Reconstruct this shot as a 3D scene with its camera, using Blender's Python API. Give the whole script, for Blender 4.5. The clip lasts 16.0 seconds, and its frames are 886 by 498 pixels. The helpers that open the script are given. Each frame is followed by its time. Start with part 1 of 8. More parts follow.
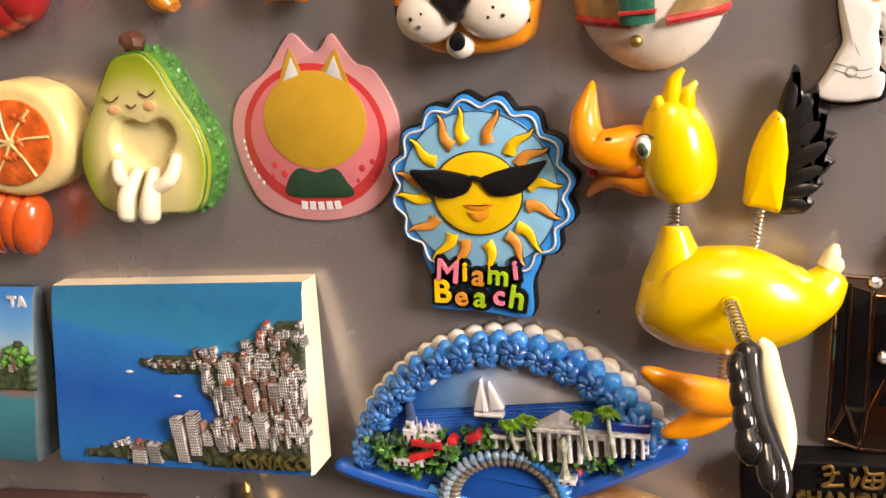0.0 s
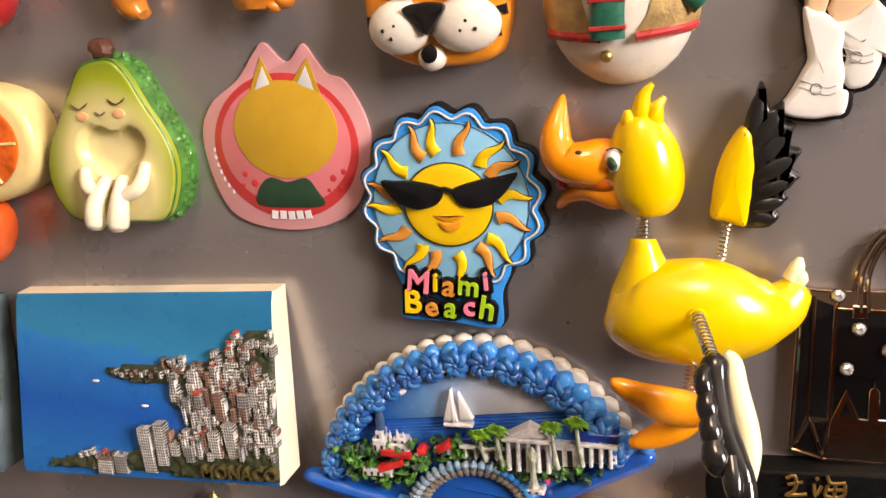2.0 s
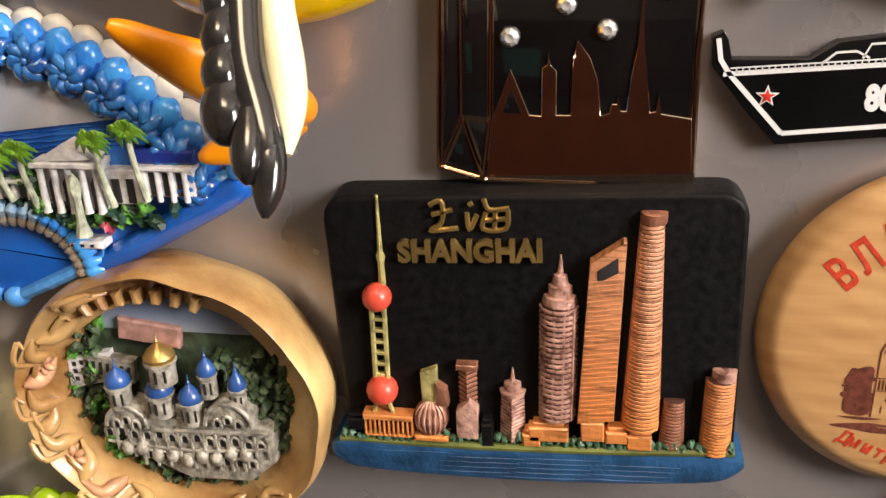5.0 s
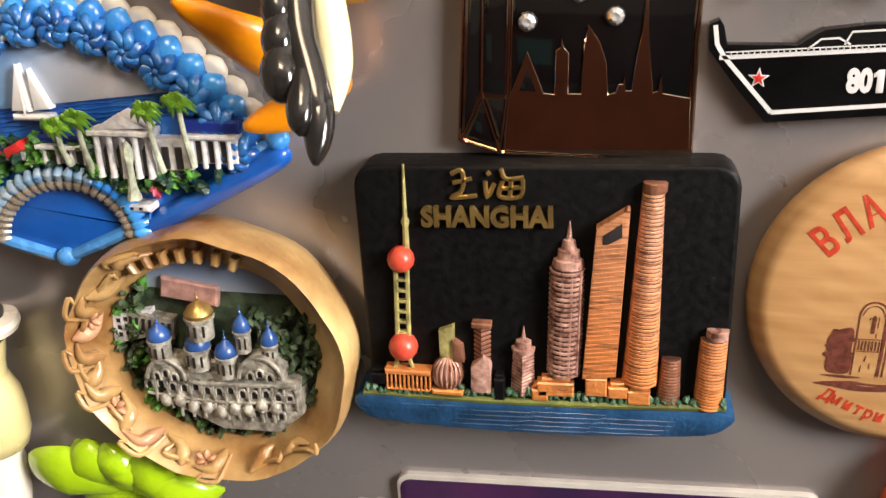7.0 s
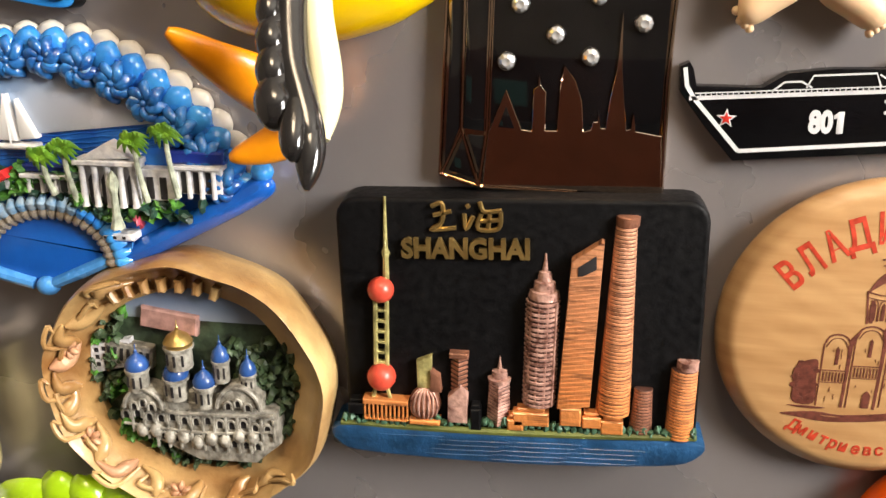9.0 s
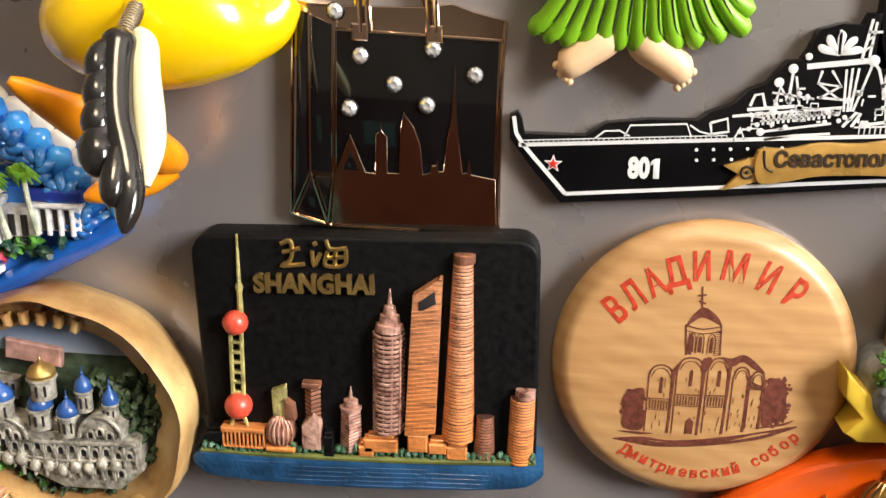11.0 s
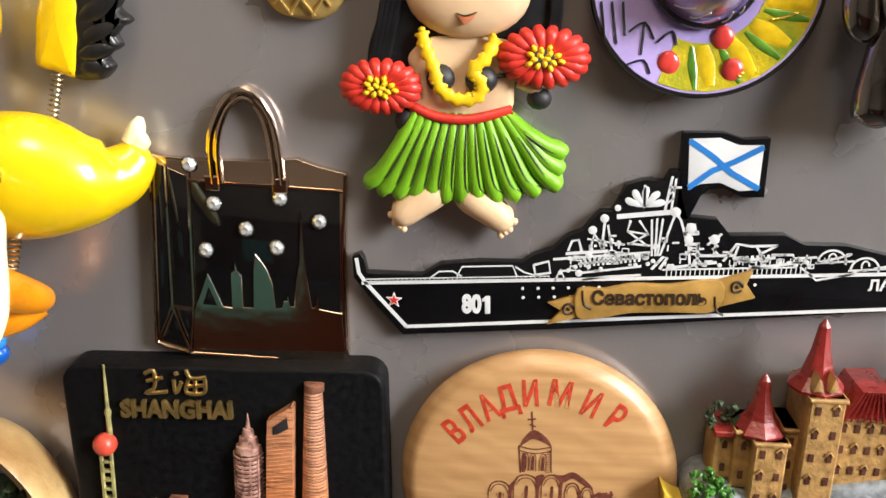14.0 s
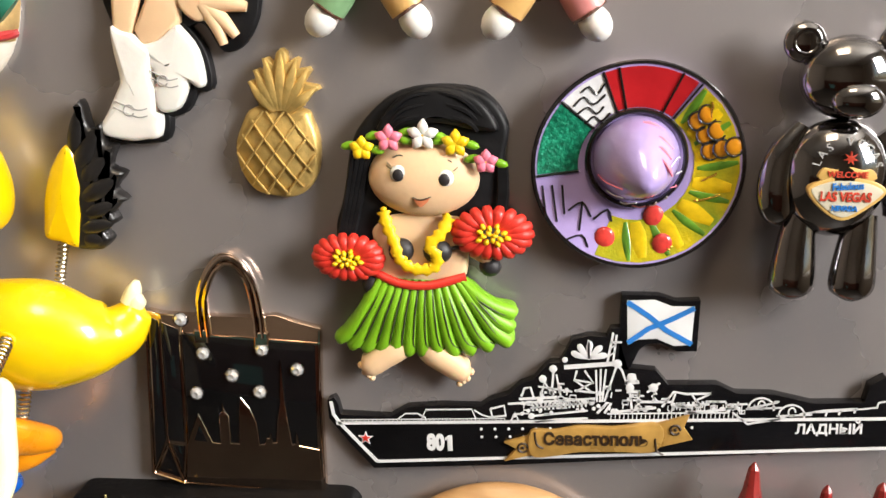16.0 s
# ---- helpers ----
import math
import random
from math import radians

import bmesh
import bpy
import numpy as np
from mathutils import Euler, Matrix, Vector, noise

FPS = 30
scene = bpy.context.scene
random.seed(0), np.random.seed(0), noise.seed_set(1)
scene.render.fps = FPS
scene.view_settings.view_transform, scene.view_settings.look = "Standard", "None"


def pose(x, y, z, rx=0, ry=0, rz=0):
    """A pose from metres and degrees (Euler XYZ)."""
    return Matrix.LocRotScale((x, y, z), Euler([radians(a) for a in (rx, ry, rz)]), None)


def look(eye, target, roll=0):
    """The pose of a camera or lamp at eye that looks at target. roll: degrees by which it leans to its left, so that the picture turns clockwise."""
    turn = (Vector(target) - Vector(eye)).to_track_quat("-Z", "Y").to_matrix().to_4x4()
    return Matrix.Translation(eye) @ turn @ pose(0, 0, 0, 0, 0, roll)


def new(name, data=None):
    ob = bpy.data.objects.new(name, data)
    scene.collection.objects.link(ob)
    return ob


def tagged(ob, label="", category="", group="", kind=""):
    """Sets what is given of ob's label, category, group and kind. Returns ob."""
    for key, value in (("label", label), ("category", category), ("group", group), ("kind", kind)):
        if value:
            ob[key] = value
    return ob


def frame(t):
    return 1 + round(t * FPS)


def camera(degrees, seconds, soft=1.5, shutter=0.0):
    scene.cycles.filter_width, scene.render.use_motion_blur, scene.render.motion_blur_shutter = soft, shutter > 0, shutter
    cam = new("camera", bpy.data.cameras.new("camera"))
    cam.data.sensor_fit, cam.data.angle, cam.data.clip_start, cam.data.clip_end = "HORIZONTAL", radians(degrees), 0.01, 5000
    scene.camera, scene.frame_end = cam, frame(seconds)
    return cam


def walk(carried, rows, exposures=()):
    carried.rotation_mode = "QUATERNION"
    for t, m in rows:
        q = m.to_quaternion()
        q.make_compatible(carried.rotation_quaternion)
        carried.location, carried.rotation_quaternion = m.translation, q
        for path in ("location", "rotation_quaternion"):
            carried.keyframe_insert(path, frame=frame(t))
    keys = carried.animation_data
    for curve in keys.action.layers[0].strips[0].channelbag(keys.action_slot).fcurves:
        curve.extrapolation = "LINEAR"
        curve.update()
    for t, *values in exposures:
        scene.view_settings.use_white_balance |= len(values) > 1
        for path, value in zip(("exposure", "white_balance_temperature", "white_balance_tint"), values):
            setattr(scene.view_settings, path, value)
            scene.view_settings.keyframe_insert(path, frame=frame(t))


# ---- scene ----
cam = camera(51.500, 16.0)
PATH = [
    (0, (0.04350, -0.22904, 1.49681), (-0.28201, 0.67415, 1.21699), -5.544),
    (0.5, (0.03853, -0.22975, 1.49607), (-0.26654, 0.67967, 1.21344), -5.223),
    (1, (0.03919, -0.23012, 1.49677), (-0.26556, 0.67973, 1.21515), -5.296),
    (1.5, (0.03939, -0.23022, 1.49665), (-0.26093, 0.68181, 1.21734), -5.003),
    (2, (0.04307, -0.22950, 1.49888), (-0.24932, 0.68524, 1.22003), -4.655),
    (2.5, (0.06840, -0.23079, 1.50568), (-0.20305, 0.68609, 1.21304), -4.299),
    (3, (0.08141, -0.21435, 1.49821), (-0.19313, 0.69837, 1.19560), -4.373),
    (3.5, (0.08092, -0.18782, 1.47872), (-0.15194, 0.72833, 1.15246), -3.319),
    (4, (0.08123, -0.17666, 1.45445), (-0.09247, 0.74396, 1.10476), -1.616),
    (4.5, (0.07920, -0.16516, 1.43527), (-0.08841, 0.75446, 1.08000), -1.898),
    (5, (0.08675, -0.15562, 1.43012), (-0.07212, 0.74292, 1.02100), -2.177),
    (7.5, (0.08573, -0.17832, 1.42815), (-0.07709, 0.72931, 1.04124), -1.052),
    (8, (0.08373, -0.17968, 1.42808), (-0.07907, 0.73255, 1.05213), -0.907),
    (10.5, (0.08745, -0.18215, 1.42422), (0.02984, 0.76513, 1.10903), 1.847),
    (11, (0.10772, -0.18669, 1.43315), (0.02775, 0.75646, 1.11056), 1.368),
    (11.5, (0.11406, -0.16885, 1.42962), (0.06682, 0.77456, 1.10136), 1.927),
    (12, (0.11852, -0.16851, 1.42201), (0.09024, 0.77332, 1.08712), 1.967),
    (12.5, (0.12048, -0.17215, 1.42191), (0.08216, 0.77346, 1.09888), 1.773),
    (13, (0.12397, -0.17645, 1.43266), (0.07606, 0.76427, 1.09687), 1.501),
    (13.5, (0.12860, -0.18358, 1.45137), (0.07289, 0.76255, 1.13240), 1.409),
    (14, (0.13585, -0.19199, 1.46320), (0.08018, 0.75817, 1.15644), 1.465),
    (14.5, (0.14522, -0.18993, 1.47271), (0.08366, 0.75587, 1.15385), 1.360),
    (15, (0.14810, -0.19063, 1.47571), (0.07282, 0.75339, 1.15454), 1.036),
    (15.5, (0.15152, -0.19863, 1.48956), (0.07217, 0.74732, 1.17513), 0.950),
    (16, (0.15030, -0.20222, 1.49910), (0.06613, 0.75156, 1.21063), 0.607),
]
EXPOSURE = [(0, -0.20, 7300, 21), (2, -0.18, 7150, 21), (3.5, -0.56, 7600, 20), (4.2, -0.38, 7250, 17), (5, -0.02, 6950, 14), (8, 0.10, 6800, 12),
            (10.4, 0.20, 6650, 8), (11.2, 0.09, 6600, 9), (12.5, 0.07, 6480, 9), (13.5, -0.06, 6250, 8), (14.5, -0.14, 6300, 8), (15.2, -0.20, 6500, 9), (16, -0.13, 6500, 9)]
walk(cam, [(t, look(eye, target, roll)) for t, eye, target, roll in PATH], EXPOSURE)

# ---- world and light ----
world = bpy.data.worlds.new("world")
scene.world = world
world.use_nodes = True
wn = world.node_tree
sky = wn.nodes.new("ShaderNodeTexSky")
sky.sky_type, sky.sun_disc = "NISHITA", False
sky.sun_elevation, sky.sun_rotation = radians(35), radians(80)
wn.links.new(sky.outputs[0], wn.nodes["Background"].inputs[0])
wn.nodes["Background"].inputs[1].default_value = 0.10


def area_lamp(name, eye, target, sx, sy, watts, colour):
    lamp = bpy.data.lights.new(name, "AREA")
    lamp.shape, lamp.size, lamp.size_y, lamp.energy, lamp.color = "RECTANGLE", sx, sy, watts, colour
    ob = new(name, lamp)
    ob.matrix_world = look(eye, target)
    return ob


# daylight in the window's opening on the right, and an added warm fill from above
area_lamp("window_daylight", (1.47, -0.80, 2.04), (0.0, -0.1, 1.42), 0.50, 0.70, 57, (1.0, 0.97, 0.94))
area_lamp("warm_fill_light", (0.10, -0.60, 2.38), (0.10, -0.50, 0.0), 0.30, 0.30, 5.0, (1.0, 0.78, 0.54))

# ---- materials ----


def mat(name, col, rough=0.5, metal=0.0, coat=0.0, var=0.12, scale=130.0, bump=0.08, bscale=900.0, col2=None, sss=0.0, alpha_glass=0.0, spec=0.5):
    m = bpy.data.materials.new(name)
    m.use_nodes = True
    nt = m.node_tree
    b = nt.nodes["Principled BSDF"]
    tc = nt.nodes.new("ShaderNodeTexCoord")
    n1 = nt.nodes.new("ShaderNodeTexNoise")
    n1.inputs["Scale"].default_value, n1.inputs["Detail"].default_value = scale, 5
    nt.links.new(tc.outputs["Object"], n1.inputs["Vector"])
    mix = nt.nodes.new("ShaderNodeMix")
    mix.data_type = "RGBA"
    lo = col2 if col2 else tuple(c * (1 - var) for c in col)
    hi = col if col2 else tuple(min(1.0, c * (1 + var)) for c in col)
    mix.inputs[6].default_value, mix.inputs[7].default_value = (*lo, 1), (*hi, 1)
    rmp = nt.nodes.new("ShaderNodeMapRange")
    rmp.inputs[1].default_value, rmp.inputs[2].default_value = 0.32, 0.68
    nt.links.new(n1.outputs[0], rmp.inputs[0])
    nt.links.new(rmp.outputs[0], mix.inputs[0])
    nt.links.new(mix.outputs[2], b.inputs["Base Color"])
    n2 = nt.nodes.new("ShaderNodeTexNoise")
    n2.inputs["Scale"].default_value, n2.inputs["Detail"].default_value = bscale, 4
    nt.links.new(tc.outputs["Object"], n2.inputs["Vector"])
    r2 = nt.nodes.new("ShaderNodeMapRange")
    r2.inputs[1].default_value, r2.inputs[2].default_value = 0.3, 0.7
    r2.inputs[3].default_value, r2.inputs[4].default_value = max(0.02, rough * 0.82), min(1, rough * 1.2)
    nt.links.new(n1.outputs[0], r2.inputs[0])
    nt.links.new(r2.outputs[0], b.inputs["Roughness"])
    if bump:
        bp = nt.nodes.new("ShaderNodeBump")
        bp.inputs["Strength"].default_value, bp.inputs["Distance"].default_value = bump, 0.0006
        nt.links.new(n2.outputs[0], bp.inputs["Height"])
        nt.links.new(bp.outputs[0], b.inputs["Normal"])
    b.inputs["Metallic"].default_value = metal
    b.inputs["Coat Weight"].default_value = coat
    b.inputs["Coat Roughness"].default_value = 0.06
    b.inputs["Specular IOR Level"].default_value = spec
    if sss:
        b.inputs["Subsurface Weight"].default_value, b.inputs["Subsurface Scale"].default_value = sss, 0.003
    if alpha_glass:
        b.inputs["Transmission Weight"].default_value = alpha_glass
    return m


def ramp_mat(name, stops, axis, lo, hi, rough=0.35, coat=0.3, centre=None, bump=0.06, wobble=0.0, stretch=(1, 1, 1)):
    """A colour that runs along an axis of the thing (metres), or outwards from a centre."""
    m = mat(name, (0.5, 0.5, 0.5), rough, 0, coat, bump=bump)
    nt = m.node_tree
    b = nt.nodes["Principled BSDF"]
    tc = nt.nodes.new("ShaderNodeTexCoord")
    if centre:
        mp = nt.nodes.new("ShaderNodeMapping")
        mp.inputs["Location"].default_value = [-c * s for c, s in zip(centre, stretch)]
        mp.inputs["Scale"].default_value = stretch
        nt.links.new(tc.outputs["Object"], mp.inputs["Vector"])
        vm = nt.nodes.new("ShaderNodeVectorMath")
        vm.operation = "LENGTH"
        nt.links.new(mp.outputs[0], vm.inputs[0])
        val = vm.outputs["Value"]
    else:
        vm = nt.nodes.new("ShaderNodeVectorMath")
        vm.operation = "DOT_PRODUCT"
        vm.inputs[1].default_value = axis
        nt.links.new(tc.outputs["Object"], vm.inputs[0])
        val = vm.outputs["Value"]
    mr = nt.nodes.new("ShaderNodeMapRange")
    mr.inputs[1].default_value, mr.inputs[2].default_value = lo, hi
    nt.links.new(val, mr.inputs[0])
    out = mr.outputs[0]
    if wobble:
        nz = nt.nodes.new("ShaderNodeTexNoise")
        nz.inputs["Scale"].default_value, nz.inputs["Detail"].default_value = 90, 4
        nt.links.new(tc.outputs["Object"], nz.inputs["Vector"])
        ma = nt.nodes.new("ShaderNodeMath")
        ma.operation = "MULTIPLY_ADD"
        ma.inputs[1].default_value = wobble
        nt.links.new(nz.outputs[0], ma.inputs[0])
        nt.links.new(out, ma.inputs[2])
        out = ma.outputs[0]
    cr = nt.nodes.new("ShaderNodeValToRGB")
    while len(cr.color_ramp.elements) < len(stops):
        cr.color_ramp.elements.new(0.5)
    for e, (p, c) in zip(cr.color_ramp.elements, stops):
        e.position, e.color = p, (*c, 1)
    nt.links.new(out, cr.inputs[0])
    nt.links.new(cr.outputs[0], b.inputs["Base Color"])
    return m


M_DOOR = mat("silver_lacquer", (0.37, 0.345, 0.345), 0.27, 0.6, 0.0, 0.05, 14, 0.035, 2600)
M_WALL = mat("wall_paint", (0.32, 0.27, 0.22), 0.8, var=0.05, scale=6, bump=0.15, bscale=120)
M_CEIL = mat("ceiling_paint", (0.75, 0.72, 0.66), 0.85, var=0.03, scale=5, bump=0.1, bscale=100)
M_FLOOR = mat("floor_tile", (0.075, 0.066, 0.056), 0.45, var=0.25, scale=9, bump=0.1, bscale=60)
M_MIRRORED_BROWN = mat("mirrored_red_brown", (0.10, 0.032, 0.018), 0.4, var=0.3, scale=12, bump=0.1, bscale=60)
M_TEAL = mat("teal_paint", (0.16, 0.42, 0.40), 0.5, var=0.1, scale=10)
M_WHITE_WOOD = mat("window_white", (0.75, 0.74, 0.70), 0.4, var=0.03, scale=20)
M_GLASS = mat("window_glass", (0.95, 0.97, 0.97), 0.03, var=0.01, bump=0, alpha_glass=1.0)
M_LAMP = mat("opal_glass", (0.85, 0.8, 0.7), 0.3)
b_ = M_LAMP.node_tree.nodes["Principled BSDF"]
b_.inputs["Emission Color"].default_value, b_.inputs["Emission Strength"].default_value = (1, 0.80, 0.58, 1), 4.0

BLACK = mat("black_rubber", (0.006, 0.006, 0.007), 0.5, var=0.3, spec=0.25)
BLACK_GLOSS = mat("black_gloss_paint", (0.012, 0.011, 0.011), 0.16, coat=0.6, var=0.3, bump=0.05)
INK = mat("black_ink", (0.02, 0.018, 0.02), 0.5)
WHITE = mat("white_soft_plastic", (0.78, 0.76, 0.72), 0.42, var=0.04, sss=0.05)
WHITE_PRINT = mat("white_print", (0.70, 0.71, 0.73), 0.35, var=0.03)
SKIN = mat("peach_rubber", (0.80, 0.55, 0.33), 0.48, var=0.04, sss=0.08)
RED = mat("red_rubber", (0.60, 0.03, 0.018), 0.42, var=0.1)
YELLOW = mat("yellow_rubber", (0.86, 0.56, 0.008), 0.40, var=0.07)
PINK = mat("pink_rubber", (0.85, 0.22, 0.32), 0.42, var=0.06)
STEEL = mat("spring_steel", (0.72, 0.66, 0.52), 0.22, 1.0, var=0.15)
GOLD = mat("gold_metal", (0.50, 0.34, 0.12), 0.33, 0.85, var=0.15, bump=0.15)
CHROME = mat("rose_gold_chrome", (0.66, 0.52, 0.42), 0.07, 1.0, var=0.05, bump=0.25, bscale=38)
GUNMETAL = mat("black_chrome", (0.27, 0.26, 0.26), 0.09, 1.0, var=0.06, bump=0.03)
CREAM = mat("cream_plaster", (0.78, 0.68, 0.50), 0.6, var=0.1, scale=60, bump=0.2)
GEM = mat("cut_glass", (0.94, 0.95, 0.97), 0.05, 0.7, var=0.05, bump=0)
LEAF_DARK = mat("dark_green_relief", (0.035, 0.06, 0.025), 0.5, var=0.5, scale=500, bump=0.6, bscale=700)
LEAF = mat("leaf_green_paint", (0.07, 0.22, 0.03), 0.4, var=0.5, scale=500, bump=0.5, bscale=900)
STONE_W = mat("painted_white_relief", (0.62, 0.60, 0.57), 0.5, var=0.25, scale=420, bump=0.5, bscale=800)
ROOF_R = mat("red_roof_paint", (0.42, 0.07, 0.035), 0.45, var=0.25, scale=300)
BLUE_DEEP = mat("deep_blue_gloss", (0.006, 0.10, 0.46), 0.22, coat=0.5, var=0.15, scale=90)
BLUE_LIGHT = mat("pale_blue_crest", (0.06, 0.26, 0.62), 0.25, coat=0.4, var=0.25, scale=200)

# ---- mesh helpers: u across the door, v up it, w out of it, all in millimetres ----
Z0 = 1.4


def spl(pts, n=6, closed=True):
    """A smooth curve through a few points."""
    out, k = [], len(pts)
    for i in range(k if closed else k - 1):
        if closed:
            p = [pts[(i + j - 1) % k] for j in range(4)]
        else:
            p = [pts[min(max(i + j - 1, 0), k - 1)] for j in range(4)]
        for s in range(n):
            t = s / n
            out.append(tuple(0.5 * (2 * b + (c - a) * t + (2 * a - 5 * b + 4 * c - d) * t * t + (3 * b - a - 3 * c + d) * t ** 3)
                             for a, b, c, d in zip(*p)))
    if not closed:
        out.append(tuple(pts[-1]))
    return out


def ell(cu, cv, a, b, n=32, rot=0.0, a0=0.0, a1=360.0):
    r = radians(rot)
    full = abs(a1 - a0) >= 360
    out = []
    for i in range(n if full else n + 1):
        t = radians(a0 + (a1 - a0) * i / n)
        x, y = a * math.cos(t), b * math.sin(t)
        out.append((cu + x * math.cos(r) - y * math.sin(r), cv + x * math.sin(r) + y * math.cos(r)))
    return out


def rrect(cu, cv, wd, ht, r, n=4):
    out = []
    for sx, sy, a0 in ((1, 1, 0), (-1, 1, 90), (-1, -1, 180), (1, -1, 270)):
        for i in range(n + 1):
            a = radians(a0 + 90 * i / n)
            out.append((cu + sx * (wd / 2 - r) + r * math.cos(a), cv + sy * (ht / 2 - r) + r * math.sin(a)))
    return out


def area2(p):
    return sum(p[i - 1][0] * p[i][1] - p[i][0] * p[i - 1][1] for i in range(len(p)))


def inset(p, d):
    out, k = [], len(p)
    for i in range(k):
        a, b, c = Vector(p[i - 1][:2]), Vector(p[i][:2]), Vector(p[(i + 1) % k][:2])
        e1, e2 = (b - a), (c - b)
        if e1.length < 1e-6 or e2.length < 1e-6:
            out.append(tuple(b))
            continue
        e1.normalize(), e2.normalize()
        n = Vector((-e1.y - e2.y, e1.x + e2.x))
        if n.length < 1e-4:
            out.append(tuple(b))
            continue
        n.normalize()
        k2 = max(0.45, n.dot(Vector((-e1.y, e1.x))))
        out.append((b.x + n.x * d / k2, b.y + n.y * d / k2))
    return out


class G:
    """Gathers one mesh in door millimetres."""

    def __init__(self, cu=0.0, cv=0.0, rot=0.0, wf=None):
        self.v, self.f, self.mi, self.m = [], [], [], 0
        self.at(cu, cv, rot)
        self.wf = wf

    def at(self, cu=0.0, cv=0.0, rot=0.0):
        self.cu, self.cv, self.c, self.s = cu, cv, math.cos(radians(rot)), math.sin(radians(rot))
        return self

    def p(self, u, v, w):
        if self.wf:
            w = w + self.wf(u, v)
        self.v.append((self.cu + u * self.c - v * self.s, self.cv + u * self.s + v * self.c, w))
        return len(self.v) - 1

    def face(self, ids):
        self.f.append(tuple(ids))
        self.mi.append(self.m)

    def bridge(self, a, b):
        k = len(a)
        for i in range(k):
            self.face((a[i], a[(i + 1) % k], b[(i + 1) % k], b[i]))

    def plate(self, poly, w0, w1, bev=0.4, dome=0.0, steps=2):
        poly = [q[:2] for q in poly]
        if area2(poly) < 0:
            poly = poly[::-1]
        rings = [(poly, w0), (poly, w1 - bev)]
        for i in range(1, steps + 1):
            a = math.pi / 2 * i / steps
            if bev > 0:
                rings.append((inset(poly, bev * (1 - math.cos(a))), w1 - bev + bev * math.sin(a)))
        if dome:
            last = rings[-1][0]
            cx = sum(q[0] for q in last) / len(last)
            cy = sum(q[1] for q in last) / len(last)
            for k in (0.85, 0.65, 0.4, 0.15):
                rings.append(([(cx + (x - cx) * k, cy + (y - cy) * k) for x, y in last], w1 + dome * (1 - k * k)))
        ids = [[self.p(x, y, w) for x, y in r] for r, w in rings]
        for a, b in zip(ids, ids[1:]):
            self.bridge(a, b)
        self.face(ids[-1])
        self.face(ids[0][::-1])
        return self

    def loft(self, pts, radii, seg=14, n=4, side=(0, 0, 1), smooth=True):
        """Oval rings along a path; radii (across, along side)."""
        rows = [(*p, *(r if isinstance(r, tuple) else (r, r))) for p, r in zip(pts, radii)]
        if smooth and len(rows) > 2:
            rows = spl(rows, n, False)
        prev = None
        for i, q in enumerate(rows):
            a, b = rows[max(i - 1, 0)], rows[min(i + 1, len(rows) - 1)]
            t = (Vector(b[:3]) - Vector(a[:3]))
            t = t.normalized() if t.length > 1e-9 else Vector((1, 0, 0))
            sd = Vector(side)
            x = t.cross(sd)
            x = x.normalized() if x.length > 1e-4 else t.orthogonal().normalized()
            y = x.cross(t).normalized()
            ring = []
            for k in range(seg):
                an = 2 * math.pi * k / seg
                o = Vector(q[:3]) + x * max(q[3], 0.02) * math.cos(an) + y * max(q[4], 0.02) * math.sin(an)
                ring.append(self.p(*o))
            if prev:
                self.bridge(prev, ring)
            else:
                self.face(ring[::-1])
            prev = ring
        self.face(prev)
        return self

    def tube(self, pts, r, seg=6, n=4, smooth=True):
        return self.loft(pts, [r] * len(pts) if not isinstance(r, list) else r, seg, n, smooth=smooth)

    def ball(self, c, r, seg=16, rings=10, rot=0.0, rough=0.0):
        rx, ry, rz = r if isinstance(r, tuple) else (r, r, r)
        cr, sr = math.cos(radians(rot)), math.sin(radians(rot))
        prev = None
        for i in range(1, rings):
            a = math.pi * i / rings
            ring = []
            for k in range(seg):
                b = 2 * math.pi * k / seg
                x, y, z = math.sin(a) * math.cos(b), math.sin(a) * math.sin(b), math.cos(a)
                d = 1 + (rough * noise.noise(Vector((x * 2.3 + c[0], y * 2.3 + c[1], z * 2.3))) if rough else 0)
                x, y, z = x * rx * d, y * ry * d, z * rz * d
                ring.append(self.p(c[0] + x * cr - y * sr, c[1] + x * sr + y * cr, c[2] + z))
            if prev:
                self.bridge(prev, ring)
            else:
                top = self.p(c[0], c[1], c[2] + rz)
                for k in range(seg):
                    self.face((top, ring[k], ring[(k + 1) % seg]))
            prev = ring
        bot = self.p(c[0], c[1], c[2] - rz)
        for k in range(seg):
            self.face((bot, prev[(k + 1) % seg], prev[k]))
        return self

    def box(self, u0, v0, u1, v1, w0, w1, bev=0.15):
        return self.plate([(u0, v0), (u1, v0), (u1, v1), (u0, v1)], w0, w1, bev, steps=1)

    def stroke(self, pts, wd, w0, w1):
        """A flat line of even breadth."""
        pts = [Vector(q[:2]) for q in pts]
        left, right = [], []
        for i, q in enumerate(pts):
            t = (pts[min(i + 1, len(pts) - 1)] - pts[max(i - 1, 0)])
            t = t.normalized() if t.length > 1e-9 else Vector((1, 0))
            n = Vector((-t.y, t.x)) * wd / 2
            left.append(q + n), right.append(q - n)
        a = [[self.p(q.x, q.y, w) for q in (l, r)] for l, r in zip(left, right) for w in (w0, w1)]
        for i in range(len(pts) - 1):
            (lo, ro), (lt, rt), (lo2, ro2), (lt2, rt2) = a[2 * i], a[2 * i + 1], a[2 * i + 2], a[2 * i + 3]
            self.face((lt, rt, rt2, lt2)), self.face((lo, lt, lt2, lo2)), self.face((rt, ro, ro2, rt2))
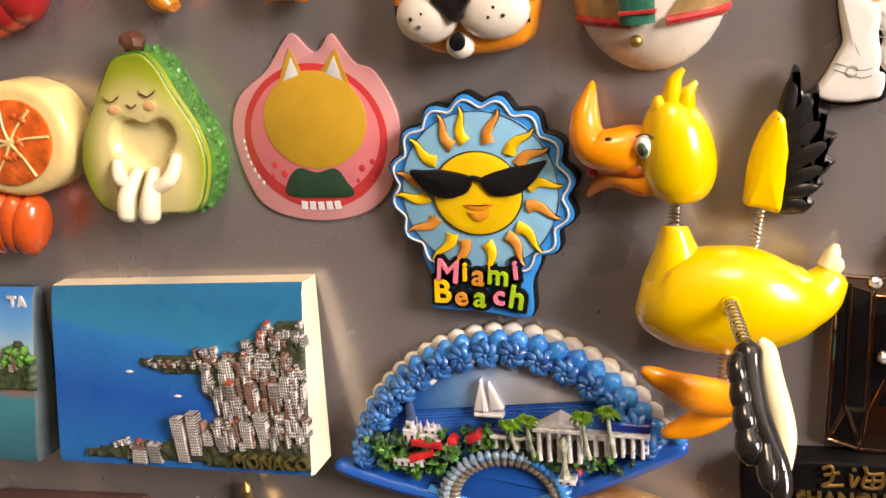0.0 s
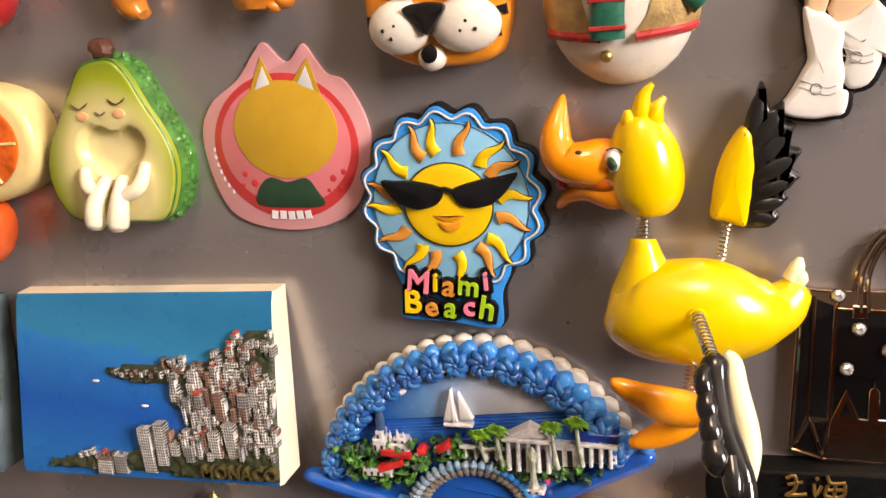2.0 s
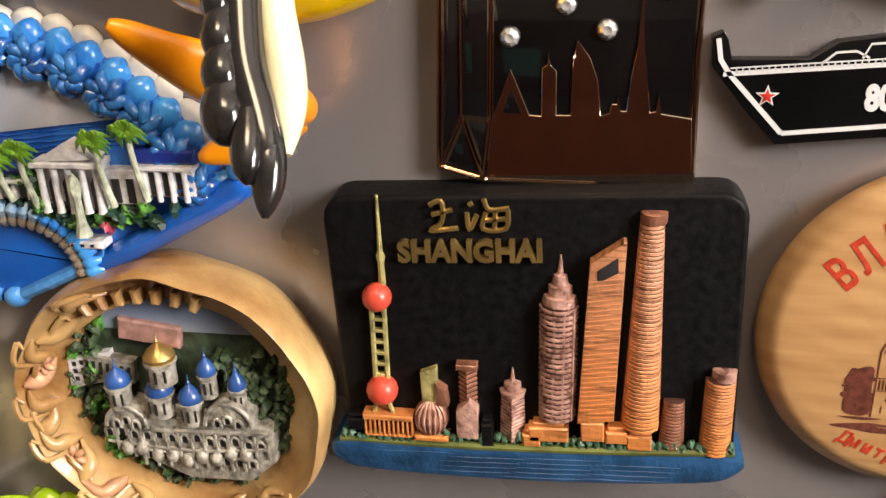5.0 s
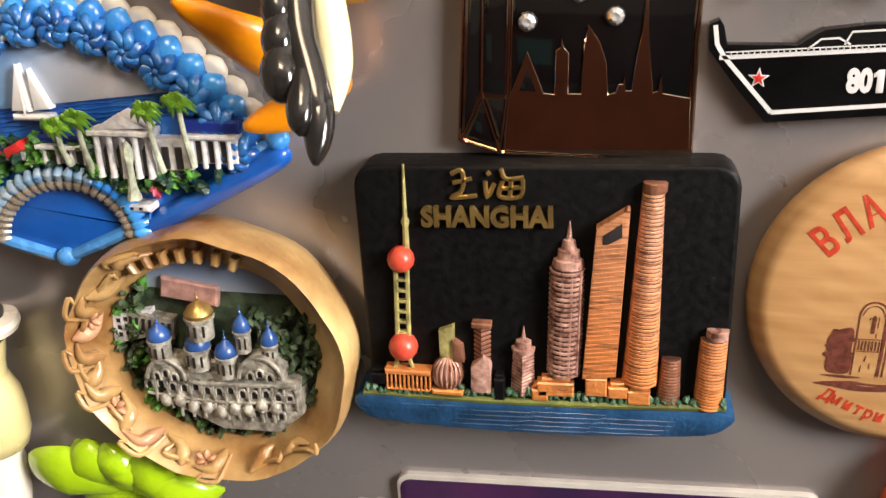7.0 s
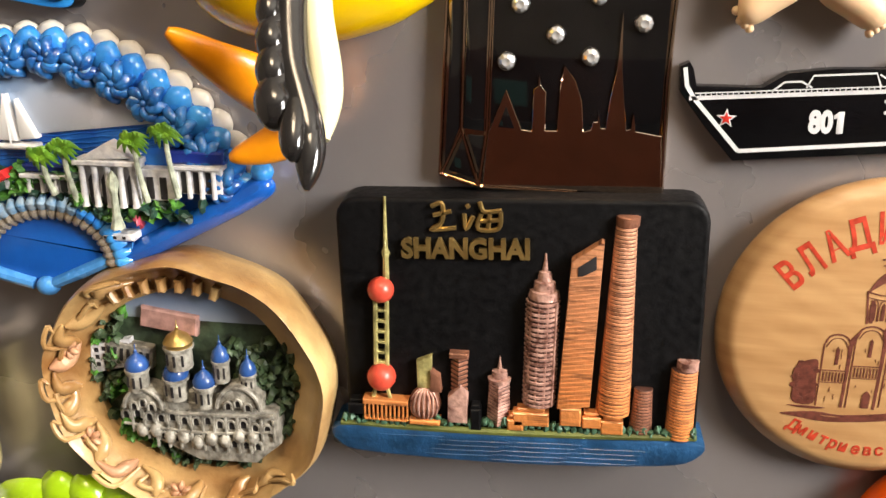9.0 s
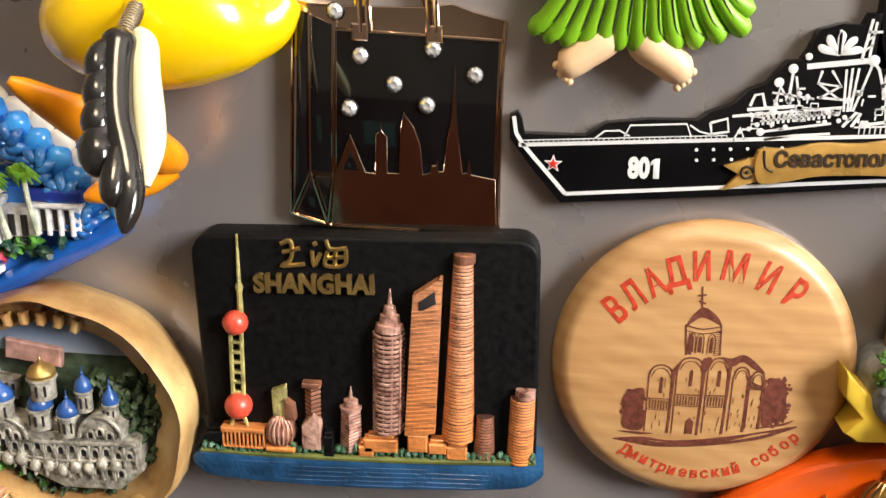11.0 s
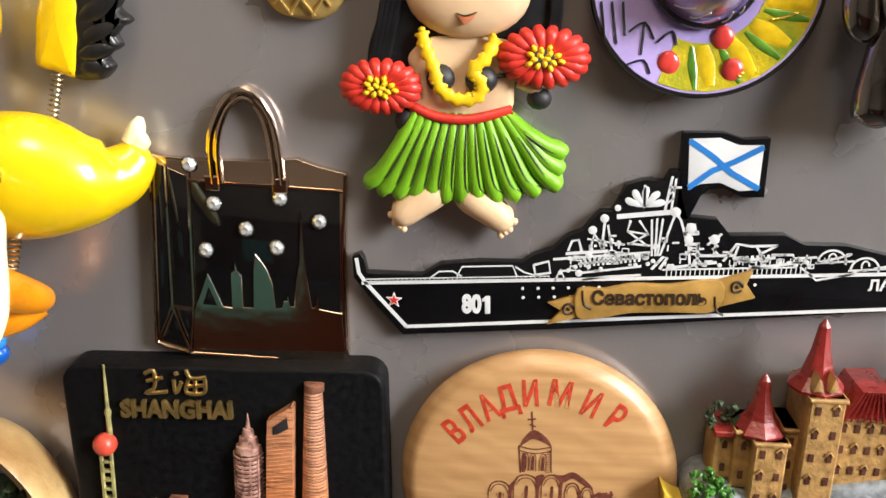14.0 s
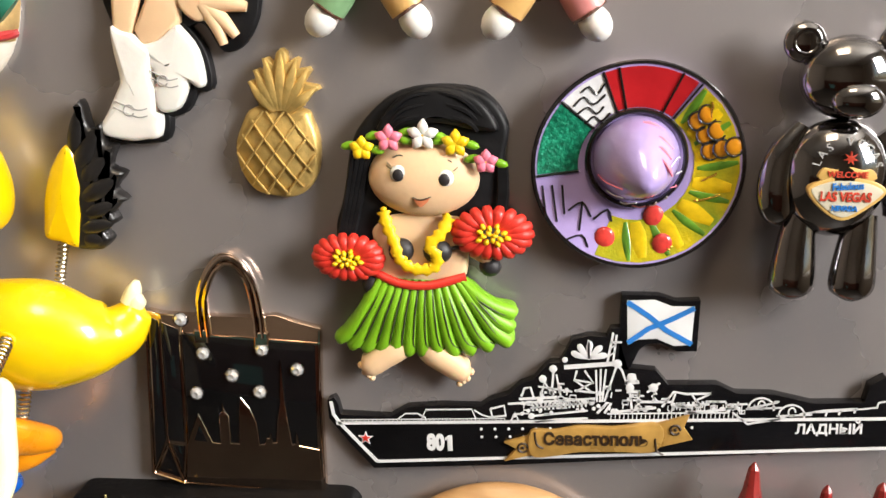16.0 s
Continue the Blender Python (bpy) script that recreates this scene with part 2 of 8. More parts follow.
        for k in (0, len(pts) - 1):
            (lo, ro), (lt, rt) = a[2 * k], a[2 * k + 1]
            self.face((lo, ro, rt, lt) if k == 0 else (lo, lt, rt, ro))
        return self

    def lathe(self, prof, cu, cv, seg=48, w0=0.0):
        """Rings about an axis out of the door: prof of (radius, w)."""
        prev = None
        for r, w in prof:
            ring = [self.p(cu + r * math.cos(2 * math.pi * k / seg), cv + r * math.sin(2 * math.pi * k / seg), w + w0) for k in range(seg)]
            if prev:
                self.bridge(prev, ring)
            else:
                self.face(ring[::-1])
            prev = ring
        self.face(prev)
        return self

    def upright(self, prof, cu, w, seg=16, half=True):
        """Rings about an axis up the door: prof of (radius, v)."""
        prev = None
        for r, v in prof:
            ring = [self.p(cu + r * math.cos(2 * math.pi * k / seg), v, w + r * math.sin(2 * math.pi * k / seg)) for k in range(seg)]
            if prev:
                self.bridge(ring, prev)
            else:
                self.face(ring)
            prev = ring
        self.face(prev[::-1])
        return self

    def glyphs(self, text, size, cu, cv, w0, w1, rot=0.0, fat=0.0, squeeze=1.0, align="CENTER"):
        fc = bpy.data.curves.new("lettering", "FONT")
        fc.body, fc.size, fc.align_x, fc.align_y = text, size, align, "CENTER"
        fc.extrude, fc.resolution_u, fc.offset = (w1 - w0) / 2, 3, fat
        tmp = new("lettering", fc)
        me = bpy.data.meshes.new_from_object(tmp.evaluated_get(bpy.context.evaluated_depsgraph_get()))
        c, s = math.cos(radians(rot)), math.sin(radians(rot))
        base = [self.p(cu + q.co.x * squeeze * c - q.co.y * s, cv + q.co.x * squeeze * s + q.co.y * c, (w0 + w1) / 2 + q.co.z) for q in me.vertices]
        for q in me.polygons:
            self.face([base[i] for i in q.vertices])
        bpy.data.objects.remove(tmp)
        bpy.data.meshes.remove(me)
        bpy.data.curves.remove(fc)
        return self


ORIGIN = {}


def thing(name, u, v, label, category, group=""):
    ob = new(name)
    ob.empty_display_size = 0.01
    ob.location = (u / 1000, 0, Z0 + v / 1000)
    ORIGIN[ob.name] = (u, v)
    return tagged(ob, label, category, group)


def mesh_of(name, g, mats, u, v, sharp=38):
    me = bpy.data.meshes.new(name)
    me.from_pydata([((x - u) / 1000, -w / 1000, (y - v) / 1000) for x, y, w in g.v], [], [q[::-1] for q in g.f])
    mats = mats if isinstance(mats, (list, tuple)) else [mats]
    for m in mats:
        me.materials.append(m)
    me.polygons.foreach_set("material_index", g.mi)
    bm = bmesh.new()
    bm.from_mesh(me)
    bmesh.ops.recalc_face_normals(bm, faces=bm.faces)
    bm.to_mesh(me)
    bm.free()
    me.shade_smooth()
    me.set_sharp_from_angle(angle=radians(sharp))
    return me


def part(name, g, mats, parent, label="", sharp=38):
    root = parent
    while root.parent:
        root = root.parent
    u, v = ORIGIN[root.name]
    ob = new(name, mesh_of(name, g, mats, u, v, sharp))
    ob.parent = parent
    return tagged(ob, label) if label else ob


def solid(name, g, mats, u, v, label, category, group="", sharp=38):
    """A thing that is one mesh."""
    ob = new(name, mesh_of(name, g, mats, u, v, sharp))
    ob.location = (u / 1000, 0, Z0 + v / 1000)
    ORIGIN[ob.name] = (u, v)
    return tagged(ob, label, category, group)


def block(name, x0, y0, z0, x1, y1, z1, m, label, kind="structure", bev=0.0, category=""):
    me = bpy.data.meshes.new(name)
    bm = bmesh.new()
    bmesh.ops.create_cube(bm, size=1)
    for q in bm.verts:
        q.co = Vector(((x0 + x1) / 2 + q.co.x * (x1 - x0), (y0 + y1) / 2 + q.co.y * (y1 - y0), (z0 + z1) / 2 + q.co.z * (z1 - z0)))
    if bev:
        bmesh.ops.bevel(bm, geom=bm.edges[:], offset=bev, segments=4, affect="EDGES", profile=0.5)
    bm.to_mesh(me)
    bm.free()
    me.materials.append(m)
    if bev:
        me.shade_smooth()
        me.set_sharp_from_angle(angle=radians(30))
    return tagged(new(name, me), label, category, "", kind)


# ---- the kitchen round the fridge ----
XL, XR, YB, YF, ZC = -1.7, 1.5, -2.7, 0.75, 2.6
block("floor", XL, YB, -0.08, XR, YF, 0, M_FLOOR, "grey brown tiled kitchen floor")
block("ceiling", XL, YB, ZC, XR, YF, ZC + 0.1, M_CEIL, "plain white kitchen ceiling")
block("wall_north", XL, YF, 0, XR, YF + 0.12, ZC, M_WALL, "beige painted wall behind the fridge")
block("wall_south", XL, YB - 0.12, 0, XR, YB, ZC, M_WALL, "beige painted wall facing the fridge")
# added, unseen: brown and teal boards that the polished bag reflects
block("reflected_brown_band", XL, YB, 0, XR, YB + 0.03, 1.02, M_MIRRORED_BROWN, "unseen red brown band added for the bag to mirror")
block("reflected_teal_patch", -0.98, YB + 0.033, 0.28, -0.52, YB + 0.05, 0.66, M_TEAL, "unseen teal patch added for the bag to mirror")
block("wall_west", XL - 0.12, YB - 0.12, 0, XL, YF + 0.12, ZC, M_WALL, "beige painted side wall")
WY0, WY1, WZ0, WZ1 = -1.54, -0.30, 1.28, 2.42
block("wall_east", XR, YB - 0.12, 0, XR + 0.12, WY0, ZC, M_WALL, "beige painted wall beside the window")
block("wall_east_far", XR, WY1, 0, XR + 0.12, YF + 0.12, ZC, M_WALL, "beige painted wall beside the window")
block("wall_east_sill", XR, WY0, 0, XR + 0.12, WY1, WZ0, M_WALL, "beige painted wall under the window")
block("wall_east_head", XR, WY0, WZ1, XR + 0.12, WY1, ZC, M_WALL, "beige painted wall over the window")
win = tagged(new("window_1"), "white framed kitchen window in daylight", "window", "", "structure")
for nm, a in (("window_frame", (WY0, WZ0, WY0 + 0.06, WZ1)), ("window_frame", (WY1 - 0.06, WZ0, WY1, WZ1)),
              ("window_frame", (WY0 + 0.06, WZ0, WY1 - 0.06, WZ0 + 0.06)), ("window_frame", (WY0 + 0.06, WZ1 - 0.06, WY1 - 0.06, WZ1))):
    q = block(nm, XR + 0.03, a[0], a[1], XR + 0.09, a[2], a[3], M_WHITE_WOOD, "")
    q.parent = win
q = block("pane", XR + 0.055, WY0 + 0.06, WZ0 + 0.06, XR + 0.061, WY1 - 0.06, WZ1 - 0.06, M_GLASS, "")
q.parent, q.visible_shadow = win, False

# fridge: cabinet and the two doors; the magnets hang on the upper one
fridge = tagged(new("fridge"), "silver grey fridge with magnets all over its door", "fridge")
ORIGIN[fridge.name] = (0, 0)
for nm, a, bv in (("cabinet", (-0.33, 0.052, 0.02, 0.33, 0.68, 1.88), 0.004), ("upper_door", (-0.33, 0.0, 0.72, 0.33, 0.05, 1.88), 0.006),
                  ("lower_door", (-0.33, 0.0, 0.04, 0.33, 0.05, 0.71), 0.006)):
    q = block(nm, *a, M_DOOR, "", "", bv)

    q.parent = fridge
# unseen fixture, added to house the warm fill
lampfix = tagged(new("fill_lamp"), "unseen opal ceiling lamp added for warm fill", "lamp")
q = block("shade", -0.10, -0.80, 2.40, 0.30, -0.40, 2.597, M_LAMP, "", "", 0.02)
q.parent = lampfix

# ---- sun magnet with sunglasses ----
SUN_BLUE = mat("bright_blue_rubber", (0.02, 0.27, 0.72), 0.4, var=0.08)
GREEN_L = mat("lime_rubber", (0.36, 0.58, 0.02), 0.42, var=0.12)
SUN_PALE = mat("pale_blue_rubber", (0.22, 0.52, 0.75), 0.45, var=0.05)
FLAME_O = mat("burnt_orange_rubber", (0.66, 0.27, 0.04), 0.42, var=0.15)


def sun_magnet():
    cu, cv = -25.6, 43.2
    t = thing("sun_magnet", cu, cv, "blue rubber magnet of a yellow sun wearing black sunglasses", "magnet")

    def lobed(r, amp, n=16):
        return [((r + amp * abs(math.cos(n / 2 * radians(a))) ** 1.5) * math.cos(radians(a + 6)) + cu,
                 (r + amp * abs(math.cos(n / 2 * radians(a))) ** 1.5) * math.sin(radians(a + 6)) + cv) for a in range(0, 360, 3)]
    tab = spl([(-42.4, 28), (-41.4, 20), (-42.2, 12.4), (-40.4, 10.2), (-28, 9.6), (-18, 8.2), (-13.6, 9.4), (-13.2, 18), (-11.0, 27), (-26, 33)], 5)
    g = G().plate(lobed(23.6, 2.6), 0, 4.2, 0.5).plate(spl([(x * 1.03 + 26 * 0.03, y - 0.3) for x, y in tab], 1), 0, 4.1, 0.5)
    part("backing", g, BLACK, t, "thick black rubber backing")
    g = G().plate(lobed(23.0, 2.5), 4.2, 5.2, 0.4).plate(tab, 4.1, 5.1, 0.4)
    part("border", g, SUN_BLUE, t, "bright blue border")
    part("disc", G().plate(ell(cu, cv, 21.3, 21.3, 64), 5.2, 5.6, 0.2), SUN_PALE, t, "pale blue disc")
    ring = [(x, y, 5.55) for x, y in lobed(21.9, 2.3)]
    part("outline", G().tube(ring + ring[:1], 0.3, 5, 1, False), WHITE, t, "thin white wavy outline")
    part("outline", G().tube([(x, y, 5.75) for x, y in ell(cu, cv, 21.2, 21.2, 60)] + [(cu + 21.2, cv, 5.75)], 0.12, 4, 1, False), INK, t, "thin black circle")
    for i in range(16):
        a = radians(i * 22.5 + 5 + 4 * math.sin(i * 2.1))
        ca, sa = math.cos(a), math.sin(a)
        pts, wid = [], []
        for k in range(8):
            f = k / 7
            rr = 13.6 + 9.2 * f
            off = 0.95 * math.sin(f * 5.0 + 0.2) + 0.5 * f
            pts.append((cu - 0.4 + rr * ca - off * sa, cv - 0.3 + rr * sa + off * ca, 5.7))
            wid.append(1.7 * (1 - f) ** 0.75 + 0.1)
        g = G().loft(pts, [(w, 0.7) for w in wid], 8, 2)
        part("flame", g, YELLOW if i % 2 == 0 else FLAME_O, t)
        part("flame_outline", G().loft([(x, y, 5.4) for x, y, _ in pts], [(w + 0.3, 0.62) for w in wid], 8, 2), INK, t)
    part("face", G().plate(ell(-26.0, 42.8, 12.0, 11.1, 48), 5.4, 6.6, 0.8, 0.5), YELLOW, t, "round yellow face")
    part("face_outline", G().tube([(x, y, 6.0) for x, y in ell(-26.0, 42.8, 12.1, 11.2, 48)] + [(-13.9, 42.8, 6.0)], 0.2, 5, 1, False), INK, t)
    g = G()
    g.plate(spl([(-43.6, 49.7), (-40, 49.6), (-34.5, 49.5), (-28.6, 48.3), (-26.7, 47.0), (-27.4, 44.6), (-29.6, 42.8), (-34.5, 42.0), (-39.6, 44.0), (-42.2, 47.0)], 5), 6.4, 8.0, 0.5)
    g.plate(spl([(-7.0, 51.2), (-12.2, 50.3), (-17, 49.6), (-21.9, 48.3), (-24.3, 47.0), (-23.4, 44.2), (-20.4, 42.4), (-14.7, 42.9), (-11.0, 45.4), (-8.6, 48.4)], 5), 6.4, 8.0, 0.5)
    g.tube([(-29, 46.6, 7.3), (-26.5, 47.4, 7.5), (-24, 46.6, 7.3)], 0.7, 6, 3)
    part("sunglasses", g, BLACK, t, "black wing-shaped sunglasses")
    g = G().plate(spl([(-29.7, 40.2), (-27.4, 40.5), (-25.6, 40.0), (-23.8, 40.5), (-21.4, 40.2), (-24.0, 38.7), (-25.6, 38.5), (-27.4, 38.7)], 4), 6.8, 7.4, 0.3)
    g.plate(spl([(-28.6, 38.4), (-25.6, 38.0), (-22.6, 38.5), (-23.4, 36.6), (-25.8, 35.7), (-27.4, 36.5)], 4), 6.8, 7.4, 0.3)
    part("lips", g, mat("lip_orange_rubber", (0.78, 0.30, 0.02), 0.4, var=0.05), t)
    CY = [PINK, YELLOW, FLAME_O, GREEN_L, PINK, YELLOW, FLAME_O, GREEN_L, PINK, GREEN_L]
    spots = ((-35.9, 21.4, 8.6, -8), (-31.1, 21.4, 7.4, -4), (-27.4, 20.4, 8.2, -8), (-21.9, 20.5, 7.8, -7), (-17.1, 22.0, 7.4, 2), (-38.0, 15.6, 9.2, -4), (-32.8, 14.4, 7.6, 6), (-27.4, 14.2, 8.0, -10), (-22.1, 14.8, 7.6, -4), (-17.2, 14.2, 9.0, -12))
    for i, (ch, (u, v, sz, rt)) in enumerate(zip("MiamiBeach", spots)):
        lt = part("letter", G().glyphs(ch, sz, u, v, 6.2, 7.3, rt, 0.14, 1.0), CY[i], t)
        part("letter_outline", G().glyphs(ch, sz, u, v, 5.0, 6.3, rt, 1.25, 1.0), BLACK, lt)
    return t


sun_magnet()

# ---- flat pink sticker, its printed figure left as plain shapes ----
STK_PINK = mat("pink_glossy_print", (0.68, 0.32, 0.33), 0.22, coat=0.5, var=0.03)
STK_ROSE = mat("rose_glossy_print", (0.70, 0.20, 0.22), 0.22, coat=0.5, var=0.03)
STK_RED = mat("red_glossy_print", (0.58, 0.05, 0.05), 0.22, coat=0.5, var=0.04)
STK_OCHRE = mat("ochre_glossy_print", (0.58, 0.35, 0.03), 0.22, coat=0.5, var=0.05)
STK_GREEN = mat("dark_green_print", (0.02, 0.055, 0.03), 0.22, coat=0.5, var=0.1)
t = thing("round_sticker_magnet", -73.3, 58, "flat glossy pink magnet with a red ring and plain ochre shape", "magnet")
out = spl([(-75.9, 86.8), (-71.5, 82.2), (-68.6, 82.0), (-64.7, 86.0), (-61.6, 81.8), (-58.6, 77.8), (-53.5, 75.4), (-48.6, 65.6), (-48.2, 56.5), (-52.5, 43.0), (-61.8, 36.4), (-76.1, 34.6), (-90.1, 38.1), (-96.1, 46.6), (-98.6, 61.5), (-94.6, 71.0), (-85.4, 77.3), (-78.8, 85.0)], 5)
part("card", G().plate(out, 0, 1.0, 0.15), STK_PINK, t)
part("red_ring", G().plate(ell(-73.2, 58.4, 21.8, 20.4, 64), 0.9, 1.12, 0.05), STK_RED, t)
part("rose_field", G().plate(ell(-73.2, 59.2, 19.6, 17.6, 64), 1.0, 1.22, 0.05), STK_ROSE, t)
g = G().plate(ell(-72.5, 63.2, 15.6, 13.6, 48), 1.2, 1.42, 0.05)
g.plate([(-82.8, 72.2), (-77.2, 83.2), (-74.2, 75.8)], 1.15, 1.34, 0.05).plate([(-69.4, 75.6), (-63.4, 82.3), (-60.4, 71)], 1.15, 1.34, 0.05)
part("ochre_shape", g, STK_OCHRE, t)
for q in ([(-80.2, 74.4), (-77.0, 80.6), (-75.4, 75.8)], [(-67.2, 75.6), (-64.2, 80.2), (-62.6, 73.6)]):
    part("pale_triangle", G().plate(q, 1.3, 1.46, 0.04), WHITE_PRINT, t)
for u, v, r in ((-86.6, 51.0, 0.9), (-83.9, 48.4, 1.1), (-87.6, 47.8, 0.7), (-59.8, 49.4, 1.0), (-57.6, 46.4, 0.8), (-61.4, 46.0, 0.6), (-56.6, 51.2, 0.8)):
    part("red_dot", G().plate(ell(u, v, r, r, 14), 1.15, 1.3, 0.03), STK_RED, t)
part("green_shape", G().plate(spl([(-83.6, 42.2), (-82.8, 47), (-79, 50), (-73.8, 48.6), (-68, 49.6), (-65, 46), (-63.4, 41.8), (-73.6, 41.3)], 4), 1.2, 1.38, 0.05), STK_GREEN, t)
for i in range(5):
    part("lettering_bar", G().at(-73.8 + (i - 2) * 2.6, 38.9 + abs(i - 2) * 0.1, 4 * (i - 2)).box(-0.95, -1.2, 0.95, 1.2, 1.1, 1.3, 0.03), WHITE_PRINT, t)
for i in range(7):
    part("lettering_bar", G().at(*ell(-73.2, 58.2, 22.2, 20.8, 60)[30 + i], 90).box(-0.55, -0.3, 0.55, 0.3, 1.0, 1.16, 0.02), WHITE_PRINT, t)

# ---- avocado half ----
AVO = ramp_mat("avocado_airbrush", [(0.0, (0.80, 0.70, 0.36)), (0.56, (0.72, 0.64, 0.28)), (0.82, (0.30, 0.36, 0.02)), (1.0, (0.14, 0.22, 0.01))],
               (1, 0, 0), 0, 0.0315, 0.35, 0.3, (0.0012, -0.010, -0.006), stretch=(1.30, 0.25, 1.0))
AVO_RIND = mat("avocado_rind", (0.05, 0.19, 0.03), 0.3, coat=0.4, var=0.4, scale=300, bump=0.5)
# limb cream raised towards white: strong sunlight put into the colour
AVO_LIMB_LIT = mat("sunlit_cream_gloss", (0.86, 0.79, 0.58), 0.28, coat=0.3, var=0.04, sss=0.1)
BROWN = mat("brown_gloss", (0.10, 0.04, 0.025), 0.3, coat=0.3, var=0.3)
BLUSH = mat("coral_blush", (0.82, 0.45, 0.22), 0.4, var=0.1, scale=300)
t = thing("avocado_magnet", -121, 61, "glossy green and cream avocado half magnet with sleepy face", "magnet")
t.location.x -= 0.0028
ao = spl([(-121.2, 85.6), (-127.7, 84.0), (-132.0, 78.6), (-137.0, 70.6), (-142.6, 61.5), (-144.6, 53.2), (-142.6, 45.2), (-138.4, 40.6), (-129.1, 39.7), (-118, 39.8), (-108.6, 40.5), (-104.3, 47.3), (-102.6, 55.4), (-104.2, 63.4), (-109.5, 73.0), (-113.4, 81.0), (-117.0, 85.0)], 6)
ao = [(x + 2.8, y) for x, y in ao]
g = G().plate([(x + 0.8, y) for x, y in ao], 0, 8.5, 1.5)
for i in range(46):
    a = -60 + i * 3.6
    q = min(ao, key=lambda e: abs(math.degrees(math.atan2(e[1] - 61, e[0] + 121)) - a))
    g.ball((q[0] + 0.3, q[1], 2.5 + 3 * (i % 2)), (0.9, 1.5, 1.7), 8, 6, rough=0.6)
part("rind", g, AVO_RIND, t, "bumpy dark green rind")
heart = spl([(-117.1, 66.4), (-121.6, 68.0), (-126.8, 67.2), (-129.4, 61.8), (-127.6, 56.6), (-120.6, 52.3), (-113.6, 55.2), (-108.6, 59.2), (-107.6, 63.8), (-111.0, 67.4)], 8)
hcx, hcy = -118.6, 60.4


def reach(poly, a):
    """How far a closed outline lies from the heart's middle in a direction."""
    best = 1.0
    c, sn = math.cos(a), math.sin(a)
    for (x0, y0), (x1, y1) in zip(poly, poly[1:] + poly[:1]):
        dx, dy = x1 - x0, y1 - y0
        den = c * dy - sn * dx
        if abs(den) > 1e-9:
            k = ((x0 - hcx) * dy - (y0 - hcy) * dx) / den
            f = ((x0 - hcx) * sn - (y0 - hcy) * c) / den
            if k > 0 and -0.001 <= f <= 1.001:
                best = max(best, k)
    return best


g = G()
rows = []
angs = [2 * math.pi * i / 96 for i in range(96)]
span = [(reach(ao, a), reach(heart, a)) for a in angs]
for k, hk, w in ((1, 0, 7.6), (1, 0, 10.4), (0.975, 0.025, 11.3), (0.93, 0.07, 11.5), (0.5, 0.5, 12.0), (0.12, 0.88, 12.2), (0.0, 1.0, 11.8), (0, 0.93, 9.6), (0, 0.86, 9.0), (0, 0.4, 9.0)):
    rows.append([g.p(hcx + (o * k + h * hk) * math.cos(a), hcy + (o * k + h * hk) * math.sin(a), w) for a, (o, h) in zip(angs, span)])
for a, b in zip(rows, rows[1:]):
    g.bridge(a, b)
g.face(rows[-1])
part("flesh", g, AVO, t, "cream flesh shading to green, with a sunken heart", 60)
part("rim_line", G().tube([(x, y, 10.6) for x, y in ao] + [(*ao[0], 10.6)], 0.35, 5, 1, False), AVO_RIND, t, "dark green edge of the flesh")
for pts in (((-128.6, 55.6, 12.0), (-126.6, 51.0, 14.4), (-123.0, 49.0, 15.2)), ((-108.2, 57.0, 12.0), (-109.6, 51.0, 14.6), (-114.4, 48.4, 15.4))):
    part("arm", G().loft(pts, [1.5, 2.2, 1.8], 12, 5), AVO_LIMB_LIT, t, "", 70)
for a, b, c in (((-121.4, 53, 12), (-124.0, 46.4, 16), (-124.6, 40.6, 16.6)), ((-116.4, 53, 12), (-116.0, 46.4, 16.2), (-117.2, 40.2, 16.8))):
    part("leg", G().loft([a, b, c, (c[0], c[1] - 1.8, c[2] + 0.4)], [1.8, 2.7, 3.0, 1.4], 12, 5), AVO_LIMB_LIT, t, "", 70)
for u, v in ((-126.5, 73.4), (-114.2, 74.3)):
    part("eye", G().tube([(u - 2.4, v + 0.4, 12.35), (u, v - 0.8, 12.5), (u + 2.4, v + 0.4, 12.35)], 0.22, 5, 4).tube([(u - 2.6, v + 1.0, 12.4), (u - 1.9, v - 0.2, 12.4)], 0.16, 4, 1, False)
         .tube([(u + 1.9, v - 0.2, 12.4), (u + 2.9, v + 0.9, 12.4)], 0.16, 4, 1, False), BROWN, t)
part("mouth", G().tube([(-121.4, 71.6, 12.5), (-119.8, 70.7, 12.6), (-118.2, 71.6, 12.5)], 0.2, 5, 4), BROWN, t)
for u, v in ((-126, 70.4), (-114, 71.0)):
    part("cheek", G().plate(ell(u, v, 1.9, 1.3, 16), 12.0, 12.5, 0.1), BLUSH, t)
part("stem", G().ball((-119, 88.4, 8), (3.6, 3.2, 3.6), 14, 9, rough=0.15), BROWN, t, "dark brown stem end")

# ---- cut citrus and the red fruit under it ----
CITRUS_RIND = mat("cream_orange_rind", (0.82, 0.63, 0.27), 0.35, coat=0.3, var=0.08)
CITRUS_PULP = mat("glossy_orange_pulp", (0.72, 0.13, 0.018), 0.14, coat=0.8, var=0.35, scale=260, bump=0.5, bscale=500, sss=0.1)
t = thing("citrus_magnet", -163, 62, "cut orange fruit magnet with glossy pulp and pale rim", "magnet")
t.location.x -= 0.0040
part("rind", G().plate(spl([(-158, 79.8), (-147, 74.5), (-143.2, 62), (-147, 52.6), (-157, 46.6), (-168.5, 45.6), (-180, 50), (-184, 63), (-178, 76), (-168, 80)], 6), 0, 12, 3.0, 0.6, 4), CITRUS_RIND, t)
part("pulp", G().plate(ell(-163.6, 62.2, 15.4, 12.6, 40, 20), 11.6, 12.9, 0.6, 0.8), CITRUS_PULP, t)
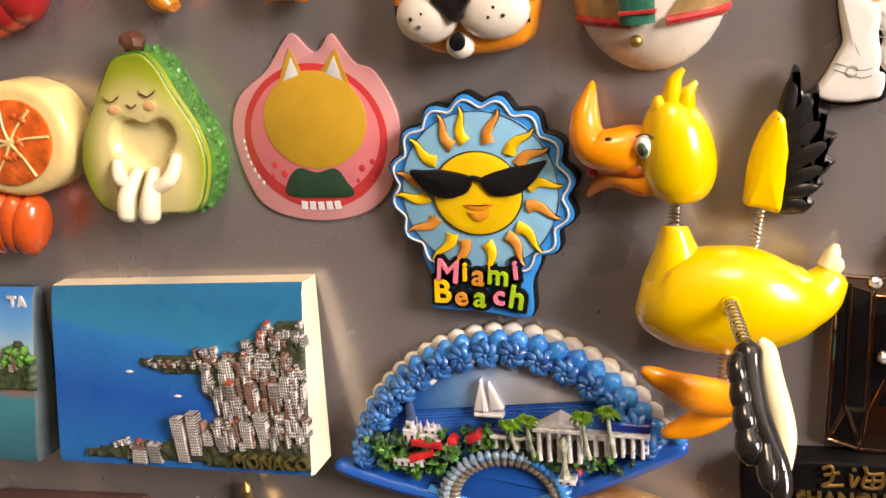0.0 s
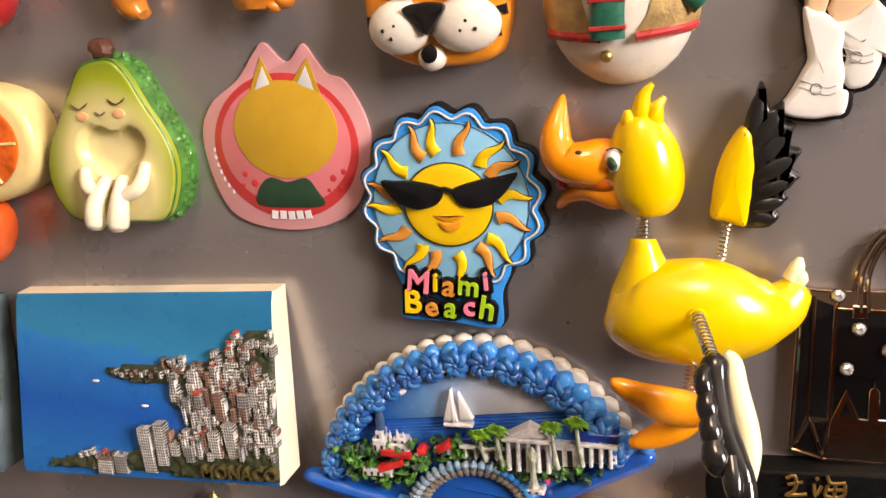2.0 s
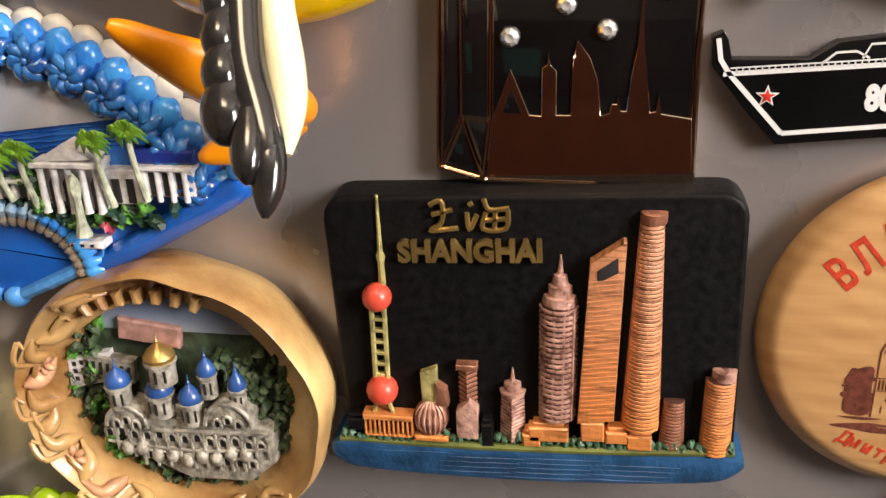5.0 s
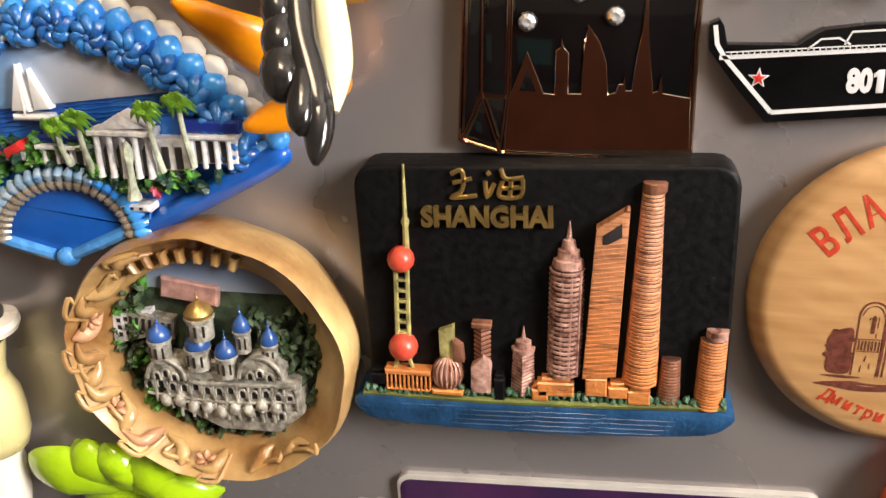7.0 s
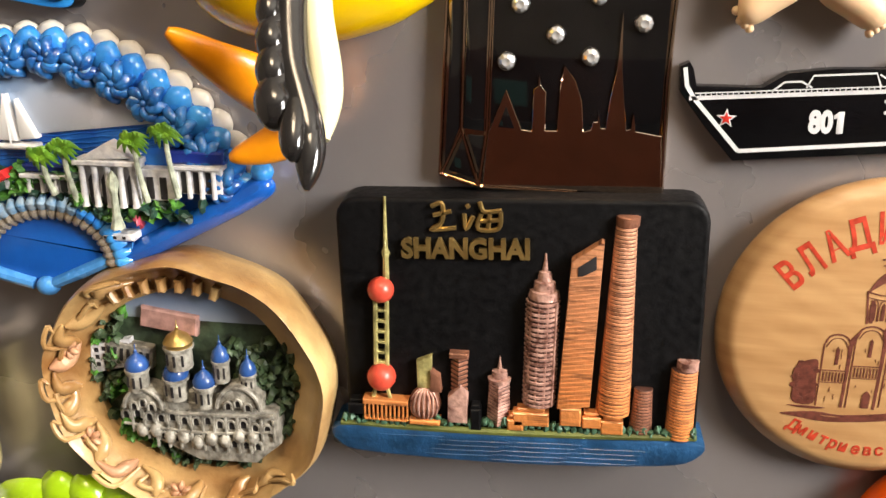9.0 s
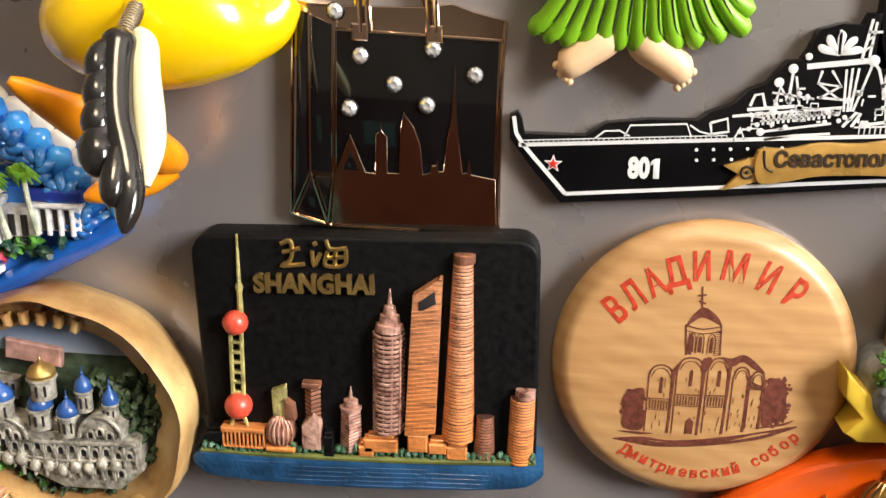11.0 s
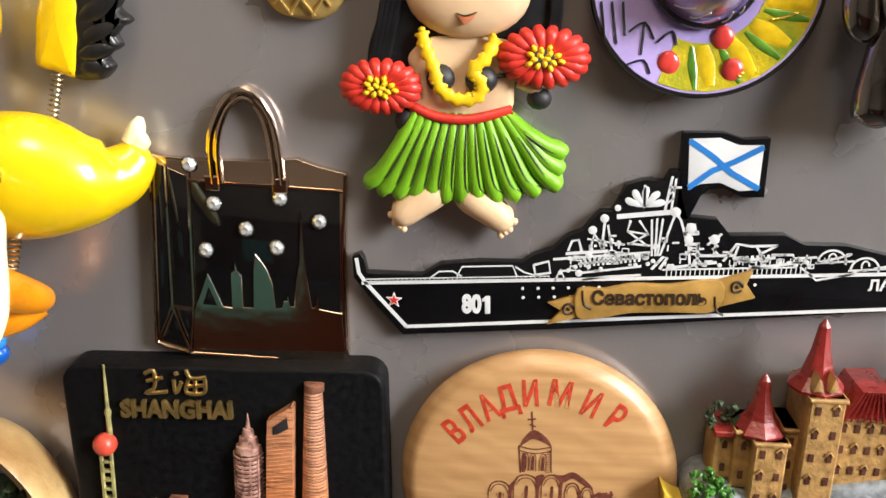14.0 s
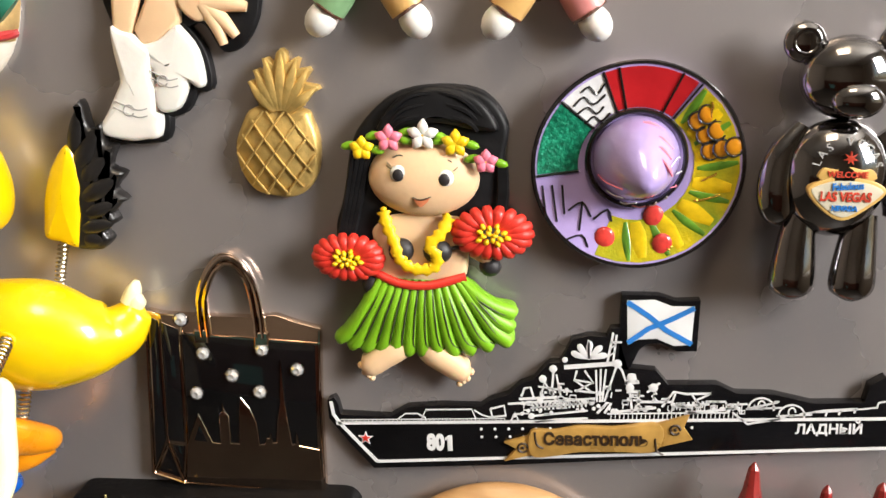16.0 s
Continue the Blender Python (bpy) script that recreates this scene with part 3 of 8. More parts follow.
for i, a in enumerate((0.1, 0.9, 1.7, 2.75, 3.3, 4.1, 5.2)):
    part("segment_wall", G().tube([(-163, 62.5, 13.6), (-163 + 6 * math.cos(a + 0.1), 62.5 + 5 * math.sin(a + 0.1), 13.5), (-163 + 14.2 * math.cos(a), 62.5 + 11.8 * math.sin(a), 13.0)], [0.7, 0.4, 0.5], 6, 4), CITRUS_RIND, t)
for i in range(16):
    a, r = i * 2.4, 3.0 + (i * 37 % 8)
    part("pulp_bead", G().ball((-163 + r * math.cos(a), 62.5 + r * 0.82 * math.sin(a), 13.3), (1.5, 1.0, 0.9), 8, 6, i * 50), CITRUS_PULP, t)
FRUIT_R = mat("orange_red_gloss", (0.62, 0.09, 0.015), 0.22, coat=0.5, var=0.2)
g = G()
for i in range(5):
    g.ball((-181 + (i - 2) * 4.6, 37 - abs(i - 2) * 0.8, 7), (5.5, 10.5, 7), 14, 10, (i - 2) * -9)
solid("red_fruit_magnet", g, FRUIT_R, -181, 37, "glossy orange red ribbed fruit magnet below the citrus", "magnet")
g = G()
for i in range(4):
    g.ball((-156 - i * 7, 108 - i * 2.0, 8), (9, 12.5, 8), 16, 10, i * 12)
solid("dark_red_magnet", g, mat("dark_red_gloss", (0.40, 0.02, 0.02), 0.3, coat=0.4), -163, 106, "dark red glossy fruit magnet at the upper corner", "magnet")

# ---- wedge of a coastal city ----
SEA = ramp_mat("sea_and_sky_glaze", [(0.0, (0.006, 0.15, 0.46)), (0.40, (0.003, 0.085, 0.40)), (0.76, (0.012, 0.18, 0.50)), (0.79, (0.016, 0.21, 0.42)), (1.0, (0.010, 0.16, 0.34))],
               (0.10, 0, 1), -0.026, 0.026, 0.3, 0.35, wobble=0.14)


def window_rows(name, col, dark):
    """Moulded storeys: rows of small dark windows in painted resin."""
    m = mat(name, col, 0.5, var=0.25, scale=700, bump=0.5)
    nt = m.node_tree
    b = nt.nodes["Principled BSDF"]
    src = b.inputs["Base Color"].links[0].from_socket
    tc = nt.nodes.new("ShaderNodeTexCoord")
    br = nt.nodes.new("ShaderNodeTexBrick")
    br.offset, br.inputs["Scale"].default_value = 0.0, 1.0
    br.inputs["Brick Width"].default_value, br.inputs["Row Height"].default_value = 0.00075, 0.0009
    br.inputs["Mortar Size"].default_value, br.inputs["Mortar Smooth"].default_value = 0.00016, 0.3
    sx = nt.nodes.new("ShaderNodeSeparateXYZ")
    cx = nt.nodes.new("ShaderNodeCombineXYZ")
    nt.links.new(tc.outputs["Object"], sx.inputs[0])
    nt.links.new(sx.outputs[0], cx.inputs[0]), nt.links.new(sx.outputs[2], cx.inputs[1])
    nt.links.new(cx.outputs[0], br.inputs["Vector"])
    mx = nt.nodes.new("ShaderNodeMix")
    mx.data_type = "RGBA"
    mx.inputs[6].default_value = (*dark, 1)
    nt.links.new(br.outputs["Fac"], mx.inputs[0]), nt.links.new(src, mx.inputs[7])
    nt.links.new(mx.outputs[2], b.inputs["Base Color"])
    return m


TOWER_MATS = [window_rows("tower_white", (0.58, 0.57, 0.54), (0.07, 0.065, 0.06)), window_rows("tower_grey", (0.32, 0.31, 0.30), (0.04, 0.04, 0.04)), window_rows("tower_brown", (0.30, 0.17, 0.12), (0.05, 0.03, 0.03)), ROOF_R]


def wedge(name, cu, cv, rot, wd, ht, top, bottom, label, face_mat, lean, side=None):
    """A plaster wedge: thin at the top edge, with a bend below it, thick at the foot."""
    th = thing(name, cu, cv, label, "magnet")

    def front(u, v):
        bend = ht * 0.32
        if v > bend:
            return top + (ht / 2 - v) * 0.30
        return top + (ht / 2 - bend) * 0.30 + (bend - v) * (bottom - top - (ht / 2 - bend) * 0.30) / (bend + ht / 2)
    g = G(cu, cv, rot)
    hw, hh = wd / 2, ht / 2
    vs = [hh, hh * 0.9, ht * 0.32, ht * 0.2, 0, -ht * 0.25, -hh * 0.9, -hh]
    rows = []
    for v in vs:
        e = 0.7 if v in (hh, -hh) else 0
        bk = lean * (hh - v) / ht
        rows.append([g.p(-hw + 0.0, v, bk), g.p(-hw + 0.0, v, front(0, v) - 1.1 - e), g.p(-hw + 0.8, v, front(0, v) - e), g.p(hw - 0.8, v, front(0, v) - e), g.p(hw, v, front(0, v) - 1.1 - e), g.p(hw, v, bk)])
    for a, b in zip(rows, rows[1:]):
        for i in range(5):
            g.m = 1 if i == 2 else 0
            g.face((a[i], a[i + 1], b[i + 1], b[i]))
    g.m = 0
    for r in (rows[0], rows[-1]):
        g.face(r)
    g.face([r[0] for r in rows] + [r[-1] for r in rows[::-1]])
    part("block", g, [side or CREAM, face_mat], th, "plaster sides and painted sea front", 50)
    return th, front


def land(th, front, cu, cv, rot, inside, step, rise, m, name="land"):
    """A rough raised patch of ground on a sloping front."""
    g = G(cu, cv, rot)
    cells = {}
    for (i, j) in inside:
        ids = []
        for a, b in ((0, 0), (1, 0), (1, 1), (0, 1)):
            key = (i + a, j + b)
            if key not in cells:
                u, v = key[0] * step, key[1] * step
                edge = sum(((key[0] - x, key[1] - y) in inside) for x in (0, 1) for y in (0, 1)) < 4
                h = -0.3 if edge else rise * (0.5 + abs(noise.noise(Vector((u * 0.45, v * 0.45, 3.1)))) * 1.6)
                cells[key] = g.p(u, v, front(u, v) + h)
            ids.append(cells[key])
        g.face(ids)
    return part(name, g, m, th, "", 60)


def towers(th, front, cu, cv, rot, rows, seed):
    rnd = random.Random(seed)
    for u, v, wd, ht in rows:
        g = G(cu, cv, rot)
        f = front(u, v)
        d = rnd.uniform(1.0, 2.2)
        sk = rnd.uniform(-0.12, 0.12)
        g.plate([(u - wd / 2, v), (u + wd / 2, v), (u + wd / 2 + sk * ht, v + ht), (u - wd / 2 + sk * ht, v + ht)], f - 1.5, f + d, 0.25, steps=1)
        k = 0 if rnd.random() < 0.6 else rnd.choice((1, 1, 2))
        if rnd.random() < 0.24:
            g.m = 1
            g.box(u - wd * 0.45 + sk * ht, v + ht - 0.1, u + wd * 0.45 + sk * ht, v + ht + 0.7, f - 1, f + d + 0.1, 0.1)
        part("tower", g, [TOWER_MATS[k], TOWER_MATS[rnd.choice((0, 1, 2, 3))]], th)


cu, cv, rot, ht = -124.0, -10.6, 1.8, 54.5
mon, mf = wedge("coastal_city_magnet", cu, cv, rot, 91.0, ht, 7.5, 21.5, "plaster magnet of a bay city with blue sea", SEA, 9.0)
cu += 4.0


def in_city(u, v):
    a = (v > -26 and u > 8 + 0.10 * (v + 10) + 3 * math.sin(v * 0.5) and v < -10 + (u - 4) * 0.62 + 9) or (v < -17.5 + 0.12 * u and u > -38 and v > -25.5)
    a = a or (u > -18 and abs(v - 4.0 + 0.03 * u) < min(3.2, 0.6 + 0.22 * (u + 18)))
    return a and u < 41 and v < 17


cells = {(i, j) for i in range(-39, 41) for j in range(-26, 17) if in_city(i + 0.5, j + 0.5)}
land(mon, mf, cu, cv, rot, cells, 1.0, 1.3, mat("moss_relief", (0.05, 0.058, 0.025), 0.5, var=0.6, scale=420, bump=0.8, bscale=700, col2=(0.02, 0.03, 0.015)))
rnd = random.Random(5)
rows = []
for i in range(440):
    u, v = rnd.uniform(4, 41), rnd.uniform(-20, 15)
    if in_city(u, v) and in_city(u - 1, v):
        hgt = rnd.uniform(1.2, 2.6) if v > 2 or rnd.random() < 0.45 else rnd.uniform(2.6, 6.2)
        rows.append((u, v, rnd.uniform(0.9, 2.0), hgt))
rows += [(-1, -24.5, 4.0, 14.5), (3.6, -22, 3.4, 13.0), (-17, -25.6, 5.2, 5.0), (-11.4, -25.4, 4.2, 6.0), (8, -19, 3, 4), (13, -20.6, 2.8, 5), (22, -19, 3.2, 8), (27.5, -19, 3.6, 10.5), (24, -8.5, 2.8, 8.5), (18, -7.5, 2.6, 7.5), (31, -8, 3.2, 8), (36, -7, 2.8, 9), (12.5, -8, 2.4, 5.5)]
rows += [(-26 + 2.1 * i, -21.0 + (i % 3) * 0.4, 1.2, 1.5) for i in range(8)] + [(-13 + 1.7 * i, 3.4 + (i % 2) * 0.7, 1.1, 1.6) for i in range(12)]
towers(mon, mf, cu, cv, rot, sorted(rows, key=lambda q: -q[1]), 8)
for u, v in ((-20, 1.6), (-3, -5.4), (-4.5, 2.6)):
    part("boat", G(cu, cv, rot).ball((u, v, mf(u, v)), (1.5, 0.5, 0.6), 8, 6), WHITE_PRINT, mon)
part("lettering", G(cu, cv, rot).glyphs("MONACO", 5.4, 29.4, -22.8, mf(0, -22.8) + 0.8, mf(0, -22.8) + 3.0, 0, 0.06), mat("dark_bronze", (0.13, 0.11, 0.04), 0.3, 0.4), mon, "raised dark lettering")

SEA2 = ramp_mat("harbour_glaze", [(0.0, (0.02, 0.10, 0.14)), (0.40, (0.03, 0.20, 0.26)), (0.46, (0.30, 0.10, 0.05)), (0.5, (0.32, 0.22, 0.12)), (0.62, (0.45, 0.55, 0.6)), (0.8, (0.12, 0.36, 0.66)), (1.0, (0.03, 0.22, 0.60))],
                (-0.05, 0, 1), -0.029, 0.029, 0.35, 0.3, wobble=0.10)
c2 = (-207.0, -14.8)
mal, lf = wedge("harbour_magnet", *c2, 0.5, 54.0, 55.5, 3.5, 19.0, "plaster magnet of a harbour town under blue sky", SEA2, 7.0, mat("slate_teal_paint", (0.05, 0.075, 0.085), 0.5, var=0.4, scale=90))
cells = {(i, j) for i in range(-20, 27) for j in range(-5, 12) if j < 4 + 3 * math.sin(i * 0.4) + (4 if i > 16 else 0)}
land(mal, lf, *c2, 0.5, cells, 1.0, 1.4, LEAF_DARK)
towers(mal, lf, *c2, 0.5, [(10 + 1.9 * i, 1 + (i * 5 % 4), 1.8, 3.0 + (i * 3 % 4)) for i in range(8)], 3)
for i in range(9):
    part("bush", G(*c2, 0.5).ball((15 + i * 1.3, 4.5 + (i * 7 % 5), lf(0, 5) + 1), 1.7, 8, 6, rough=0.6), LEAF, mal)
part("lettering", G(*c2, 0.5).glyphs("TA", 6.0, 20.0, 22.8, lf(0, 22.8) - 0.2, lf(0, 22.8) + 0.4, 0, 0.2), WHITE_PRINT, mal, "white printed capitals")

# ---- tiger face ----
TIGER = mat("tiger_orange_gloss", (0.78, 0.27, 0.02), 0.25, coat=0.5, var=0.12)
IVORY = mat("ivory_gloss", (0.80, 0.74, 0.64), 0.28, coat=0.4, var=0.04)
t = thing("tiger_face_magnet", -23, 97, "glossy orange tiger face magnet with a white muzzle", "magnet")
t.location.x -= 0.0012
part("face", G().plate(spl([(-42, 94), (-40.5, 86), (-33, 80), (-22, 78.4), (-10, 80), (-6.4, 86.5), (-5.0, 96), (-6, 108), (-11, 118), (-22, 121), (-35, 118), (-41, 108)], 5), 0, 9, 2.6, 1.2, 3), TIGER, t)
part("muzzle", G().ball((-32.4, 88.8, 9.6), (8.2, 6.8, 4.4), 20, 12).ball((-15.6, 88.6, 9.6), (9.0, 6.8, 4.4), 20, 12), IVORY, t, "puffed white muzzle", 60)
part("chin", G().ball((-24.9, 81.0, 9), (3.7, 3.3, 3), 14, 9), IVORY, t)
part("mouth", G().plate(spl([(-25, 84.4), (-26.9, 82.6), (-26.4, 80.6), (-24.8, 79.9), (-23.2, 80.8), (-23.0, 82.8)], 4), 10.4, 12.2, 0.4), BLACK, t)
part("nose", G().plate(spl([(-30.4, 93.4), (-24, 94.6), (-19.6, 93.2), (-21.6, 90), (-24.6, 86.8), (-27.6, 89.6)], 4), 11.5, 14.2, 0.8, 0.3), BLACK_GLOSS, t, "black triangular nose")
for u, v in ((-31, 99.5), (-16.6, 99.0)):
    ew = part("eye", G().ball((u, v, 9.4), (5.0, 5.6, 2.6), 16, 10), IVORY, t)
    part("pupil", G().ball((u + (1.2 if u < -25 else -1.0), v - 0.5, 11.6), (2.7, 3.3, 1.0), 14, 8), BLACK_GLOSS, ew)
for u, v in ((-35.6, 88.4), (-33.6, 86.4), (-32.6, 89.4), (-14.6, 89.6), (-12.4, 87.6), (-16, 87.4)):
    part("whisker_dot", G().ball((u, v, 13.6), (0.55, 0.55, 0.5), 8, 6), BLACK_GLOSS, t)
for (u, v), d in (((-5.6, 91.6), -1), ((-7.2, 86.6), -1), ((-41.2, 90.6), 1), ((-40.4, 87.2), 1)):
    part("stripe", G().plate([(u, v + 1.3), (u + d * 5.2, v + 0.2), (u, v - 1.3)], 6.0, 9.2, 0.3), BLACK_GLOSS, t)

# ---- snowman with gold waistcoat ----
VEST = mat("brushed_gold_paint", (0.50, 0.34, 0.14), 0.38, 0.45, var=0.25, scale=240, bump=0.3)
RED_G = mat("dark_red_gloss_trim", (0.42, 0.03, 0.03), 0.3, coat=0.3)
SCARF = mat("bottle_green_gloss", (0.02, 0.14, 0.09), 0.3, coat=0.3, var=0.2)
t = thing("snowman_magnet", 21, 92, "white snowman magnet with gold waistcoat and striped scarf", "magnet")
t.location.x -= 0.0014
t.location.z -= 0.0012
part("body", G().ball((20.8, 94, 1), (18.2, 21.5, 10.5), 32, 20).ball((20.8, 122, 1), (14, 12, 9), 24, 14), IVORY, t)
g = G()
for side in (-1, 1):
    rows = []
    for v, a0, a1 in ((84.6, 14, 84), (88, 22, 86), (93, 26, 88), (99, 30, 90), (104, 34, 90)):
        ids = []
        hh = math.sqrt(max(0, 1 - ((v - 94) / 21.5) ** 2))
        for k in range(9):
            a = radians(a0 + (a1 - a0) * k / 8)
            ids.append(g.p(20.8 + side * 18.9 * hh * math.sin(a), v - 1.6 * math.sin(a) * 0 + (1.2 if k < 2 else 0), 1 + 11.1 * hh * math.cos(a)))
        rows.append(ids)
    for a, b in zip(rows, rows[1:]):
        for k in range(8):
            g.face((a[k], a[k + 1], b[k + 1], b[k]))
part("waistcoat", g, VEST, t, "brushed gold waistcoat", 60)
for side in (-1, 1):
    pts = []
    for k in range(9):
        a = radians(14 + 72 * k / 8)
        hh = math.sqrt(1 - ((84.6 - 94) / 21.5) ** 2)
        pts.append((20.8 + side * 19.0 * hh * math.sin(a), 84.5 + (k * 0.25), 1.2 + 11.2 * hh * math.cos(a)))
    part("hem", G().tube(pts, 1.15, 8, 2), RED_G, t, "dark red hem")
part("button", G().ball((18, 80.4, 10.2), (1.5, 1.5, 1.2), 12, 8), GOLD, t, "small gold button")
part("scarf", G().loft([(17, 103, 11), (19, 97, 12.4), (18.6, 90, 12.6), (18.6, 84.4, 12.2)], [(3.6, 1.6), (3.8, 1.6), (4.0, 1.6), (4.0, 1.4)], 12, 4)
     .loft([(4, 103, 8), (14, 101, 12), (27, 101.5, 11), (37, 104, 5)], [(3.4, 2.4)] * 4, 12, 4)
     .loft([(30, 101, 9), (35, 96, 8), (40, 91.4, 7)], [(2.6, 1.8), (3.2, 1.8), (3.6, 1.6)], 12, 4), SCARF, t, "green knitted scarf")
for v in (87.0, 93.2, 95.0):
    part("scarf_stripe", G().at(18.7, v).box(-4.2, -0.5, 4.2, 0.5, 11.0, 14.3, 0.2), RED_G, t)
for u, v in ((8, 102.4), (16, 101.6), (26, 101.8)):
    part("scarf_stripe", G().ball((u, v, 11), (1.6, 3.7, 3.2), 12, 8), RED_G, t)

# ---- booted doll's legs, and the orange boots of another figure ----
g = G()
LEFT_BOOT = spl([(59.7, 87.1), (60.0, 81.5), (60.9, 75.8), (59.8, 72.9), (57.2, 68.1), (55.3, 65.1), (56.7, 63.0), (62.1, 62.1), (65.9, 62.5), (69.0, 63.3), (69.7, 67.8), (68.4, 68.7), (68.8, 71.9), (68.0, 77.1), (68.6, 81.7), (66.5, 83.6), (64.3, 85.6), (61.8, 86.3)], 3)
RIGHT_BOOT = spl([(64.8, 84.1), (67.3, 79.4), (69.1, 75.9), (68.2, 72.5), (69.6, 68.7), (73.7, 69.5), (76.0, 73.8), (76.3, 75.5), (78.3, 74.2), (80.0, 75.5), (78.8, 82.4), (75.6, 86.8), (74.0, 87.5), (70.1, 84.4), (66.5, 83.5)], 3)
for shape in (LEFT_BOOT, RIGHT_BOOT):
    g.plate([(x + 0.6, y - 0.4) for x, y in inset(shape, -0.7)], 0, 2.8, 0.4)
g.plate(spl([(59.2, 102), (59.0, 88), (66, 82), (76, 87), (80, 87.6), (84, 82), (89, 84), (92.4, 92), (90, 102)], 4), 0, 2.6, 0.4)
g.m = 1
g.plate([(60.1, 102), (60.1, 92.7), (59.9, 86.4), (63.9, 84.6), (66.3, 92.8), (67.0, 102)], 2, 4.6, 1.0, 0, 3).plate([(68.6, 102), (67.6, 92.8), (64.6, 86.5), (66.0, 83.0), (70.1, 83.6), (75.2, 88.2), (75.4, 102)], 2, 4.4, 1.0, 0, 3)
g.plate(spl([(75.2, 98), (74.9, 92.9), (76.2, 90.2), (79.6, 88.4), (83.8, 91.1), (85, 98)], 4), 2, 5.0, 0.9, 0, 3)
for tip, r in (((87.4, 85.4), 1.5), ((84.6, 83.6), 1.4), ((90.0, 91.6), 1.6)):
    g.loft([(80.4, 92, 3.8), ((80.4 + tip[0]) / 2 + 0.4, (92 + tip[1]) / 2 + 0.5, 4.0), (*tip, 3.6)], [(2.0, 1.5), (r * 1.15, 1.4), (r * 0.7, 1.0)], 10, 4)
g.m = 2
g.plate(RIGHT_BOOT, 2, 5.0, 1.0, 0.3, 3).plate(LEFT_BOOT, 2, 5.4, 1.0, 0.3, 3)
g.m = 3
for (ax, ay), (bx, by), wl in (((60.9, 69.8), (64.7, 68.4), 5.55), ((69.6, 76.4), (72.1, 75.1), 5.2)):
    for k in (-0.8, 0.8):
        g.tube([(ax - 1.6, ay + 0.7 + k, wl), (ax, ay + k, wl + 0.1), (bx, by + k, wl + 0.1), (bx + 2.2, by + 0.4 + k, wl)], 0.14, 4, 3)
    g.tube([(x, y, wl + 0.15) for x, y in ell((ax + bx) / 2, (ay + by) / 2, 1.2, 1.2, 12)], 0.16, 4, 1, False)
solid("booted_doll_magnet", g, [BLACK, SKIN, WHITE, mat("grey_line", (0.35, 0.34, 0.33), 0.5)], 66, 76, "rubber doll magnet wearing tall white buckled boots", "magnet", sharp=50)
BOOT_O = mat("orange_brown_gloss", (0.62, 0.20, 0.02), 0.25, coat=0.5, var=0.25)
t = thing("orange_boots_magnet", -90, 104, "glossy orange animal figure magnet with white cuffs", "magnet")
part("body", G().ball((-91, 118, 5), (26, 12, 5), 20, 12), BOOT_O, t)
part("boot", G().loft([(-113, 112, 6), (-112, 104, 6), (-110.5, 99, 6), (-107.5, 96.6, 6)], [(7, 5), (6, 5), (4.5, 4.5), (1.5, 3)], 14, 4), BOOT_O, t)
part("boot", G().loft([(-72, 112, 6), (-72, 104, 6), (-72, 99.5, 6.5), (-72, 95.4, 7)], [(6, 5), (6.5, 5), (8.6, 5.5), (6.5, 4)], 14, 4).ball((-65, 97.4, 7.5), (3, 2.2, 3), 10, 8).ball((-67.5, 96.2, 8), (2.4, 1.8, 3), 10, 8), BOOT_O, t)
for u, v in ((-109.5, 103.5), (-69, 105)):
    part("cuff", G().ball((u, v, 8.5), (4.4, 3.4, 3.4), 12, 8), IVORY, t)

# ---- blue fan with a seaside view ----
SHELL = mat("pearly_blue_shell", (0.010, 0.16, 0.58), 0.26, coat=0.5, var=0.6, scale=160, bump=0.5, bscale=420, col2=(0.05, 0.32, 0.74))
SHELL_D = mat("silvered_blue_shell", (0.004, 0.06, 0.27), 0.24, 0.0, coat=0.6, var=0.6, scale=260, bump=0.6, bscale=620, col2=(0.03, 0.20, 0.54))
FAN_WHITE = mat("shell_white", (0.72, 0.68, 0.60), 0.4, var=0.1)
SAIL_WHITE = mat("sail_white", (0.80, 0.80, 0.80), 0.4, var=0.04)
VILLA_W = mat("villa_white_relief", (0.78, 0.77, 0.76), 0.42, var=0.5, scale=520, bump=0.6, bscale=700, col2=(0.46, 0.46, 0.50))
GRASS_P = mat("foliage_paint", (0.05, 0.17, 0.03), 0.45, var=0.6, scale=600, bump=0.6, bscale=900)
PALM_P = mat("palm_green_paint", (0.22, 0.46, 0.03), 0.38, var=0.6, scale=420, bump=0.5, col2=(0.06, 0.22, 0.02))
FLOWER_P = mat("flower_paint", (0.50, 0.06, 0.10), 0.45, var=0.4, scale=500)
MOSS_D = mat("dark_moss_paint", (0.012, 0.045, 0.028), 0.45, var=0.6, scale=500, bump=0.6)
SEA_P = mat("ultramarine_glaze", (0.004, 0.055, 0.36), 0.24, coat=0.5, var=0.5, scale=150, bump=0.3, bscale=300, col2=(0.02, 0.16, 0.56))
FAN_AIR = ramp_mat("fan_air_glaze", [(0.0, (0.60, 0.58, 0.62)), (0.30, (0.46, 0.52, 0.64)), (0.58, (0.13, 0.32, 0.62)), (0.82, (0.015, 0.15, 0.52)), (1.0, (0.006, 0.08, 0.40))],
                   (1, 0, 0), 0, 0.040, 0.25, 0.5, (0.014, -0.007, 0.012), wobble=0.10, stretch=(0.80, 0.2, 1.35))
CREST = mat("silvery_crest_paint", (0.42, 0.50, 0.56), 0.3, 0.1, coat=0.4, var=0.5, scale=300, bump=0.6, col2=(0.08, 0.30, 0.60))
fc = (-25.5, -47.0)
t = thing("fan_magnet", -24, -25, "blue fan-shaped plaster magnet with a seaside villa", "magnet")


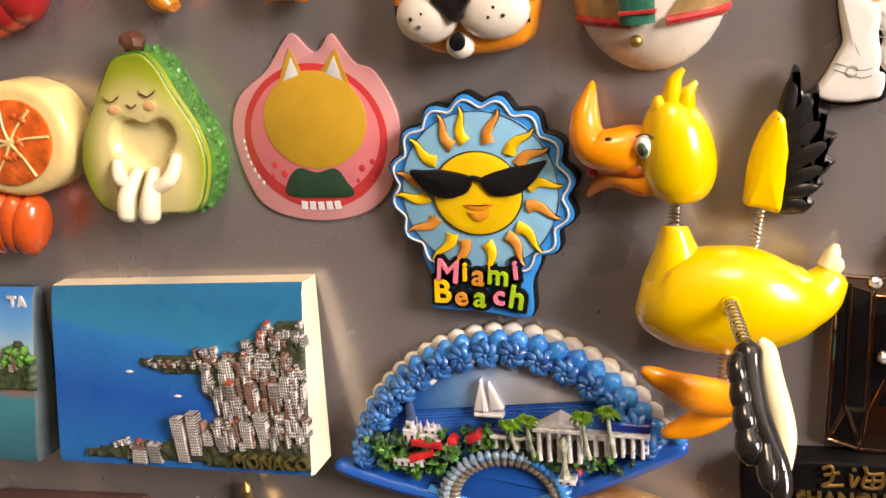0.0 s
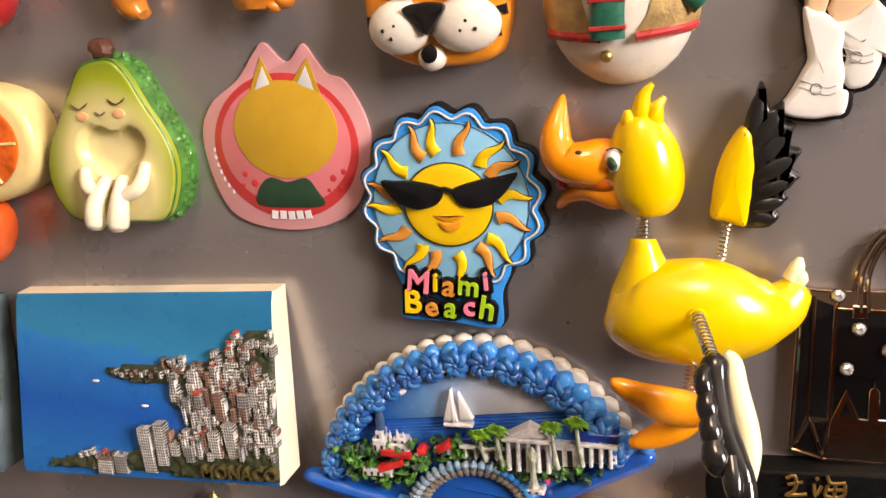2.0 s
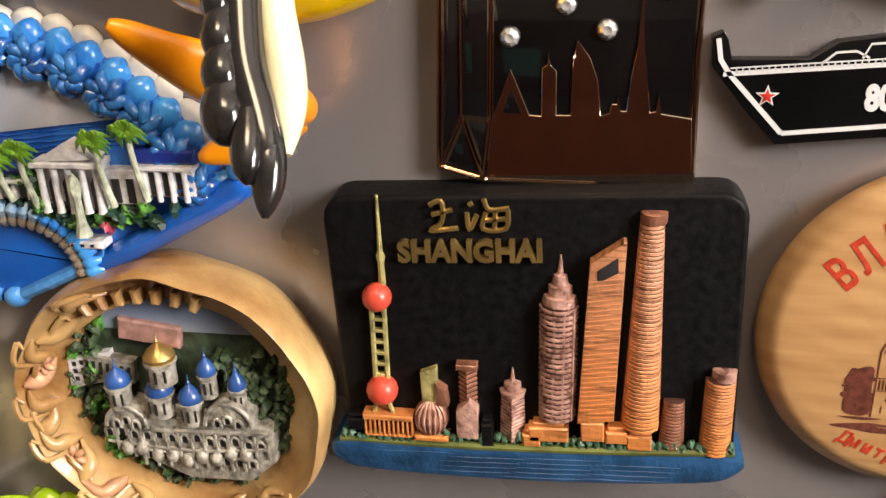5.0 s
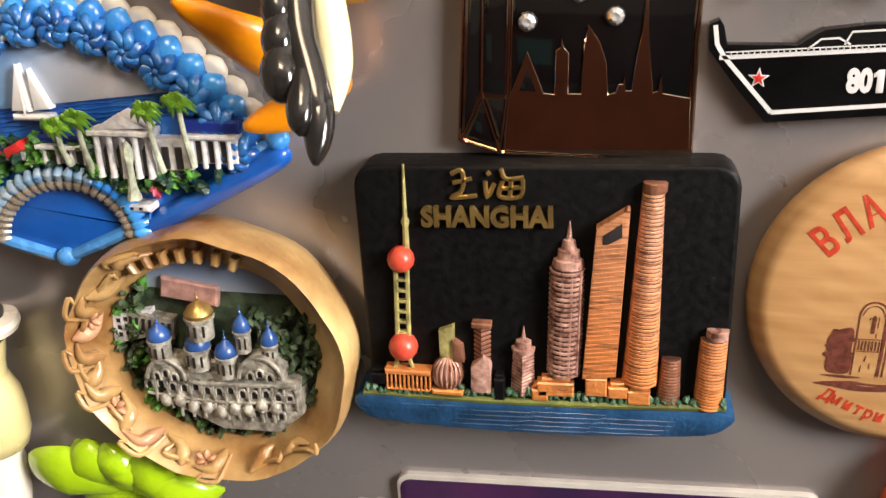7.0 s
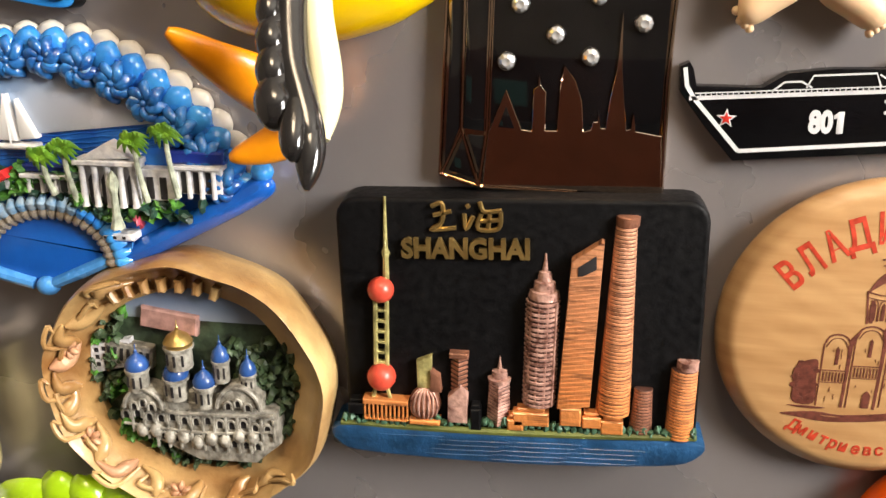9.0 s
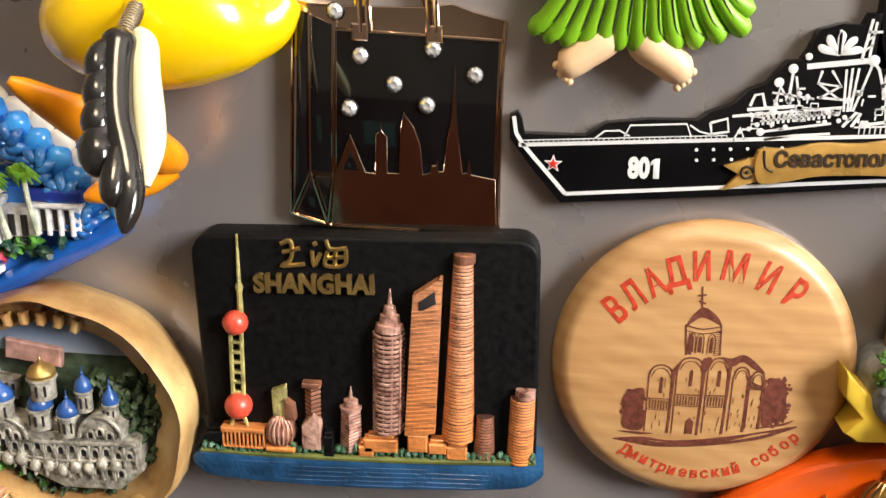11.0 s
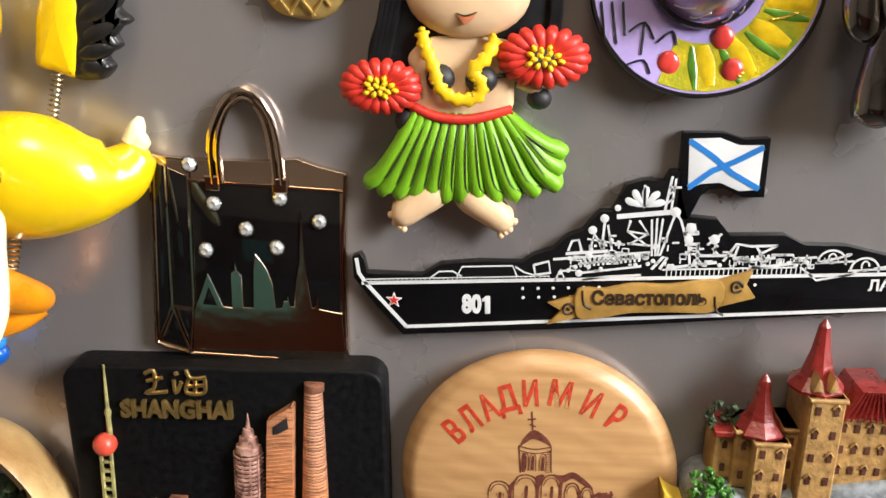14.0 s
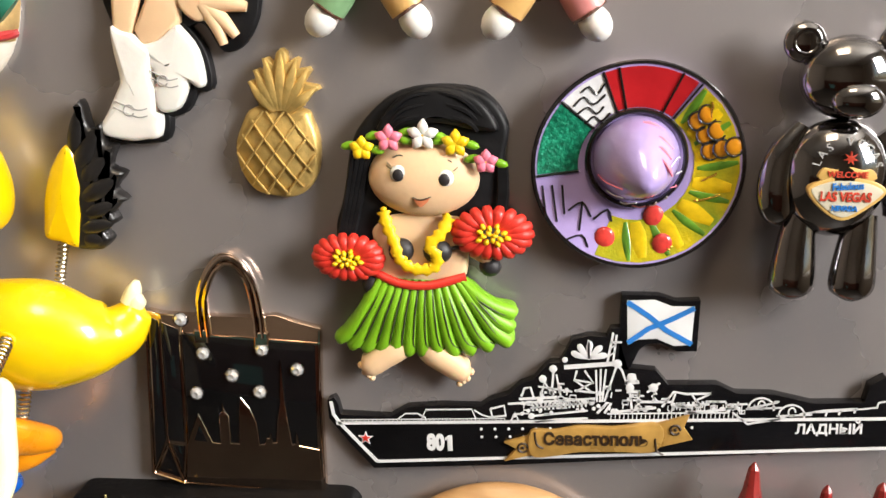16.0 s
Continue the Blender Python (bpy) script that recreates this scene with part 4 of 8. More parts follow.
def fan_r(a):
    k = min(1.0, max(0.0, (a - 66) / 70))
    return 53.4 - 4.2 * k * k * (3 - 2 * k)


def fan_pt(a, k=0.0):
    r = fan_r(a) - k
    return (fc[0] + r * math.cos(radians(a)), fc[1] + r * math.sin(radians(a)))


def horizon(u):
    return -20.8 + (u + 56) * 0.118


sector = [fan_pt(a, 3.2) for a in range(24, 172, 4)] + [(-73.0, -40.6), (-58, -45.4), (-42, -48.4), (-26, -50), (-8, -42.4), (8, -34.6)]
part("back_plate", G().plate(sector, 0, 7.0, 0.5), SEA_P, t, "deep blue glazed ground")
part("sky", G().plate([fan_pt(a, 7.0) for a in range(50, 142, 4)] + [(u, horizon(u)) for u in (-57, -44, -30, -16, 2)], 6.8, 7.5, 0.1), FAN_AIR, t, "blue sky paling towards the middle")
for i in range(5):
    part("wave_line", G().tube([(u, horizon(u) - 0.8 - i * 1.0 + 0.15 * math.sin(u * 1.3 + i), 7.0) for u in range(-62 + i, 10 - i, 3)], 0.22, 4, 2), SEA_P, t)
for i in range(23):
    a = 27 + i * 6.35
    ca, sa = math.cos(radians(a)), math.sin(radians(a))
    b0, b1, b2 = fan_pt(a, 6), fan_pt(a, 2.6), fan_pt(a, 0.0)
    part("backing_scallop", G().loft([(*b0, 1.8), (*b1, 1.8), (*fan_pt(a, 1.0), 1.8), (*b2, 1.8)], [(3.1, 1.7), (3.1, 1.8), (2.5, 1.6), (0.6, 0.6)], 12, 3), FAN_WHITE, t, "", 70)
for i in range(23):
    a = 24 + i * 6.35
    part("rim_shell", G().loft([(*fan_pt(a, 8), 4.6), (*fan_pt(a, 4.6), 5.4), (*fan_pt(a, 2.6), 5.2), (*fan_pt(a, 1.2), 4.4)], [(2.9, 2.4), (3.1, 2.6), (2.6, 2.3), (0.7, 0.9)], 12, 4), SHELL, t, "", 70)
rnd = random.Random(17)
for i in range(16):
    a = 27 + i * 9.2
    u, v = fan_pt(a, 6.6 + (0.8 if i < 6 else 0))
    g = G()
    for k in range(7):
        b = radians(k * 51.4 + a * 3)
        c = b + 0.5
        g.loft([(u + 0.5 * math.cos(b), v + 0.5 * math.sin(b), 9.2), (u + 2.0 * math.cos(b), v + 2.0 * math.sin(b), 9.6), (u + 3.3 * math.cos(c), v + 3.3 * math.sin(c), 8.6), (u + 4.2 * math.cos(c), v + 4.2 * math.sin(c), 7.2)], [(0.4, 0.4), (1.0, 0.9), (1.2, 1.0), (0.4, 0.5)], 8, 3)
    g.ball((u, v, 9.6), 0.8, 7, 5)
    part("rim_rosette", g, SHELL_D, t, "", 60)
    # raised paler slivers stand for the silver glints on the shells
    for k in range(3):
        b = rnd.uniform(0, 6.28)
        part("glint_sliver", G().loft([(u + 1.2 * math.cos(b), v + 1.2 * math.sin(b), 9.9), (u + 2.3 * math.cos(b + 0.2), v + 2.3 * math.sin(b + 0.2), 10.2), (u + 3.2 * math.cos(b + 0.5), v + 3.2 * math.sin(b + 0.5), 9.4)], [(0.12, 0.1), (0.3, 0.18), (0.1, 0.1)], 6, 3), SHELL if k else CREST, t)
part("edge_rib", G().loft([(-77.0, -40.6, 5.8), (-74.6, -40.9, 6.2), (-60, -44.6, 6.4), (-44.0, -47.4, 6.4)], [(1.0, 1.4), (2.6, 3.6), (2.7, 3.8), (2.4, 3.6)], 12, 4), BLUE_DEEP, t, "deep blue edge rib")
part("edge_rib", G().loft([(-6.0, -42.6, 6.4), (8, -35.2, 6.4), (20, -28.6, 6.2), (24.4, -26.0, 6.2), (25.6, -25.2, 5.8)], [(2.4, 3.6), (2.8, 3.8), (2.9, 3.8), (2.4, 3.4), (0.8, 1.2)], 12, 4), BLUE_DEEP, t, "deep blue edge rib")
part("rib_tip", G().ball((23.8, -23.2, 7.0), (2.4, 2.2, 2.6), 14, 9), SHELL, t, "worn pale tip of the fan")
hub = (-24.6, -45.6)
part("hub_disc", G().plate(ell(*hub, 16.5, 13.0, 30, 6, 0, 180) + [(-40, -46.4), (-26, -49.8), (-9, -43.0)], 5, 8.6, 0.6), BLUE_DEEP, t, "glossy blue hub")
CREST_B = mat("aged_bronze_bead", (0.26, 0.20, 0.13), 0.28, 0.5, var=0.6, scale=500, col2=(0.50, 0.46, 0.40))
for i in range(24):
    a = radians(2 + i * 7.6)
    ca, sa = math.cos(a), math.sin(a)
    part("crest_bead", G().loft([(hub[0] + 13.4 * ca, hub[1] + 10.9 * sa + 1.4 * ca, 9.0), (hub[0] + 15.0 * ca, hub[1] + 12.2 * sa + 1.5 * ca, 10.0), (hub[0] + 16.4 * ca, hub[1] + 13.4 * sa + 1.6 * ca, 9.6)], [(0.5, 0.5), (1.0, 0.9), (0.8, 0.8)], 8, 3), CREST_B, t)
    part("crest_ruffle", G().loft([(hub[0] + 16.0 * ca, hub[1] + 13.0 * sa + 1.6 * ca, 9.6), (hub[0] + 17.6 * ca, hub[1] + 14.4 * sa + 1.8 * ca, 10.4), (hub[0] + 19.4 * ca, hub[1] + 15.9 * sa + 2.0 * ca, 9.2)], [(0.7, 0.7), (1.25, 1.0), (0.7, 0.8)], 9, 3), SHELL if i < 8 else CREST, t)
part("hub_rib", G().loft([(-47.4, -44.8, 8.0), (-37.7, -47.6, 8.4), (-28.5, -50.0, 8.4)], [(1.3, 1.6), (1.5, 1.9), (1.4, 1.7)], 9, 4), BLUE_LIGHT, t, "light blue rib of the hub")
part("hub_rib", G().loft([(-23.6, -49.6, 8.4), (-14, -45.2, 8.4), (-4.6, -40.6, 8.0)], [(1.4, 1.7), (1.5, 1.9), (1.3, 1.6)], 9, 4), BLUE_LIGHT, t, "light blue rib of the hub")
part("hub_knob", G().ball((-25.6, -50.4, 8.4), (2.7, 2.3, 2.4), 14, 9), BLUE_LIGHT, t)
part("sailboat", G().plate([(-31.2, -18.0), (-28.6, -8.6), (-27.0, -18.2)], 7, 10.0, 0.5).plate([(-26.6, -18.0), (-26.6, -9.6), (-22.8, -17.6)], 7, 9.4, 0.5).box(-31.2, -19.9, -23.0, -18.7, 7, 10, 0.4)
     .tube([(-28.6, -8.4, 9.6), (-28.0, -18.6, 10.2)], 0.22, 5, 1, False), SAIL_WHITE, t, "white sailing boat in relief")
for u, v in ((-30.0, -3.0), (-43.0, -10.3)):
    part("gull", G().loft([(u - 3.4, v - 0.3, 7.6), (u - 1, v - 0.5, 8.6), (u, v - 0.2, 8.8), (u + 1.4, v + 0.9, 8.6), (u + 2.8, v + 0.8, 7.8)], [0.25, 0.7, 0.8, 0.6, 0.2], 8, 3), SAIL_WHITE, t)
    part("gull_wing", G().loft([(u + 1.8, v + 0.9, 8.4), (u + 3.4, v + 1.2, 8.0), (u + 4.6, v + 0.9, 7.6)], [0.4, 0.6, 0.2], 7, 3), MOSS_D, t)


def on_fan(u, v):
    """Ground below the horizon, over the ribs and clear of the hub."""
    low = -43.0 + 0.23 * -min(0, u + 44) if u < -26 else -41.4 + (u + 6) * 0.52
    return v > low + 1.6 and ((u - hub[0]) / 19.6) ** 2 + ((v - hub[1]) / 16.4) ** 2 > 1 and math.hypot(u - fc[0], v - fc[1]) < fan_r(math.degrees(math.atan2(v - fc[1], u - fc[0]))) - 9


rnd = random.Random(4)
made = 0
while made < 170:
    u = rnd.uniform(-66, 19)
    v = horizon(u) - 6.0 - 13.5 * rnd.random() ** 0.8
    if u > -14 and u < 14 and v > -29.6 or not on_fan(u, v):
        continue
    made += 1
    m = rnd.choice((GRASS_P, GRASS_P, LEAF, MOSS_D, MOSS_D, LEAF, FLOWER_P if u > -16 and rnd.random() < 0.7 else GRASS_P))
    part("shrub", G().ball((u, v, 8.2 + rnd.uniform(0, 2.2)), (rnd.uniform(0.9, 2.0), rnd.uniform(0.6, 1.3), 1.7), 8, 6, rnd.uniform(0, 180), 1.0), m, t)
for i in range(9):
    part("hedge", G().ball((-64.5 + i * 1.7 + 0.4 * (i % 2), -29.4 + 0.5 * (i % 3), 9.6), (1.5, 1.7, 1.8), 8, 6, 0, 0.9), MOSS_D if i % 3 else GRASS_P, t)
# villa
villa = part("villa", G().box(-13.6, -30.6, -1.2, -21.6, 7, 10.2), VILLA_W, t, "white villa with a pediment and columns")
for q in ((-14.2, -22.0, -0.8, -20.9, 12.4), (-26.6, -25.4, -14.6, -24.5, 11.6), (6.0, -22.4, 16.8, -21.5, 11.6)):
    part("cornice", G().box(*q[:4], 7, q[4], 0.2), VILLA_W, villa)
for q in ((-26.2, -28.6, -14.6, -25.0, 10.2), (6.2, -27.6, 16.4, -22.0, 10.2), (-0.8, -29.4, 6.2, -22.8, 10.0)):
    part("side_wing", G().box(*q[:4], 7, q[4]), VILLA_W, villa)
part("pediment", G().plate([(-13.4, -21.0), (-7.1, -17.4), (-1.4, -20.4)], 7, 11.8, 0.4), VILLA_W, villa)
for i in range(5):
    part("column", G().upright([(0.85, -30.8), (0.7, -30), (0.62, -22.8), (0.95, -21.9)], -12.8 + i * 2.75, 11.2, 10), VILLA_W, villa)
for i in range(4):
    part("column", G().upright([(0.55, -28.4), (0.5, -23), (0.7, -22.4)], 7.0 + i * 2.6, 10.6, 8), VILLA_W, villa)
    part("column", G().upright([(0.5, -28.6), (0.45, -25.8), (0.7, -25.3)], -25.2 + i * 3.0, 10.6, 8), VILLA_W, villa)
for i in range(4):
    part("doorway", G().plate([(-12.1 + i * 2.75, -30.6), (-10.7 + i * 2.75, -30.6), (-10.7 + i * 2.75, -25.4), (-11.4 + i * 2.75, -24.2), (-12.1 + i * 2.75, -25.4)], 10.1, 10.4, 0.05), INK, villa)
for u0, n, v0, v1, st in ((-24.4, 3, -28.4, -26.0, 3.0), (7.8, 3, -27.4, -23.0, 2.6), (0.4, 2, -29.0, -24.4, 2.8)):
    for i in range(n):
        part("doorway", G().box(u0 + i * st, v0, u0 + 1.4 + i * st, v1, 10.0, 10.35, 0.05), INK, villa)
INDIGO = mat("indigo_roof_paint", (0.01, 0.03, 0.25), 0.3, coat=0.3, var=0.3)
for q in ((5.6, -21.4, 17.0, -18.8), (-26.6, -24.4, -15.0, -22.8)):
    part("villa_roof", G().box(*q, 7, 10.4, 0.4), INDIGO, villa)
for u, v, h in ((-20.4, -20.6, 8), (-15.6, -18.8, 11), (-0.4, -16.8, 12.5), (6.3, -15.0, 13)):
    pm = part("palm", G().loft([(u + 1.2, v - h, 11.4), (u + 0.5, v - h * 0.5, 12.4), (u, v, 12.4)], [0.72, 0.58, 0.5], 8, 4), mat("palm_trunk_paint", (0.42, 0.46, 0.36), 0.5, var=0.5, scale=500, bump=0.6) if u < -20 else bpy.data.materials["palm_trunk_paint"], t)
    for k in range(13):
        b = radians(k * 27.7 + 10 + u * 7)
        l = 3.0 + 1.0 * ((k * 5) % 3) / 2
        part("frond", G().loft([(u, v, 12.6), (u + 0.55 * l * math.cos(b), v + 0.36 * l * math.sin(b) + 1.0, 13.4), (u + l * math.cos(b), v + 0.62 * l * math.sin(b) - 0.6, 12.0)], [(0.35, 0.3), (0.62, 0.35), (0.12, 0.12)], 7, 3), PALM_P, pm)
part("lighthouse", G().upright([(1.5, -24), (1.3, -19), (0.9, -16.4), (0.3, -14.8)], -50.6, 8.6, 10), mat("slate_blue_paint", (0.05, 0.10, 0.22), 0.35, var=0.4), t)
for u0, v0, u1, v1, w in ((-52.6, -28.6, -48.6, -24.6, 11.4), (-51.6, -24.8, -49.4, -22.4, 11.0), (-48.4, -28.8, -41.6, -26.0, 11.0), (-46.6, -26.2, -42.6, -24.4, 10.4), (-56.4, -36.4, -47.4, -34.0, 11.6), (-62.0, -25.4, -60.2, -22.6, 9.4), (-40.6, -30.4, -36.8, -28.6, 10.6), (-34.4, -28.4, -29.4, -26.2, 10.6), (-10.4, -38.4, -3.6, -36.8, 11.0)):
    h = part("house", G().box(u0, v0, u1, v1, 7, w, 0.35), VILLA_W, t)
    for k in range(max(1, int((u1 - u0) / 2.0))):
        part("house_window", G().box(u0 + 0.5 + k * 2.0, v0 + 0.5, u0 + 1.2 + k * 2.0, (v0 + v1) / 2 + 0.3, w - 0.1, w + 0.12, 0.02), INK, h)
for u, v in ((-47.6, -24.2), (-45.4, -23.6), (-43.6, -24.2), (-61.1, -22.0), (-41.4, -25.6)):
    part("turret", G().upright([(0.6, v - 1.4), (0.55, v), (0.05, v + 1.8)], u, 9.4, 7), VILLA_W, t)
RED_R = mat("scarlet_roof_paint", (0.58, 0.03, 0.03), 0.32, coat=0.3, var=0.3, scale=200)
for u, v, l, a in ((-45.6, -28.6, 9.6, -3), (-47.6, -32.6, 8.4, 22), (-31.4, -25.6, 4.6, 30), (-38.0, -27.2, 2.6, 20)):
    part("red_roof", G(u, v, a).plate([(-l / 2, -1.0), (l / 2, -1.1), (l / 2 - 0.4, 0.9), (-l / 2 + 0.5, 1.1)], 8, 12.2, 0.6), RED_R, t)
part("monument", G().upright([(1.6, -35), (0.9, -32.4), (0.7, -28), (1.3, -25.4), (0.9, -24), (0.1, -22.8)], -5.9, 12.2, 8), bpy.data.materials["palm_trunk_paint"], t)

# ---- round plaque with a domed cathedral ----
PLAQUE = mat("antique_cream_gold", (0.66, 0.46, 0.20), 0.34, 0.0, coat=0.3, var=0.8, scale=48, bump=0.9, bscale=210, col2=(0.24, 0.105, 0.03))
PLAQUE_P = mat("rose_patina", (0.56, 0.30, 0.17), 0.4, 0.1, var=0.3, scale=80, bump=0.4)
oc = (5.6, -71.3)
OV = 0.94
t = thing("cathedral_plaque_magnet", *oc, "round cream gold plaque magnet with a domed cathedral relief", "magnet")
g = G()
seg, rows = 72, []
for r, w in ((28.5, 0), (31.0, 2), (31.9, 6), (32.1, 12.6), (31.7, 15.2), (31.2, 16.0), (30.6, 15.4), (29.5, 12.8), (27.8, 10.6), (25.6, 9.3), (23.4, 8.8), (22.9, 6)):
    ids = []
    for k in range(seg):
        a = 2 * math.pi * k / seg
        wob = 1 + 0.012 * math.sin(9 * a) + 0.01 * noise.noise(Vector((3 * math.cos(a), 3 * math.sin(a), w * 0.2)))
        ids.append(g.p(oc[0] + (r * wob if r > 23 else r) * math.cos(a), oc[1] + OV * (r * wob if r > 23 else r) * math.sin(a), w + 0.5 * noise.noise(Vector((5 * math.cos(a), 5 * math.sin(a), 1.5)))))
    rows.append(ids)
for a, b in zip(rows, rows[1:]):
    g.bridge(a, b)
g.face(rows[0])
part("rim", g, PLAQUE, t, "moulded cream gold rim", 60)
def rim_pt(a, r, w):
    cove = 9.0 + max(0.0, r - 24.0) ** 2.2 * 0.12
    return (oc[0] + r * math.cos(radians(a)), oc[1] + OV * r * math.sin(radians(a)), min(w, cove + (w - 14.6) * 0.4))


for i, (a0, a1, r0, r1, sz) in enumerate(((150, 132, 29.5, 26.0, 1.9), (160, 148, 26.5, 30.0, 1.7), (172, 160, 30.4, 26.4, 1.9), (186, 174, 26.2, 29.6, 1.7), (196, 182, 30.4, 27.4, 1.9), (206, 194, 26.4, 29.8, 1.8), (222, 208, 30.2, 26.6, 1.9),
                                         (236, 222, 26.6, 29.8, 1.6), (252, 240, 30.2, 27.0, 1.7), (270, 258, 26.6, 29.6, 1.6), (284, 296, 29.8, 26.8, 1.7), (128, 112, 28.8, 27.4, 1.6), (300, 316, 28.6, 29.2, 1.2))):
    am, rm = (a0 + a1) / 2 + 2, (r0 + r1) / 2 + (1.2 if i % 2 else -1.2)
    part("leaf_ornament", G().loft([rim_pt(a0, r0, 14.8), rim_pt((a0 + am) / 2 + 1, (r0 + rm) / 2, 15.9), rim_pt(am, rm, 16.4), rim_pt(a1, r1, 15.0)], [(0.4, 0.5), (sz, 1.3), (sz * 0.8, 1.3), (0.3, 0.4)], 9, 4), PLAQUE_P if i in (2, 7) else PLAQUE, t, "", 60)
    part("scroll", G().tube([rim_pt(a0 + 3, r0 * 0.5 + 14, 15.6), rim_pt(am + 4, rm + 1.6, 16.6), rim_pt(a1 + 3, r1 + 2.2, 16.2), rim_pt(a1 + 5, r1 + 0.6, 15.8)], [0.3, 0.6, 0.55, 0.3], 6, 4), PLAQUE, t)
for a, r in ((163, 28.0), (212, 28.4), (262, 28.4)):
    for k in range(6):
        b = radians(k * 60 + a)
        c = rim_pt(a, r, 16.2)
        part("petal", G().ball((c[0] + 1.5 * math.cos(b), c[1] + 1.5 * math.sin(b), c[2]), (1.35, 0.8, 0.9), 8, 6, k * 60 + a), PLAQUE_P, t)
for i in range(7):
    a = radians(122 - i * 8.5)
    part("raised_bar", G().at(oc[0] - 1 + 26.4 * math.cos(a), oc[1] + OV * 25.4 * math.sin(a), math.degrees(a) - 90).box(-0.8, -1.5, 0.8, 1.5, 9, 12.6, 0.5), PLAQUE, t)
GROUND_P = mat("forest_relief", (0.035, 0.055, 0.03), 0.5, var=0.6, scale=350, bump=0.8, bscale=500)
part("field", G().plate(ell(*oc, 25.2, 25.2 * OV, 48), 2, 7.2, 0.2), GROUND_P, t)
part("sky", G().plate([(oc[0] + x, oc[1] + y) for x, y in ell(0, 0, 23.4, 23.4 * OV, 24, 0, 40, 140)], 7, 7.7, 0.2), ramp_mat("dusk_sky", [(0, (0.35, 0.38, 0.40)), (1, (0.06, 0.13, 0.30))], (0, 0, 1), 0.010, 0.024), t)
rnd = random.Random(9)
for i in range(340):
    a, r = rnd.uniform(0, 6.283), 24.0 * math.sqrt(rnd.random())
    u, v = oc[0] + r * math.cos(a), oc[1] + OV * r * math.sin(a)
    if v < oc[1] - 12 or (v < oc[1] + 10 and u > oc[0] + 9) or u < oc[0] - 15 or (v < oc[1] + 12 and r > 18):
        part("tree", G().ball((u, v, 8.0), (rnd.uniform(0.8, 1.6), rnd.uniform(0.8, 1.7), rnd.uniform(1.2, 2.4)), 7, 5, 0, 0.9), LEAF if rnd.random() < 0.25 and u < oc[0] else LEAF_DARK, t)
FLATS_W = mat("pale_flats_paint", (0.58, 0.58, 0.60), 0.45, var=0.3, scale=400, bump=0.4)
fl = part("flats", G().plate([(-17.6, -63.9), (-8.2, -61.8), (-8.0, -68.4), (-18.2, -71.1)], 6, 9.2, 0.3), FLATS_W, t, "pale block of flats with dark windows")
for i in range(5):
    for j in range(3):
        u, v = -16.2 + i * 1.75 + 0.05 * j, -65.0 + i * 0.42 - j * 1.75
        part("window", G().box(u - 0.45, v - 0.5, u + 0.45, v + 0.5, 9.0, 9.3, 0.03), INK, fl)
CATH = mat("cathedral_silver_grey", (0.46, 0.44, 0.38), 0.34, 0.1, var=0.5, scale=420, bump=0.8, bscale=700, col2=(0.12, 0.11, 0.09))
DOME_B = mat("dome_blue", (0.02, 0.07, 0.24), 0.3, coat=0.3, var=0.3)
cath = part("cathedral", G(oc[0] + 2, oc[1] - 7.5, -5).plate([(-12.8, -6), (-12.8, 3.2), (17.2, 4.4), (18.4, -3.6), (13, -9.4), (0, -10.8)], 7, 12.0, 0.6).box(-9, 2, 14, 6.5, 7, 11.4, 0.6), CATH, t, "silver grey cathedral with arches")


def archlet(u, v, r, w):
    """A round-headed window with a moulded surround."""
    part("window", G().plate([(u - r, v - 2 * r), (u + r, v - 2 * r)] + [(u + r * math.cos(radians(b)), v + r * math.sin(radians(b))) for b in range(0, 181, 30)], w - 0.2, w + 0.12, 0.03), INK, cath)
    part("arch", G().tube([(u - r * 1.5, v - 2 * r, w + 0.2)] + [(u + r * 1.5 * math.cos(radians(b)), v + r * 1.5 * math.sin(radians(b)), w + 0.3) for b in range(180, -1, -30)] + [(u + r * 1.5, v - 2 * r, w + 0.2)], 0.34, 6, 1, False), CATH, cath)


for u, v, r in ((-4.7, -76.6, 4.0), (17.1, -75.0, 4.4)):
    part("gable", G().plate(ell(u, v, r * 1.15, r * 1.25, 18, 0, 0, 180), 8, 13.2, 0.4), CATH, cath)
    part("gable_moulding", G().tube([(x, y, 13.3) for x, y in ell(u, v, r * 1.1, r * 1.2, 14, 0, 0, 180)], 0.45, 6, 1, False), CATH, cath)
    for k in (-1, 0, 1):
        archlet(u + k * r * 0.5, v + 0.9 + (k == 0) * 0.8, 0.55, 13.2)
for i in range(13):
    u = -9.4 + i * 2.7
    v = -78.6 - 0.1 * i
    archlet(u, v + (0.6 if i % 3 == 1 else 0), 0.62, 12.1)
    if 1 < i < 12:
        archlet(u + 0.3, v - 4.6, 0.58, 12.1)
    part("pier", G().tube([(u + 1.35, v + 2.2, 12.4), (u + 1.5, -86.4 if 1 < i < 11 else -83, 12.4)], 0.38, 6, 1, False), CATH, cath)
part("cornice", G().tube([(-10.2, -76.8, 12.5), (5, -77.4, 12.6), (24.6, -76.6, 12.5)], 0.5, 6, 4).tube([(-10, -81.0, 12.4), (8, -82, 12.5), (24.4, -80.6, 12.4)], 0.36, 6, 4), CATH, cath)
for i in range(9):
    part("apse", G().ball((-6 + i * 3.2, -84.6 + 0.35 * abs(i - 4) ** 1.3 + (i % 2) * 0.8, 12), (1.5, 1.9, 1.6), 10, 8), CATH, cath)
